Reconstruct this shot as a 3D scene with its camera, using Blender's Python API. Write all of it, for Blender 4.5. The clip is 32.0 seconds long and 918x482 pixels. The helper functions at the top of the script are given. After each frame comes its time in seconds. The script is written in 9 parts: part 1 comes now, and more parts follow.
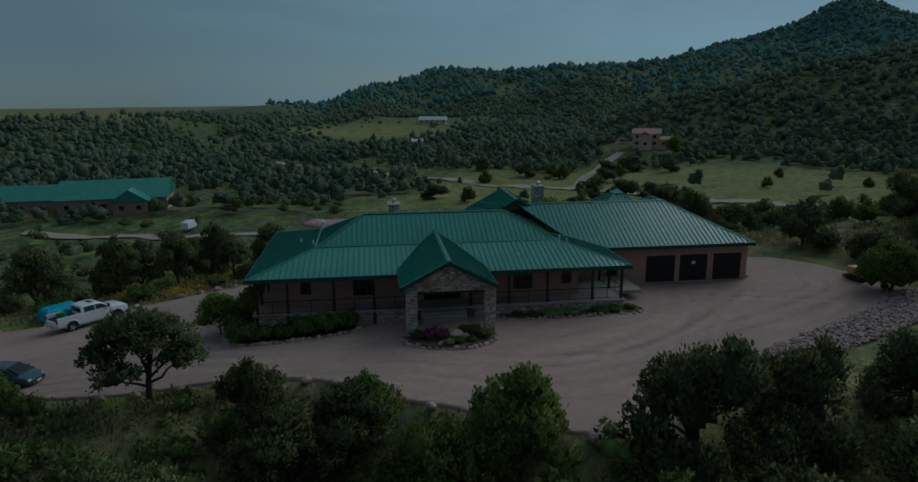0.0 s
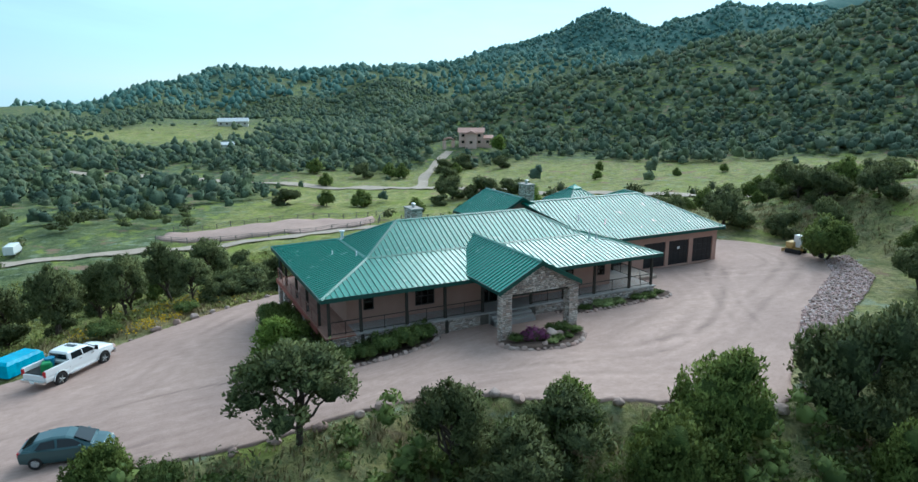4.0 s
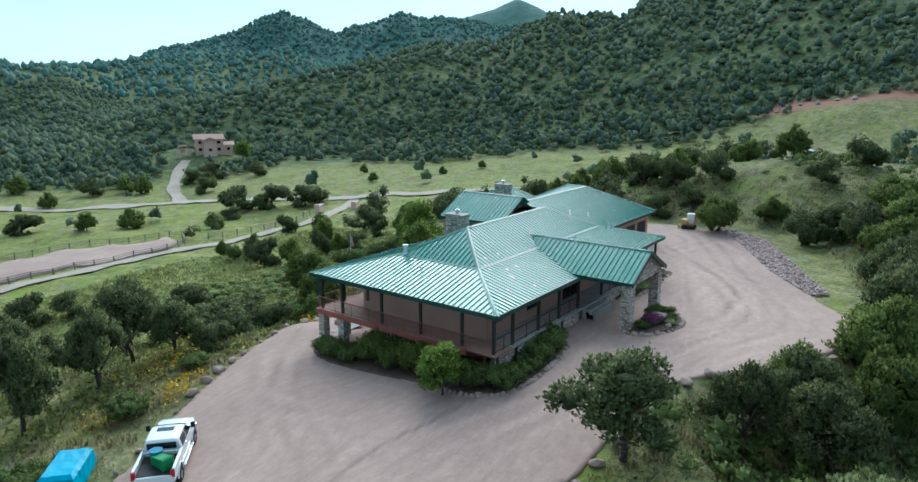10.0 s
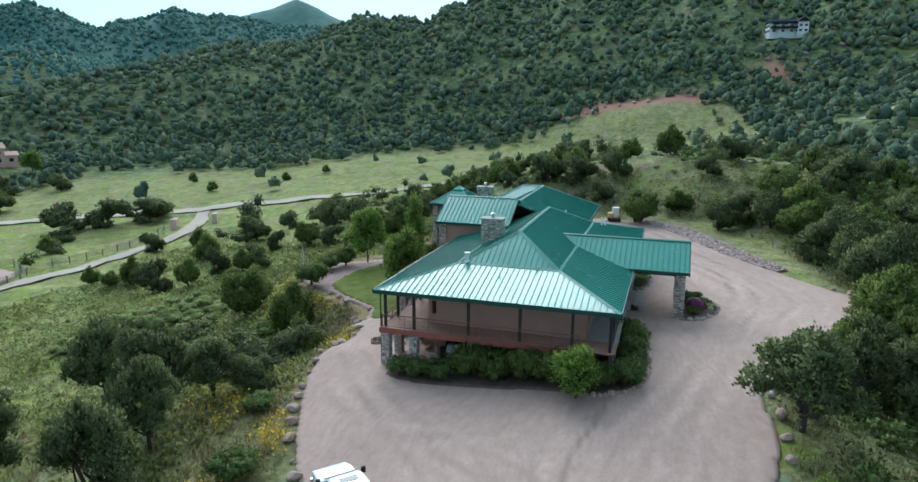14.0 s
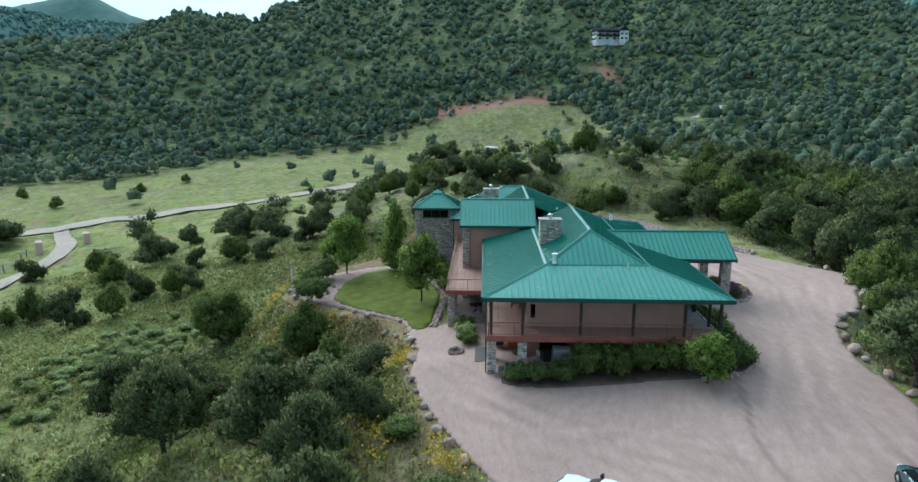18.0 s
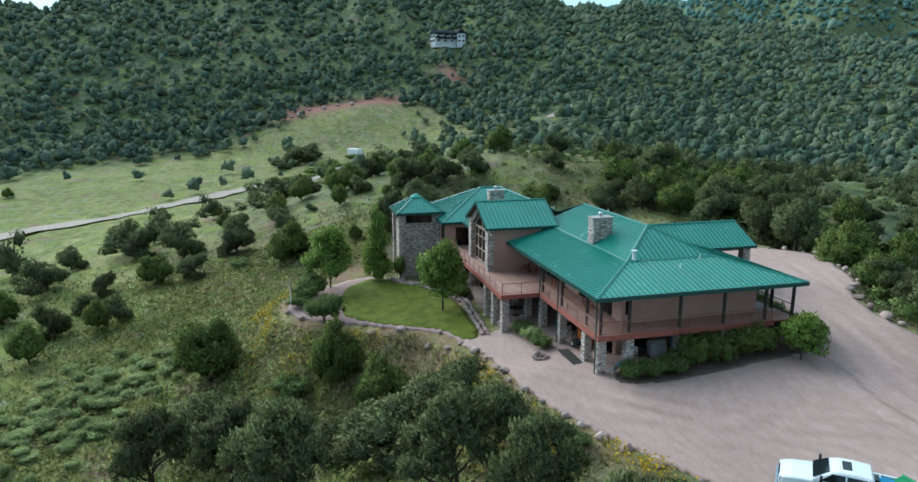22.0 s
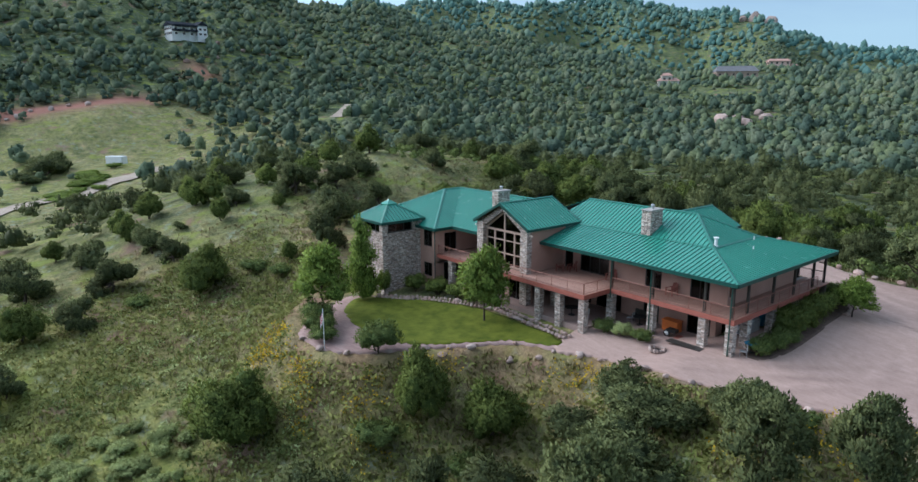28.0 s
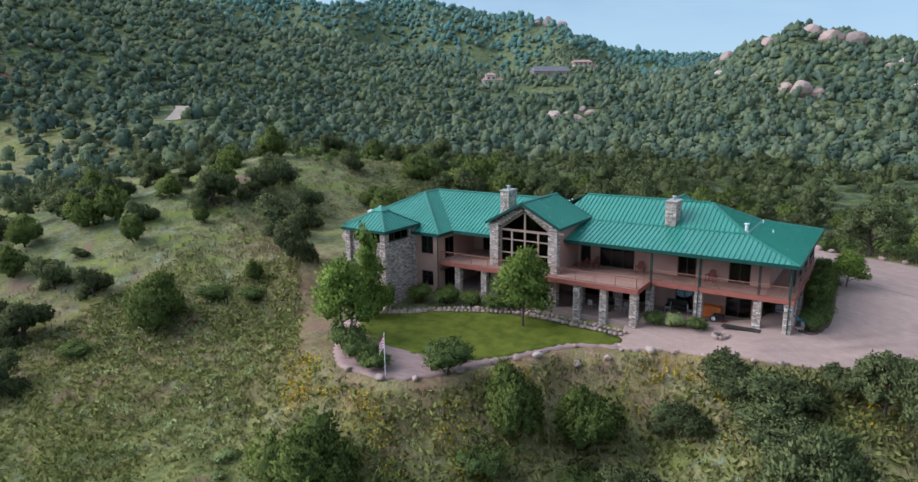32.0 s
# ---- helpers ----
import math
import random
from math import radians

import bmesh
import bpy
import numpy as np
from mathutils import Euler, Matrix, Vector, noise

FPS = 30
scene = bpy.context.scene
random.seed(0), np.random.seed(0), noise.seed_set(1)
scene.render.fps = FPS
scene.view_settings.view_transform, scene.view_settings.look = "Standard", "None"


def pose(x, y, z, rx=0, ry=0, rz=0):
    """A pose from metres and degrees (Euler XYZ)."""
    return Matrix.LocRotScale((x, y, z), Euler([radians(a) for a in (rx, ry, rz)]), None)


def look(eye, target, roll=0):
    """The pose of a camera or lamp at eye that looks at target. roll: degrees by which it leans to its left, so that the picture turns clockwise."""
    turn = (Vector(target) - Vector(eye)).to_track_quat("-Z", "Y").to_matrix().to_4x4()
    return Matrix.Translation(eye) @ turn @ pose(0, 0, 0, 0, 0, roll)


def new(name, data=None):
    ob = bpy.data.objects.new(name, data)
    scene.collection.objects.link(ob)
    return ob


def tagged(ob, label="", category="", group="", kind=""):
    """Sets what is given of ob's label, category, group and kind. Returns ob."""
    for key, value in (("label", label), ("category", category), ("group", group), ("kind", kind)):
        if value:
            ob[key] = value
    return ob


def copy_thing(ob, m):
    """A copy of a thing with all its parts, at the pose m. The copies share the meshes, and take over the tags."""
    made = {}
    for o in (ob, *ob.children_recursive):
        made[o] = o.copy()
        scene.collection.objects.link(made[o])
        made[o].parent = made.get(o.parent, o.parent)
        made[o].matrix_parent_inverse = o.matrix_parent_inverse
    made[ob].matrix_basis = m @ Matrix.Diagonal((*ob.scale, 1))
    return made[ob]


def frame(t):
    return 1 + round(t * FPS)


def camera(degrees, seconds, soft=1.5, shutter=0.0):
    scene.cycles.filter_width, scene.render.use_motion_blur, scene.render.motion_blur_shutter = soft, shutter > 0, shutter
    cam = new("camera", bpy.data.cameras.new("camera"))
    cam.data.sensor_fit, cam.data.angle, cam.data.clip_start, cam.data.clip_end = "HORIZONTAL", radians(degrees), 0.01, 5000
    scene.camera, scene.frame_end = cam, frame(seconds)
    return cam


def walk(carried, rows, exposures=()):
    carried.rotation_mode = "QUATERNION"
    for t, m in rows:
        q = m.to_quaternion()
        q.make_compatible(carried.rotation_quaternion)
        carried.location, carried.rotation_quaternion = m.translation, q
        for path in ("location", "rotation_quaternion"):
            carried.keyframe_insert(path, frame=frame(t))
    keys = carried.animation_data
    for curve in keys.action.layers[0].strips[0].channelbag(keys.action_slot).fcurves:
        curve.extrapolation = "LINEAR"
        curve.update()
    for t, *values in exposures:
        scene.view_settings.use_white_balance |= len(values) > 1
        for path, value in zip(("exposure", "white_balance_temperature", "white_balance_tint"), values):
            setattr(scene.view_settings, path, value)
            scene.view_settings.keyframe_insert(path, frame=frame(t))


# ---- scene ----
cam = camera(70.11, 32.0)
ROWS = [
    (0, 9.361, -46.426, 18.58, 77.201, 0.277, -7.546),
    (0.5, 6.807, -45.967, 18.637, 77.122, 0.332, -9.777),
    (1, 4.312, -45.396, 18.636, 77.116, 0.162, -12.2),
    (1.5, 1.886, -44.768, 18.602, 77.144, 0.101, -14.376),
    (2, -0.493, -44.039, 18.612, 77.148, 0.103, -17.001),
    (2.5, -2.838, -43.221, 18.609, 77.186, 0.07, -19.517),
    (3, -5.141, -42.283, 18.641, 77.18, 0.062, -21.877),
    (3.5, -7.421, -41.246, 18.669, 77.178, 0.023, -23.953),
    (5.5, -16.159, -35.936, 18.448, 77.298, 0.056, -33.502),
    (6, -18.132, -34.517, 18.467, 77.322, 0.036, -36.06),
    (6.5, -20.04, -32.988, 18.471, 77.321, 0.055, -38.217),
    (7, -21.88, -31.416, 18.43, 77.368, -0.026, -40.29),
    (7.5, -23.631, -29.772, 18.428, 77.386, -0.033, -42.919),
    (8, -25.315, -28.014, 18.426, 77.392, -0.034, -45.14),
    (8.5, -26.953, -26.182, 18.447, 77.426, -0.049, -47.374),
    (9, -28.517, -24.289, 18.451, 77.45, -0.053, -49.365),
    (9.5, -29.96, -22.417, 18.453, 77.489, -0.079, -51.357),
    (10, -31.374, -20.397, 18.464, 77.523, -0.099, -53.426),
    (10.5, -32.704, -18.346, 18.48, 77.54, -0.104, -55.913),
    (11, -33.944, -16.235, 18.507, 77.582, -0.16, -58.247),
    (11.5, -35.079, -14.061, 18.502, 77.63, -0.19, -60.301),
    (12, -36.124, -11.828, 18.51, 77.66, -0.181, -62.029),
    (12.5, -37.082, -9.546, 18.49, 77.704, -0.209, -64.254),
    (13, -37.956, -7.235, 18.49, 77.7, -0.219, -66.161),
    (13.5, -38.755, -4.868, 18.432, 77.745, -0.195, -69.077),
    (14, -39.505, -2.414, 18.429, 77.783, -0.19, -71.806),
    (14.5, -40.174, -0.052, 18.461, 77.809, -0.147, -74.032),
    (16.5, -42.06, 9.364, 18.406, 77.908, -0.067, -81.395),
    (17, -42.188, 11.78, 18.401, 77.924, -0.068, -83.516),
    (17.5, -42.247, 14.223, 18.421, 77.951, -0.037, -85.579),
    (18, -42.169, 16.655, 18.424, 77.987, 0.008, -87.72),
    (18.5, -42.022, 19.106, 18.422, 77.989, 0.017, -89.741),
    (19, -41.784, 21.633, 18.417, 78.013, 0.03, -91.81),
    (19.5, -41.436, 24.063, 18.4, 78.027, 0.059, -93.928),
    (20, -41.023, 26.49, 18.413, 78.02, 0.065, -96.036),
    (20.5, -40.46, 28.886, 18.397, 78.039, 0.088, -98.134),
    (21, -39.833, 31.274, 18.396, 78.039, 0.106, -100.155),
    (21.5, -39.131, 33.622, 18.402, 78.036, 0.117, -102.215),
    (22, -38.343, 35.909, 18.401, 78.047, 0.131, -104.13),
    (22.5, -37.459, 38.187, 18.429, 78.045, 0.157, -106.123),
    (23, -36.484, 40.432, 18.443, 78.033, 0.155, -108.127),
    (23.5, -35.391, 42.625, 18.448, 78.041, 0.127, -109.919),
    (24, -34.179, 44.853, 18.422, 78.059, 0.109, -112.16),
    (24.5, -32.888, 46.967, 18.416, 78.037, 0.119, -114.461),
    (25, -31.522, 49.02, 18.403, 78.03, 0.113, -116.393),
    (25.5, -30.099, 51.001, 18.385, 78.034, 0.117, -118.61),
    (27.5, -23.727, 58.307, 18.256, 77.996, 0.077, -127.081),
    (28, -21.945, 59.945, 18.195, 78.002, 0.14, -129.171),
    (28.5, -20.081, 61.547, 18.135, 77.986, 0.18, -131.337),
    (29, -18.057, 63.136, 18.102, 77.993, 0.218, -133.411),
    (29.5, -16.044, 64.566, 18.088, 78.01, 0.242, -135.602),
    (30, -13.962, 65.878, 18.07, 78.011, 0.276, -137.78),
    (30.5, -11.818, 67.102, 18.056, 77.997, 0.346, -140.033),
    (31, -9.646, 68.223, 18.038, 77.971, 0.432, -142.165),
    (31.5, -7.44, 69.182, 17.987, 77.949, 0.574, -144.042),
    (32, -5.218, 70.132, 17.976, 77.89, 0.721, -146.24),
]
EXPOSURES = [(0.0, -1.8, 5450, 0), (0.5, -0.35, 5450, 0), (1.0, 0.12, 5450, 0), (1.5, 0.42, 5450, 0), (2.0, 0.54, 5450, 0), (10.0, 0.56, 5450, 0), (20.0, 0.58, 5450, 0), (24.0, 0.56, 5520, 5), (28.0, 0.53, 5680, 13), (32.0, 0.53, 5740, 16)]
walk(cam, [(t, pose(x, y, z, rx, ry, rz)) for t, x, y, z, rx, ry, rz in ROWS], EXPOSURES)

# ---- world and sun ----
SUN_AZIMUTH, SUN_HEIGHT = 32.0, 34.0     # degrees, from +x towards +y, and above the horizon
sky = bpy.data.worlds.new("sky")
scene.world = sky
sky.use_nodes = True
wn, wl = sky.node_tree.nodes, sky.node_tree.links
wn.clear()
w_out = wn.new("ShaderNodeOutputWorld")
w_bg = wn.new("ShaderNodeBackground")
w_sky = wn.new("ShaderNodeTexSky")
w_sky.sky_type = "NISHITA"
w_sky.sun_disc = False
w_sky.sun_elevation = radians(SUN_HEIGHT)
w_sky.sun_rotation = radians(90 - SUN_AZIMUTH)
w_sky.altitude = 1900
w_sky.air_density = 1.0
w_sky.dust_density = 1.0
w_sky.ozone_density = 1.0
w_bg.inputs["Strength"].default_value = 0.08
# a broken layer of thin, bright cloud over the blue
w_co = wn.new("ShaderNodeTexCoord")
w_map = wn.new("ShaderNodeMapping")
w_map.inputs["Scale"].default_value = (1.3, 1.3, 5.5)
w_noise = wn.new("ShaderNodeTexNoise")
w_noise.inputs["Scale"].default_value = 1.6
w_noise.inputs["Detail"].default_value = 7.0
w_noise.inputs["Roughness"].default_value = 0.58
w_noise.inputs["Distortion"].default_value = 0.4
w_ramp = wn.new("ShaderNodeValToRGB")
w_ramp.color_ramp.elements[0].position = 0.34
w_ramp.color_ramp.elements[0].color = (0.42, 0.42, 0.42, 1)
w_ramp.color_ramp.elements[1].position = 0.66
w_ramp.color_ramp.elements[1].color = (0.97, 0.97, 0.97, 1)
w_mix = wn.new("ShaderNodeMix")
w_mix.data_type = "RGBA"
wl.new(w_co.outputs["Generated"], w_map.inputs["Vector"])
wl.new(w_map.outputs["Vector"], w_noise.inputs["Vector"])
wl.new(w_noise.outputs["Fac"], w_ramp.inputs["Fac"])
wl.new(w_ramp.outputs["Color"], w_mix.inputs["Factor"])
wl.new(w_sky.outputs["Color"], w_mix.inputs["A"])
# the cloud is brighter towards the sun
w_dot = wn.new("ShaderNodeVectorMath")
w_dot.operation = "DOT_PRODUCT"
w_dot.inputs[1].default_value = [math.cos(radians(SUN_AZIMUTH)) * math.cos(radians(SUN_HEIGHT)), math.sin(radians(SUN_AZIMUTH)) * math.cos(radians(SUN_HEIGHT)), math.sin(radians(SUN_HEIGHT))]
w_near = wn.new("ShaderNodeMapRange")
for sock, value in zip(("From Min", "From Max", "To Min", "To Max"), (0.2, 0.95, 0.55, 1.25)):
    w_near.inputs[sock].default_value = value
w_tint = wn.new("ShaderNodeVectorMath")
w_tint.operation = "SCALE"
w_up = wn.new("ShaderNodeVectorMath")
w_up.operation = "DOT_PRODUCT"
w_up.inputs[1].default_value = (0, 0, 1)
w_high = wn.new("ShaderNodeMapRange")
for sock, value in zip(("From Min", "From Max", "To Min", "To Max"), (0.08, 0.55, 0.0, 1.0)):
    w_high.inputs[sock].default_value = value
w_cloud = wn.new("ShaderNodeMix")
w_cloud.data_type = "RGBA"
w_cloud.inputs["A"].default_value = (7.6, 10.8, 12.0, 1)
w_cloud.inputs["B"].default_value = (9.1, 10.9, 12.0, 1)
wl.new(w_co.outputs["Generated"], w_up.inputs[0])
wl.new(w_up.outputs["Value"], w_high.inputs["Value"])
wl.new(w_high.outputs["Result"], w_cloud.inputs["Factor"])
wl.new(w_cloud.outputs["Result"], w_tint.inputs[0])
wl.new(w_co.outputs["Generated"], w_dot.inputs[0])
wl.new(w_dot.outputs["Value"], w_near.inputs["Value"])
wl.new(w_near.outputs["Result"], w_tint.inputs["Scale"])
wl.new(w_tint.outputs["Vector"], w_mix.inputs["B"])
wl.new(w_mix.outputs["Result"], w_bg.inputs["Color"])
wl.new(w_bg.outputs["Background"], w_out.inputs["Surface"])

sun_data = bpy.data.lights.new("sun", "SUN")
sun_data.energy = 2.6
sun_data.angle = radians(48)
sun_data.color = (1.0, 0.95, 0.88)
sun_lamp = new("sun", sun_data)
SUN_WAY = Vector((math.cos(radians(SUN_AZIMUTH)) * math.cos(radians(SUN_HEIGHT)), math.sin(radians(SUN_AZIMUTH)) * math.cos(radians(SUN_HEIGHT)), math.sin(radians(SUN_HEIGHT))))
sun_lamp.matrix_world = look(SUN_WAY * 200, (0, 0, 0))

# ---- materials ----
def material(name, rough=0.8, metal=0.0, spec=0.3):
    m = bpy.data.materials.new(name)
    m.use_nodes = True
    n, l = m.node_tree.nodes, m.node_tree.links
    b = n["Principled BSDF"]
    b.inputs["Roughness"].default_value = rough
    b.inputs["Metallic"].default_value = metal
    b.inputs["Specular IOR Level"].default_value = spec
    return m, n, l, b


def coords(n, l, scale=(1, 1, 1), world=False):
    """Mapped coordinates in metres: the object's own, or the world's."""
    if world:
        src = n.new("ShaderNodeNewGeometry").outputs["Position"]
    else:
        src = n.new("ShaderNodeTexCoord").outputs["Object"]
    mp = n.new("ShaderNodeMapping")
    mp.inputs["Scale"].default_value = scale
    l.new(src, mp.inputs["Vector"])
    return mp.outputs["Vector"]


def noise_of(n, l, vec, scale, detail=4.0, rough=0.55):
    t = n.new("ShaderNodeTexNoise")
    t.inputs["Scale"].default_value = scale
    t.inputs["Detail"].default_value = detail
    t.inputs["Roughness"].default_value = rough
    l.new(vec, t.inputs["Vector"])
    return t.outputs["Fac"]


def ramp_of(n, l, fac, stops):
    r = n.new("ShaderNodeValToRGB")
    els = r.color_ramp.elements
    while len(els) < len(stops):
        els.new(0.5)
    for e, (p, c) in zip(els, stops):
        e.position, e.color = p, (*c, 1)
    l.new(fac, r.inputs["Fac"])
    return r.outputs["Color"]


def mix_of(n, l, fac, a, b, kind="MIX"):
    m = n.new("ShaderNodeMix")
    m.data_type, m.blend_type = "RGBA", kind
    for sock, v in ((m.inputs["Factor"], fac), (m.inputs["A"], a), (m.inputs["B"], b)):
        if isinstance(v, (int, float)):
            sock.default_value = v
        elif isinstance(v, tuple):
            sock.default_value = (*v, 1)
        else:
            l.new(v, sock)
    return m.outputs["Result"]


def math_of(n, l, op, a, b=0.0, clamp=False):
    m = n.new("ShaderNodeMath")
    m.operation, m.use_clamp = op, clamp
    for sock, v in zip(m.inputs, (a, b)):
        if isinstance(v, (int, float)):
            sock.default_value = v
        else:
            l.new(v, sock)
    return m.outputs["Value"]


def bump_of(n, l, b, height, strength=0.4, distance=0.02):
    k = n.new("ShaderNodeBump")
    k.inputs["Strength"].default_value = strength
    k.inputs["Distance"].default_value = distance
    l.new(height, k.inputs["Height"])
    l.new(k.outputs["Normal"], b.inputs["Normal"])


def plain(name, c0, c1, scale=3.0, rough=0.8, metal=0.0, spec=0.3, bump=0.25, fine=40.0, world=False, island=0.0, random_ob=0.0):
    """Two tones in soft patches, a fine grain, and a relief from that grain. island, random_ob: how far single pieces differ in brightness."""
    m, n, l, b = material(name, rough, metal, spec)
    v = coords(n, l, world=world)
    big = noise_of(n, l, v, scale, 5)
    small = noise_of(n, l, v, fine, 3)
    col = ramp_of(n, l, big, [(0.3, c0), (0.7, c1)])
    shade = math_of(n, l, "MULTIPLY_ADD", small, 0.35)
    shade.node.inputs[2].default_value = 0.82
    col = mix_of(n, l, 1.0, col, shade, "MULTIPLY")
    for amount, src in ((island, "island"), (random_ob, "object")):
        if amount:
            r = n.new("ShaderNodeNewGeometry").outputs["Random Per Island"] if src == "island" else n.new("ShaderNodeObjectInfo").outputs["Random"]
            k = math_of(n, l, "MULTIPLY_ADD", r, 2 * amount)
            k.node.inputs[2].default_value = 1 - amount
            col = mix_of(n, l, 1.0, col, k, "MULTIPLY")
    l.new(col, b.inputs["Base Color"])
    if bump:
        bump_of(n, l, b, small, bump, 0.01)
    return m


def pieces(name, tones, rough=0.85, fine=25.0, bump=0.5, by_object=False):
    """Stone in single pieces, each with a tone of its own out of several."""
    m, n, l, b = material(name, rough)
    v = coords(n, l)
    r = n.new("ShaderNodeObjectInfo").outputs["Random"] if by_object else n.new("ShaderNodeNewGeometry").outputs["Random Per Island"]
    col = ramp_of(n, l, r, [(i / max(1, len(tones) - 1), c) for i, c in enumerate(tones)])
    small = noise_of(n, l, v, fine, 5, 0.6)
    shade = math_of(n, l, "MULTIPLY_ADD", small, 0.8)
    shade.node.inputs[2].default_value = 0.6
    col = mix_of(n, l, 1.0, col, shade, "MULTIPLY")
    l.new(col, b.inputs["Base Color"])
    bump_of(n, l, b, small, bump, 0.03)
    return m


def leaf_material(name, dark, light, rough=0.6, world_scale=0.25, glow=0.35, spread=0.25):
    """Foliage: tone by clump and by tree, with light passing through the leaves."""
    m, n, l, b = material(name, rough, 0.0, 0.08)
    v = coords(n, l, world=True)
    r = n.new("ShaderNodeNewGeometry").outputs["Random Per Island"]
    big = noise_of(n, l, v, world_scale, 3)
    fac = math_of(n, l, "MULTIPLY_ADD", r, 0.55)
    l.new(math_of(n, l, "MULTIPLY_ADD", big, 0.9), fac.node.inputs[2])
    fac.node.inputs[2].links[0].from_node.inputs[2].default_value = -0.22
    col = ramp_of(n, l, fac, [(0.1, dark), (0.9, light)])
    o = n.new("ShaderNodeObjectInfo").outputs["Random"]
    k = math_of(n, l, "MULTIPLY_ADD", o, 2 * spread)
    k.node.inputs[2].default_value = 1 - spread
    col = mix_of(n, l, 1.0, col, k, "MULTIPLY")
    l.new(col, b.inputs["Base Color"])
    tr = n.new("ShaderNodeBsdfTranslucent")
    l.new(col, tr.inputs["Color"])
    ms = n.new("ShaderNodeMixShader")
    ms.inputs["Fac"].default_value = glow
    out = n["Material Output"]
    l.new(b.outputs["BSDF"], ms.inputs[1])
    l.new(tr.outputs["BSDF"], ms.inputs[2])
    l.new(ms.outputs["Shader"], out.inputs["Surface"])
    return m


# painted steel roofing
m_roof, n, l, b = material("green_roof_steel", 0.34, 0.0, 0.7)
v = coords(n, l)
col = ramp_of(n, l, noise_of(n, l, v, 0.35, 5), [(0.3, (0.036, 0.230, 0.166)), (0.7, (0.054, 0.285, 0.208))])
streak = noise_of(n, l, coords(n, l, (3.0, 3.0, 0.4)), 2.0, 4)
shade = math_of(n, l, "MULTIPLY_ADD", streak, 0.3)
shade.node.inputs[2].default_value = 0.85
col = mix_of(n, l, 1.0, col, shade, "MULTIPLY")
l.new(col, b.inputs["Base Color"])
rr = math_of(n, l, "MULTIPLY_ADD", noise_of(n, l, v, 1.2, 4), 0.16)
rr.node.inputs[2].default_value = 0.17
l.new(rr, b.inputs["Roughness"])
bump_of(n, l, b, noise_of(n, l, v, 2.2, 2), 0.06, 0.02)
# seams and caps darker than the sheets: seam shadows put into the colour
m_seam_shade = plain("green_seam_shade_steel", (0.016, 0.145, 0.102), (0.024, 0.185, 0.132), 2, 0.36, 0, 0.5, 0.05)
m_trim = plain("dark_green_trim", (0.006, 0.05, 0.04), (0.01, 0.075, 0.058), 2, 0.45, 0, 0.4, 0.05)
m_stucco = plain("pink_tan_stucco", (0.41, 0.242, 0.19), (0.48, 0.295, 0.233), 0.6, 0.92, 0, 0.15, 0.35, 60)
m_soffit = plain("brown_soffit_boards", (0.15, 0.09, 0.065), (0.20, 0.125, 0.09), 3, 0.8)
m_stone = pieces("mixed_ledge_stone", [(0.26, 0.20, 0.17), (0.62, 0.53, 0.46), (0.40, 0.31, 0.26), (0.72, 0.64, 0.57), (0.48, 0.35, 0.29), (0.22, 0.18, 0.165), (0.64, 0.555, 0.49)], 0.88)
m_stone_piece = pieces("single_ledge_stone", [(0.26, 0.20, 0.17), (0.62, 0.53, 0.46), (0.40, 0.31, 0.26), (0.72, 0.64, 0.57), (0.48, 0.35, 0.29), (0.22, 0.18, 0.165), (0.64, 0.555, 0.49)], 0.88, by_object=True)
m_mortar = plain("grey_mortar", (0.10, 0.088, 0.075), (0.14, 0.125, 0.105), 3, 0.95)
m_post = plain("dark_stained_wood", (0.028, 0.026, 0.022), (0.05, 0.043, 0.034), 4, 0.7)
m_deck = plain("red_brown_decking", (0.33, 0.185, 0.14), (0.40, 0.24, 0.185), 0.8, 0.75)
m_deck_board = plain("deck_board", (0.33, 0.185, 0.14), (0.40, 0.24, 0.185), 0.8, 0.75, random_ob=0.12)
m_fascia = plain("red_painted_timber", (0.28, 0.085, 0.06), (0.34, 0.115, 0.085), 2, 0.6)
m_rail = plain("red_brown_steel_rail", (0.22, 0.09, 0.06), (0.28, 0.12, 0.085), 3, 0.5, 0.0, 0.4, 0.05)
m_frame = plain("tan_window_frame", (0.34, 0.24, 0.19), (0.40, 0.29, 0.23), 3, 0.6)
m_darkframe = plain("dark_window_frame", (0.03, 0.028, 0.025), (0.05, 0.045, 0.04), 3, 0.5)
m_garage = plain("black_brown_door", (0.016, 0.015, 0.016), (0.026, 0.024, 0.025), 3, 0.5)
m_white = plain("white_paint", (0.72, 0.73, 0.73), (0.8, 0.8, 0.79), 3, 0.5)
m_steel = plain("galvanised_steel", (0.45, 0.46, 0.46), (0.58, 0.59, 0.59), 5, 0.4, 0.7, 0.5, 0.05)
m_concrete = plain("grey_concrete", (0.33, 0.30, 0.28), (0.42, 0.39, 0.36), 0.7, 0.9, 0, 0.2, 0.3, 30)
m_patio = plain("reddish_concrete", (0.27, 0.19, 0.165), (0.34, 0.25, 0.22), 0.7, 0.9, 0, 0.2, 0.3, 30)
m_inside = plain("dim_plaster", (0.30, 0.25, 0.21), (0.36, 0.30, 0.25), 1, 0.9)
m_glass, n, l, b = material("window_glass", 0.03, 0.0, 0.5)
n.remove(b)
gl = n.new("ShaderNodeBsdfGlossy")
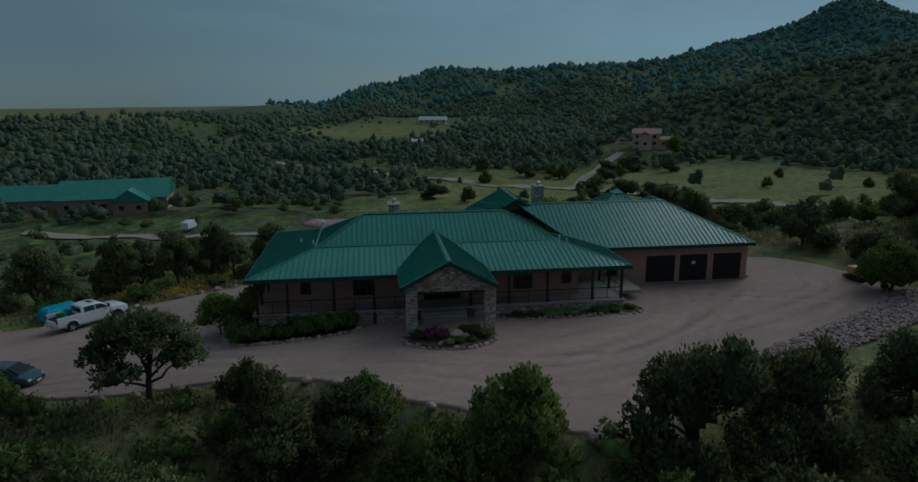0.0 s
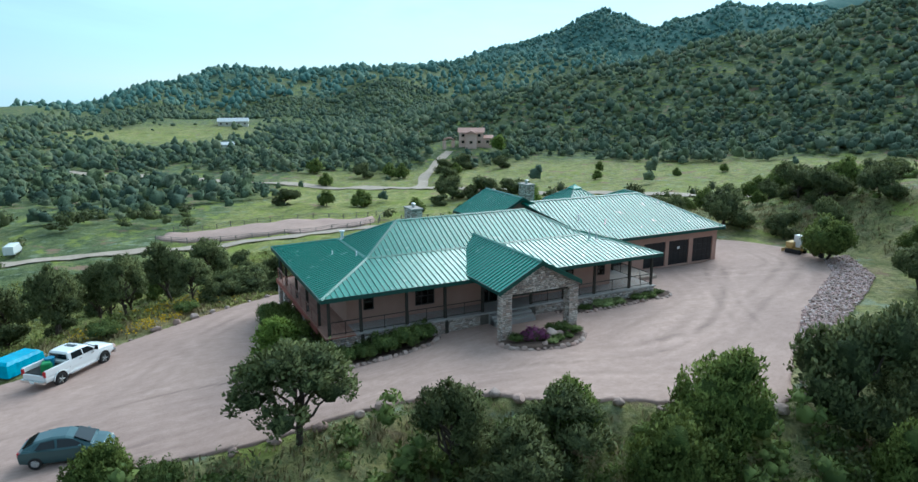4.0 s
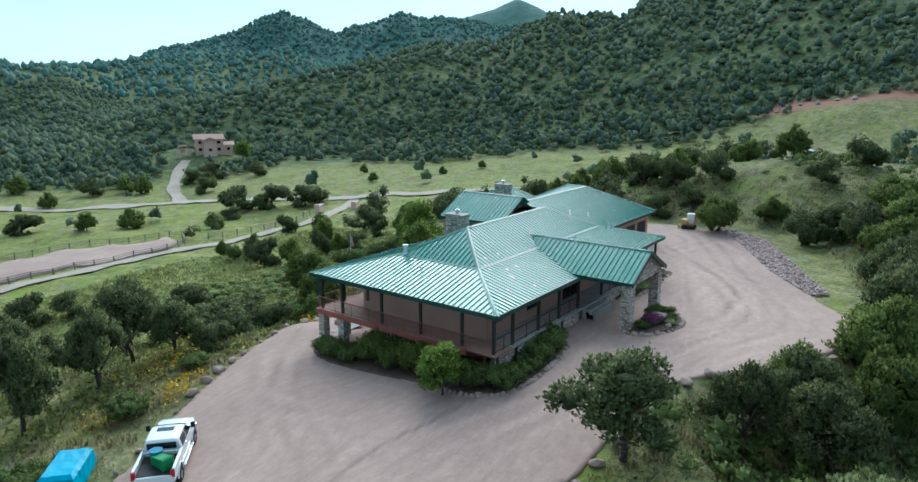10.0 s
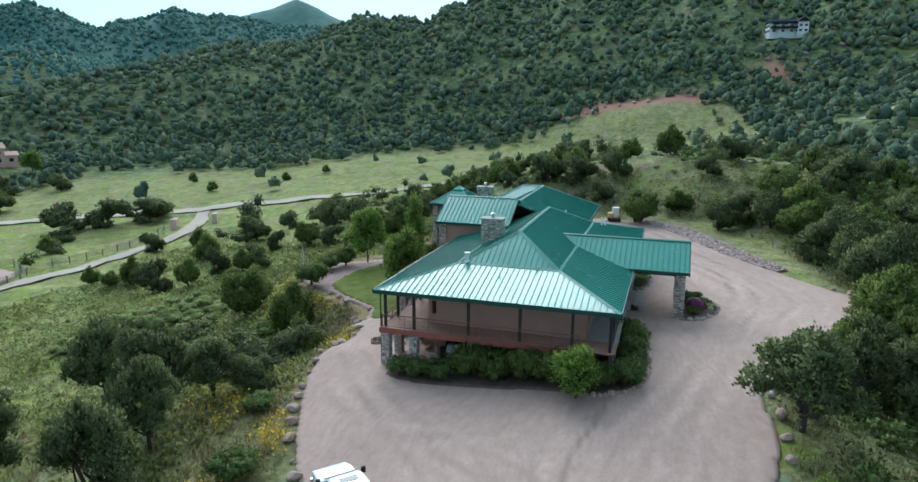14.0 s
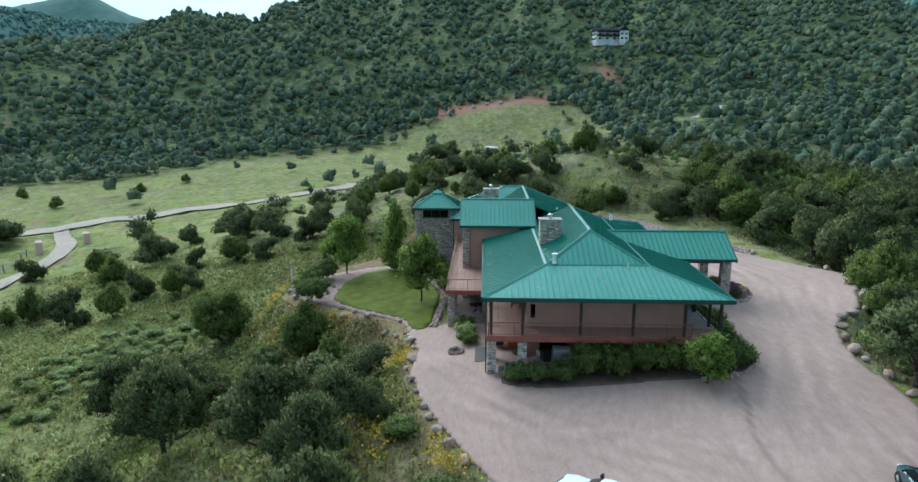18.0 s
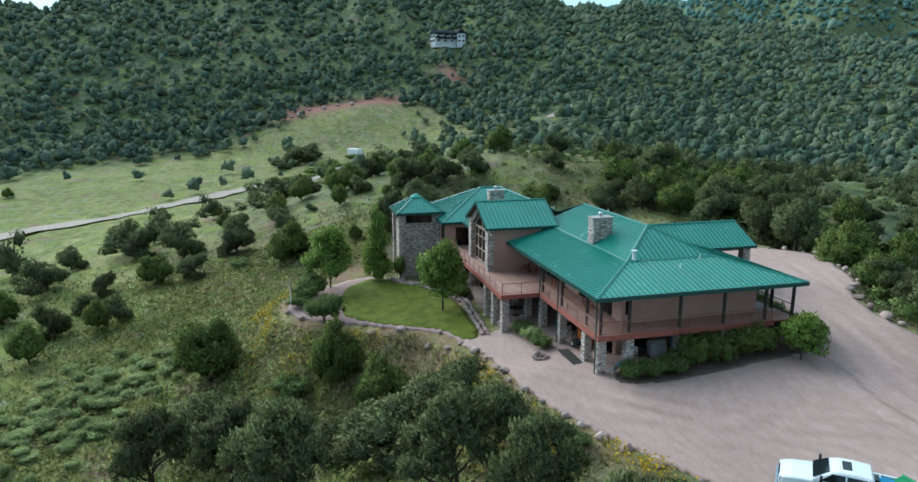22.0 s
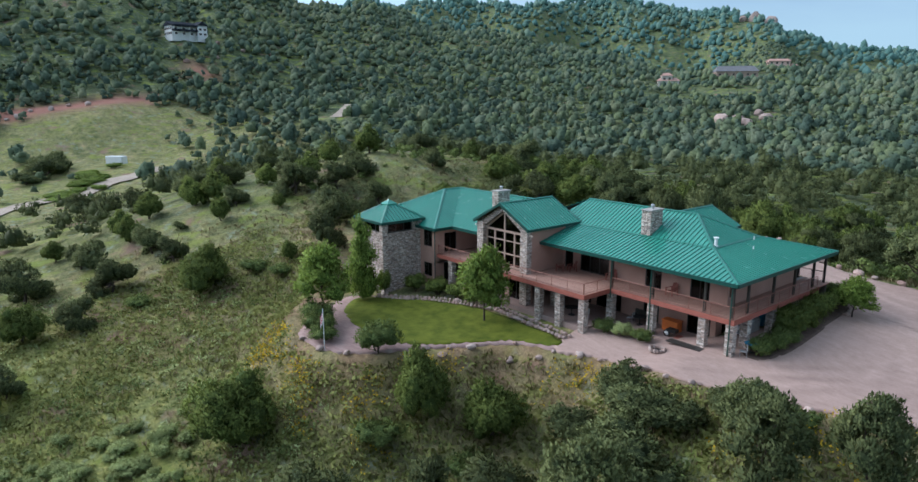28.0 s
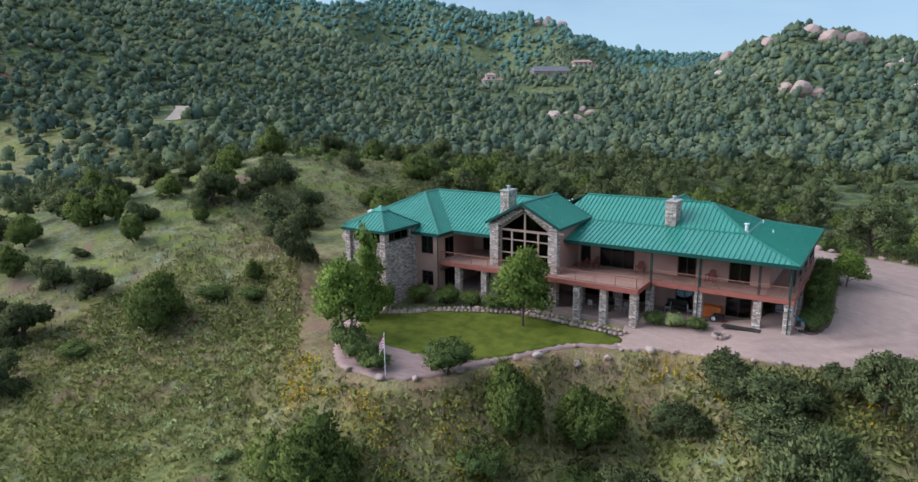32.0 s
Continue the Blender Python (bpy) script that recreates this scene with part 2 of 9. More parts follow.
gl.inputs["Roughness"].default_value = 0.02
tp = n.new("ShaderNodeBsdfTransparent")
tp.inputs["Color"].default_value = (0.28, 0.31, 0.32, 1)
fr = n.new("ShaderNodeFresnel")
fr.inputs["IOR"].default_value = 1.5
ms = n.new("ShaderNodeMixShader")
l.new(fr.outputs["Fac"], ms.inputs["Fac"])
l.new(tp.outputs["BSDF"], ms.inputs[1])
l.new(gl.outputs["BSDF"], ms.inputs[2])
l.new(ms.outputs["Shader"], n["Material Output"].inputs["Surface"])

m_boulder = pieces("pink_grey_boulder", [(0.31, 0.205, 0.17), (0.43, 0.315, 0.27), (0.26, 0.195, 0.17), (0.46, 0.36, 0.315), (0.37, 0.245, 0.205)], 0.9, 6.0, 0.7, True)
m_rubble = pieces("loose_rubble", [(0.28, 0.185, 0.17), (0.42, 0.31, 0.29), (0.54, 0.45, 0.42), (0.33, 0.225, 0.205), (0.39, 0.25, 0.225), (0.48, 0.37, 0.35)], 0.92, 9.0, 0.7)
m_bark = plain("grey_brown_bark", (0.055, 0.042, 0.033), (0.10, 0.08, 0.065), 5, 0.95, 0, 0.1, 0.7, 30)
def shaded_heart_material(name, dark, light):
    """The inner foliage of a crown: tufted, its leaf tones darkened to paint the shade inside."""
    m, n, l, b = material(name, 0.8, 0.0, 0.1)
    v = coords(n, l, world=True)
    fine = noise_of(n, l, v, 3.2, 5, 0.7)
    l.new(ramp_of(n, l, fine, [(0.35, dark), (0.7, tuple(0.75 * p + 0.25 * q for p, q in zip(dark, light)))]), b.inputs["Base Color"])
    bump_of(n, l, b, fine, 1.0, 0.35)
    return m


def forest_material(name, tones):
    """Woodland: each tree has a tone of its own, with clumps of leaves and gaps as relief."""
    m, n, l, b = material(name, 0.85, 0.0, 0.05)
    v = coords(n, l, world=True)
    tone = n.new("ShaderNodeAttribute")
    tone.attribute_name = "tone"
    drift = math_of(n, l, "MULTIPLY_ADD", noise_of(n, l, v, 0.018, 4, 0.6), 0.9)
    drift.node.inputs[2].default_value = -0.45
    fac = math_of(n, l, "ADD", tone.outputs["Fac"], drift, True)
    col = ramp_of(n, l, fac, [(i / (len(tones) - 1), c) for i, c in enumerate(tones)])
    leaf = noise_of(n, l, v, 1.5, 6, 0.75)
    spot = ramp_of(n, l, leaf, [(0.36, (0.58, 0.63, 0.63)), (0.5, (0.92, 0.94, 0.92)), (0.64, (1.08, 1.09, 1.0))])
    col = mix_of(n, l, 1.0, col, spot, "MULTIPLY")
    l.new(col, b.inputs["Base Color"])
    bump_of(n, l, b, leaf, 0.5, 0.5)
    return m


JUNIPER_TONES = ((0.066, 0.098, 0.026), (0.250, 0.305, 0.078))
PINYON_TONES = ((0.060, 0.080, 0.037), (0.198, 0.224, 0.088))
SHRUB_TONES = ((0.066, 0.102, 0.032), (0.222, 0.276, 0.082))
BROAD_TONES = ((0.090, 0.145, 0.028), (0.280, 0.370, 0.075))
SAGE_TONES = ((0.22, 0.27, 0.10), (0.46, 0.52, 0.23))
m_juniper = leaf_material("juniper_leaf", *JUNIPER_TONES, 0.7, 0.35, 0.3)
m_pinyon = leaf_material("pinyon_needle", *PINYON_TONES, 0.65, 0.35, 0.3)
m_shrub = leaf_material("shrub_leaf", *SHRUB_TONES, 0.6, 0.6, 0.3)
m_weed = leaf_material("weed_leaf", (0.155, 0.172, 0.055), (0.295, 0.308, 0.098), 0.7, 0.2, 0.3)
m_broad = leaf_material("bright_tree_leaf", *BROAD_TONES, 0.55, 0.8, 0.3)
m_sage = leaf_material("silver_sage_leaf", *SAGE_TONES, 0.8, 0.6, 0.3)
m_forest = forest_material("woodland_leaf", [(0.070, 0.102, 0.078), (0.104, 0.142, 0.090), (0.078, 0.112, 0.084), (0.150, 0.182, 0.092), (0.126, 0.156, 0.108), (0.186, 0.206, 0.122)])
# paler, bluer foliage for the farthest belt: distance haze put into the colour
m_hazed_forest = forest_material("far_hazed_leaf", [(0.078, 0.160, 0.146), (0.112, 0.205, 0.180), (0.092, 0.174, 0.154), (0.145, 0.222, 0.178), (0.182, 0.246, 0.182)])
m_yellow = leaf_material("yellow_blossom", (0.50, 0.34, 0.014), (0.70, 0.50, 0.04), 0.6, 1.5)
m_purple = leaf_material("purple_blossom", (0.17, 0.04, 0.12), (0.44, 0.17, 0.34), 0.6, 2.0)
m_grassblade = leaf_material("grass_blade", (0.15, 0.135, 0.06), (0.40, 0.34, 0.19), 0.8, 0.12)

# ---- helpers ----
def part(name, bm, mat, parent=None, label="", smooth=False):
    """Links a bmesh as one mesh object, under a thing or a part if given."""
    me = bpy.data.meshes.new(name)
    bm.to_mesh(me)
    bm.free()
    for m in (mat if isinstance(mat, (list, tuple)) else (mat,)):
        me.materials.append(m)
    if smooth:
        me.polygons.foreach_set("use_smooth", np.ones(len(me.polygons), dtype=bool))
    ob = new(name, me)
    if parent:
        ob.parent = parent
    return tagged(ob, label) if label else ob


def raw_mesh(name, verts, quads, mat, parent=None, smooth=False, normals=None, tone=None):
    """A mesh object straight from arrays: vertices (n, 3) and faces (m, 3 or 4)."""
    verts, quads = np.asarray(verts, dtype=np.float32), np.asarray(quads, dtype=np.int32)
    k = quads.shape[1]
    me = bpy.data.meshes.new(name)
    me.vertices.add(len(verts))
    me.vertices.foreach_set("co", verts.ravel())
    me.loops.add(quads.size)
    me.loops.foreach_set("vertex_index", quads.ravel())
    me.polygons.add(len(quads))
    me.polygons.foreach_set("loop_start", np.arange(0, quads.size, k, dtype=np.int32))
    me.polygons.foreach_set("loop_total", np.full(len(quads), k, dtype=np.int32))
    if smooth or normals is not None:
        me.polygons.foreach_set("use_smooth", np.ones(len(quads), dtype=bool))
    me.update(calc_edges=True)
    if normals is not None:
        me.normals_split_custom_set_from_vertices(np.asarray(normals, dtype=np.float32).tolist())
    if tone is not None:
        at = me.attributes.new("tone", "FLOAT", "POINT")
        at.data.foreach_set("value", np.asarray(tone, dtype=np.float32))
    me.materials.append(mat)
    ob = new(name, me)
    if parent:
        ob.parent = parent
    return ob


def empty(name, x, y, z, label, category, group="", turn=0.0):
    ob = new(name)
    ob.matrix_basis = pose(x, y, z, 0, 0, turn)
    return tagged(ob, label, category, group)


def box(bm, x0, y0, z0, x1, y1, z1, m=None):
    vs = [bm.verts.new(Vector((x, y, z)) if m is None else m @ Vector((x, y, z))) for z in (z0, z1) for x, y in ((x0, y0), (x1, y0), (x1, y1), (x0, y1))]
    for f in ((3, 2, 1, 0), (4, 5, 6, 7), (0, 1, 5, 4), (1, 2, 6, 5), (2, 3, 7, 6), (3, 0, 4, 7)):
        bm.faces.new([vs[i] for i in f])
    return vs


def soft_box(bm, x0, y0, z0, x1, y1, z1, r=0.02, m=None):
    """A box with its edges cut off all round."""
    vs = box(bm, x0, y0, z0, x1, y1, z1, m)
    es = {e for v_ in vs for e in v_.link_edges}
    bmesh.ops.bevel(bm, geom=list(es), offset=r, segments=2, affect="EDGES", profile=0.6)


def tube(bm, a, b, r0, r1=None, n=8, caps=True):
    a, b = Vector(a), Vector(b)
    r1 = r0 if r1 is None else r1
    q = (b - a).to_track_quat("Z", "Y")
    rings = []
    for p, r in ((a, r0), (b, r1)):
        rings.append([bm.verts.new(p + q @ Vector((r * math.cos(2 * math.pi * i / n), r * math.sin(2 * math.pi * i / n), 0))) for i in range(n)])
    for i in range(n):
        bm.faces.new((rings[0][i], rings[0][(i + 1) % n], rings[1][(i + 1) % n], rings[1][i]))
    if caps:
        bm.faces.new(rings[0][::-1])
        bm.faces.new(rings[1])


def pipe(bm, pts, r, n=7):
    for a, b in zip(pts, pts[1:]):
        tube(bm, a, b, r, r, n)


def bm_box(*a, r=0.0):
    bm = bmesh.new()
    (soft_box(bm, *a, r) if r else box(bm, *a))
    return bm


def bm_tube(*a, **k):
    bm = bmesh.new()
    tube(bm, *a, **k)
    return bm


def rough_rock(seed, n=2):
    """An angular boulder about one metre across."""
    rng = random.Random(seed)
    bm = bmesh.new()
    bmesh.ops.create_icosphere(bm, subdivisions=n, radius=0.5)
    cuts = [(Vector((rng.uniform(-1, 1), rng.uniform(-1, 1), rng.uniform(-1, 1))).normalized(), rng.uniform(0.27, 0.43)) for _ in range(9)]
    for v_ in bm.verts:
        for way, d in cuts:
            over = v_.co.dot(way) - d
            if over > 0:
                v_.co -= way * over * 0.92
        v_.co *= 1 + 0.06 * noise.noise(v_.co * 4 + Vector((seed, 0, 0)))
    return bm


# ---- the lie of the land ----
PLATEAU = np.array([(-70, -9), (-13, -7.5), (-6, -8.7), (0, -8.6), (3.5, -9.2), (6.5, -10.8), (9, -13.5), (13, -15.6), (20, -19), (26, -17), (40, -14), (56, -8), (60, 2),
                    (57, 15), (48, 22), (41, 28), (34, 35), (28.5, 37.6), (23.2, 37.6), (20.5, 35.6), (17.5, 30.5), (14.8, 25), (8, 22.4), (1, 22.1), (-3.5, 20.7),
                    (-8, 18.5), (-12, 16.2), (-17, 12.8), (-70, 5)], dtype=float)
HOUSE_AT = (10.0, 10.0)


def ss(a, b, v_):
    v_ = np.clip((v_ - a) / (b - a), 0, 1)
    return v_ * v_ * (3 - 2 * v_)


def inside(poly, x, y):
    x, y = np.asarray(x, float), np.asarray(y, float)
    hit = np.zeros(x.shape, dtype=bool)
    for (x0, y0), (x1, y1) in zip(poly, np.roll(poly, -1, axis=0)):
        with np.errstate(divide="ignore", invalid="ignore"):
            hit ^= ((y0 > y) != (y1 > y)) & (x < (x1 - x0) * (y - y0) / (y1 - y0 + 1e-12) + x0)
    return hit


def nearest(poly, x, y):
    """Distance to the polygon's edge, and the nearest point on it."""
    best = np.full(np.shape(x), 1e9)
    bx, by = np.array(x, float), np.array(y, float)
    for (x0, y0), (x1, y1) in zip(poly, np.roll(poly, -1, axis=0)):
        dx, dy = x1 - x0, y1 - y0
        k = np.clip(((x - x0) * dx + (y - y0) * dy) / (dx * dx + dy * dy), 0, 1)
        px, py = x0 + k * dx, y0 + k * dy
        d = np.hypot(x - px, y - py)
        near = d < best
        best, bx, by = np.where(near, d, best), np.where(near, px, bx), np.where(near, py, by)
    return best, bx, by


def yard_z(x, y):
    """The levelled yard: high in front of the house, falling to the west and round to the garden behind."""
    xs = 12 - np.logaddexp(0, (12 - x) / 2.0) * 2.0
    z = 1.05 + 0.07 * xs - 0.07 * y * (1 - ss(5, 25, x))
    back = ss(8.5, 12.5, y) * ss(1.5, 6.0, x) * (1 - ss(38, 45, x))
    z = np.maximum(z, -4.0)
    return z + (np.minimum(z, -0.3 - 0.14 * np.clip(y - 17.5, 0, 7.0)) - z) * back


def profile(az, knots):
    a = np.array([k[0] for k in knots], float)
    e = np.array([k[1] for k in knots], float)
    return np.interp(az, a, e)


# crests by compass angle from +x: angle, distance from the house, height in degrees above the house's horizon
NEAR = ((-180, 480, -1.5), (-125, 480, -1.5), (-110, 480, 1.2), (-95, 480, 3.6), (-88, 480, 4.3), (-83, 480, 5.5), (-80, 480, 4.4), (-77, 480, 2.6), (-72, 480, 1.6), (-68, 480, 2.4), (-64, 470, 2.5), (-56, 471, 2.2),
        (-48, 510, 4.6), (-40, 520, 5.7), (-30, 520, 7.6), (-20, 500, 9.0), (-8, 500, 10.8), (6, 500, 10.6), (13, 500, 9.5), (17.7, 490, 8.4), (22, 480, 7.3), (28, 470, 6.7), (33.6, 460, 5.0), (41, 450, 4.0),
        (48, 421, 2.3), (56, 386, 0.3), (63, 394, -1.3), (70, 430, -3.2), (90, 480, -3.6), (110, 480, -2.0), (180, 480, -1.5))
MIDDLE = ((-180, -1.6), (-84, 0.5), (-76, 1.6), (-72.7, 3.2), (-69.2, 4.0), (-64, 6.0), (-61, 6.8), (-55.7, 7.6), (-50.5, 8.4), (-43, 8.1), (-36, 8.2), (-30, 8.2), (-20, 6.4), (0, 4.0), (25, 2.0), (40, 0.5),
          (46, 2.2), (52, 3.5), (57, 3.4), (61, 2.9), (64, 2.4), (69, 2.0), (72, 2.1), (76.4, 1.6), (80, 1.7), (83.5, 1.9), (87, 0.9), (90.5, 0.2), (94.5, -1.35), (98, -0.95), (101, -1.2), (105, -1.7), (180, -1.9))
FAR = ((-180, -1.2), (-100, 0.5), (-90, 1.6), (-82, 3.0), (-77, 3.3), (-73, 3.4), (-69, 3.6), (-60, 3.6), (-20, 3.6), (20, 5.2), (28, 5.6), (34, 6.0), (36.5, 6.5), (39, 6.45), (41.5, 6.6),
       (44, 5.9), (47.3, 5.2), (49.3, 5.9), (51.4, 6.65), (53.5, 5.9), (57, 4.5), (59, 4.1), (63.3, 2.6), (68, 0.5), (76, -1.2), (180, -1.2))
PEAK = ((-180, -1.1), (20, 4.0), (25, 5.6), (28, 6.3), (30, 7.2), (31.8, 7.85), (34, 7.0), (36.5, 6.3), (41, 5.6), (50, 3.0), (60, -1.1), (180, -1.1))


def land_z(x, y):
    """The natural ground: the valley north of the house, its knoll, and the hills round about."""
    u = (x - 75) * 0.6 - (y - 149) * 0.8
    s = (x - 75) * 0.8 + (y - 149) * 0.6
    z = np.clip(-12 + 0.06 * u, -14.5, 3.0)
    z = z + 14.0 * np.exp(-(((x - 76) / 45) ** 2 + ((y + 2) / 45) ** 2))
    z = z + 0.03 * np.clip(s - 20, 0, 120) + 3.0 * np.exp(-(((x + 40) / 60) ** 2 + ((y - 140) / 50) ** 2))
    z = z + 8.5 * np.exp(-(((x - 126) / 30) ** 2 + ((y - 242) / 30) ** 2)) + 7.0 * np.exp(-(((x - 50) / 120) ** 2 + ((y - 560) / 90) ** 2))
    dx, dy = x - HOUSE_AT[0], y - HOUSE_AT[1]
    r = np.hypot(dx, dy)
    az = np.degrees(np.arctan2(dy, dx))
    wob = 1 + 0.07 * np.sin(az * 0.23 + 1.0) + 0.04 * np.sin(az * 0.61)
    foot = np.interp(az, (-180, -100, -60, -10, 20, 40, 65, 100, 180), (300, 190, 165, 175, 215, 240, 300, 320, 320))
    near_at = np.interp(az, [k[0] for k in NEAR], [k[1] for k in NEAR])
    for knots, rc, width, fall in (([(k[0], k[2]) for k in NEAR], near_at, 0.0, 420.0), (MIDDLE, 1000.0 * wob, 460.0, 500.0), (FAR, 1550.0 * wob, 560.0, 700.0), (PEAK, 3600.0 * wob, 1400.0, 900.0)):
        top = 18.5 + rc * np.tan(np.radians(profile(az, knots)))
        start = foot if not width else rc - width
        up = ss(0, 1, (r - start) / np.maximum(1.0, rc - start)) * (1 - 0.75 * ss(rc, rc + fall, r))
        base = np.minimum(z, 10.0)
        lift = np.clip(top - base, 0, None) * up
        z = np.maximum(z, base + lift)
    z = z + 11.0 * np.exp(-(((x - 195) / 42) ** 2 + ((y + 66) / 40) ** 2)) + 6.0 * np.exp(-(((x - 246) / 22) ** 2 + ((y - 12) / 34) ** 2))
    # gullies and spurs on the hills
    hill = ss(5, 60, z) * np.clip((z - 5) * 0.08, 0, 6)
    z = z + hill * (np.sin(az * 0.55 + r * 0.011) * 0.6 + np.sin(az * 1.7 - r * 0.006 + 2) * 0.4 - 0.3)
    far = ss(900, 4500, r)
    return z - far * 60.0 * (1 - ss(0, 40, z))


def ground_z(x, y):
    x, y = np.asarray(x, float), np.asarray(y, float)
    d, px, py = nearest(PLATEAU, x, y)
    d = np.where(inside(PLATEAU, x, y), 0, d)
    d = np.where(x < -62, 0.0 * d + np.minimum(d, 80), d)
    edge = yard_z(px, py)
    west = 1 - ss(-6, 8, x)
    reach = 10.0 + 26.0 * west + 8.0 * ss(30, 60, x) + 8.0 * ss(-5, -20, y) * (1 - west)
    k = np.clip(d / reach, 0, 1)
    k = west * k * k * (3 - 2 * k) + (1 - west) * k * (2 - k)
    far = land_z(x, y)
    lumps = 0.22 * np.sin(x * 0.7 + 1.3 * np.sin(y * 0.31)) * np.sin(y * 0.63 + 1.1 * np.sin(x * 0.27)) * ss(0.3, 4, d)
    lumps = lumps + 0.5 * np.sin(x * 0.13 + 1.7 * np.sin(y * 0.09)) * np.sin(y * 0.117 + 1.4 * np.sin(x * 0.083)) * ss(4, 25, d)
    return np.where(d > 0, edge + (far - edge) * k + lumps, yard_z(x, y))


def gz(x, y):
    return float(ground_z(np.array([x]), np.array([y]))[0])

# ---- ground, drive, lawn, roads ----
def ground_material():
    m, n, l, b = material("hillside_ground", 0.95, 0, 0.1)
    v = coords(n, l, world=True)
    grass = n.new("ShaderNodeAttribute")
    grass.attribute_name = "grass"
    red = n.new("ShaderNodeAttribute")
    red.attribute_name = "red"
    dry = ramp_of(n, l, noise_of(n, l, v, 0.25, 8, 0.65), [(0.32, (0.145, 0.15, 0.068)), (0.48, (0.22, 0.215, 0.108)), (0.62, (0.29, 0.26, 0.155)), (0.74, (0.34, 0.245, 0.18))])
    wet = ramp_of(n, l, noise_of(n, l, v, 0.12, 8, 0.62), [(0.3, (0.140, 0.165, 0.055)), (0.5, (0.248, 0.258, 0.095)), (0.66, (0.34, 0.318, 0.150)), (0.78, (0.39, 0.33, 0.20))])
    col = mix_of(n, l, grass.outputs["Fac"], dry, wet)
    wood = n.new("ShaderNodeAttribute")
    wood.attribute_name = "wood"
    shrubby = ramp_of(n, l, noise_of(n, l, v, 0.09, 8, 0.75), [(0.36, (0.048, 0.082, 0.056)), (0.54, (0.088, 0.125, 0.072)), (0.72, (0.19, 0.195, 0.115))])
    col = mix_of(n, l, wood.outputs["Fac"], col, shrubby)
    tuft = noise_of(n, l, v, 2.6, 6, 0.7)
    spot = ramp_of(n, l, tuft, [(0.35, (0.55, 0.62, 0.5)), (0.6, (1.15, 1.12, 1.0))])
    col = mix_of(n, l, 1.0, col, spot, "MULTIPLY")
    clump = ramp_of(n, l, noise_of(n, l, v, 0.55, 7, 0.68), [(0.36, (0.62, 0.70, 0.66)), (0.5, (1.0, 1.0, 1.0)), (0.64, (1.3, 1.24, 1.12))])
    col = mix_of(n, l, 1.0, col, clump, "MULTIPLY")
    silver = ramp_of(n, l, noise_of(n, l, coords(n, l, (1, 1.3, 1), True), 0.33, 6, 0.66), [(0.56, (0, 0, 0)), (0.66, (0.8, 0.8, 0.8))])
    col = mix_of(n, l, silver, col, (0.235, 0.275, 0.195))
    fresh = ramp_of(n, l, noise_of(n, l, coords(n, l, (1.2, 0.9, 3), True), 0.21, 5, 0.6), [(0.53, (0, 0, 0)), (0.63, (0.75, 0.75, 0.75))])
    col = mix_of(n, l, fresh, col, mix_of(n, l, tuft, (0.135, 0.18, 0.03), (0.30, 0.335, 0.08)))
    # far hills turn bluish here, haze painted into the ground's colour
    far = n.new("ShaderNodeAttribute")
    far.attribute_name = "far_haze"
    far_haze = ramp_of(n, l, noise_of(n, l, v, 0.012, 10, 0.7), [(0.36, (0.05, 0.12, 0.105)), (0.55, (0.08, 0.16, 0.14)), (0.72, (0.14, 0.20, 0.155))])
    col = mix_of(n, l, far.outputs["Fac"], col, far_haze)
    bare = math_of(n, l, "MULTIPLY", ramp_of(n, l, noise_of(n, l, v, 0.16, 6, 0.62), [(0.585, (0, 0, 0)), (0.67, (0.8, 0.8, 0.8))]), math_of(n, l, "SUBTRACT", 1.0, far.outputs["Fac"]))
    col = mix_of(n, l, bare, col, (0.25, 0.155, 0.12))
    col = mix_of(n, l, red.outputs["Fac"], col, (0.33, 0.15, 0.12))
    l.new(col, b.inputs["Base Color"])
    broad = math_of(n, l, "MULTIPLY_ADD", noise_of(n, l, v, 0.05, 8, 0.7), 5.0)
    l.new(tuft, broad.node.inputs[2])
    bump_of(n, l, b, broad, 0.8, 0.3)
    return m


m_ground = ground_material()


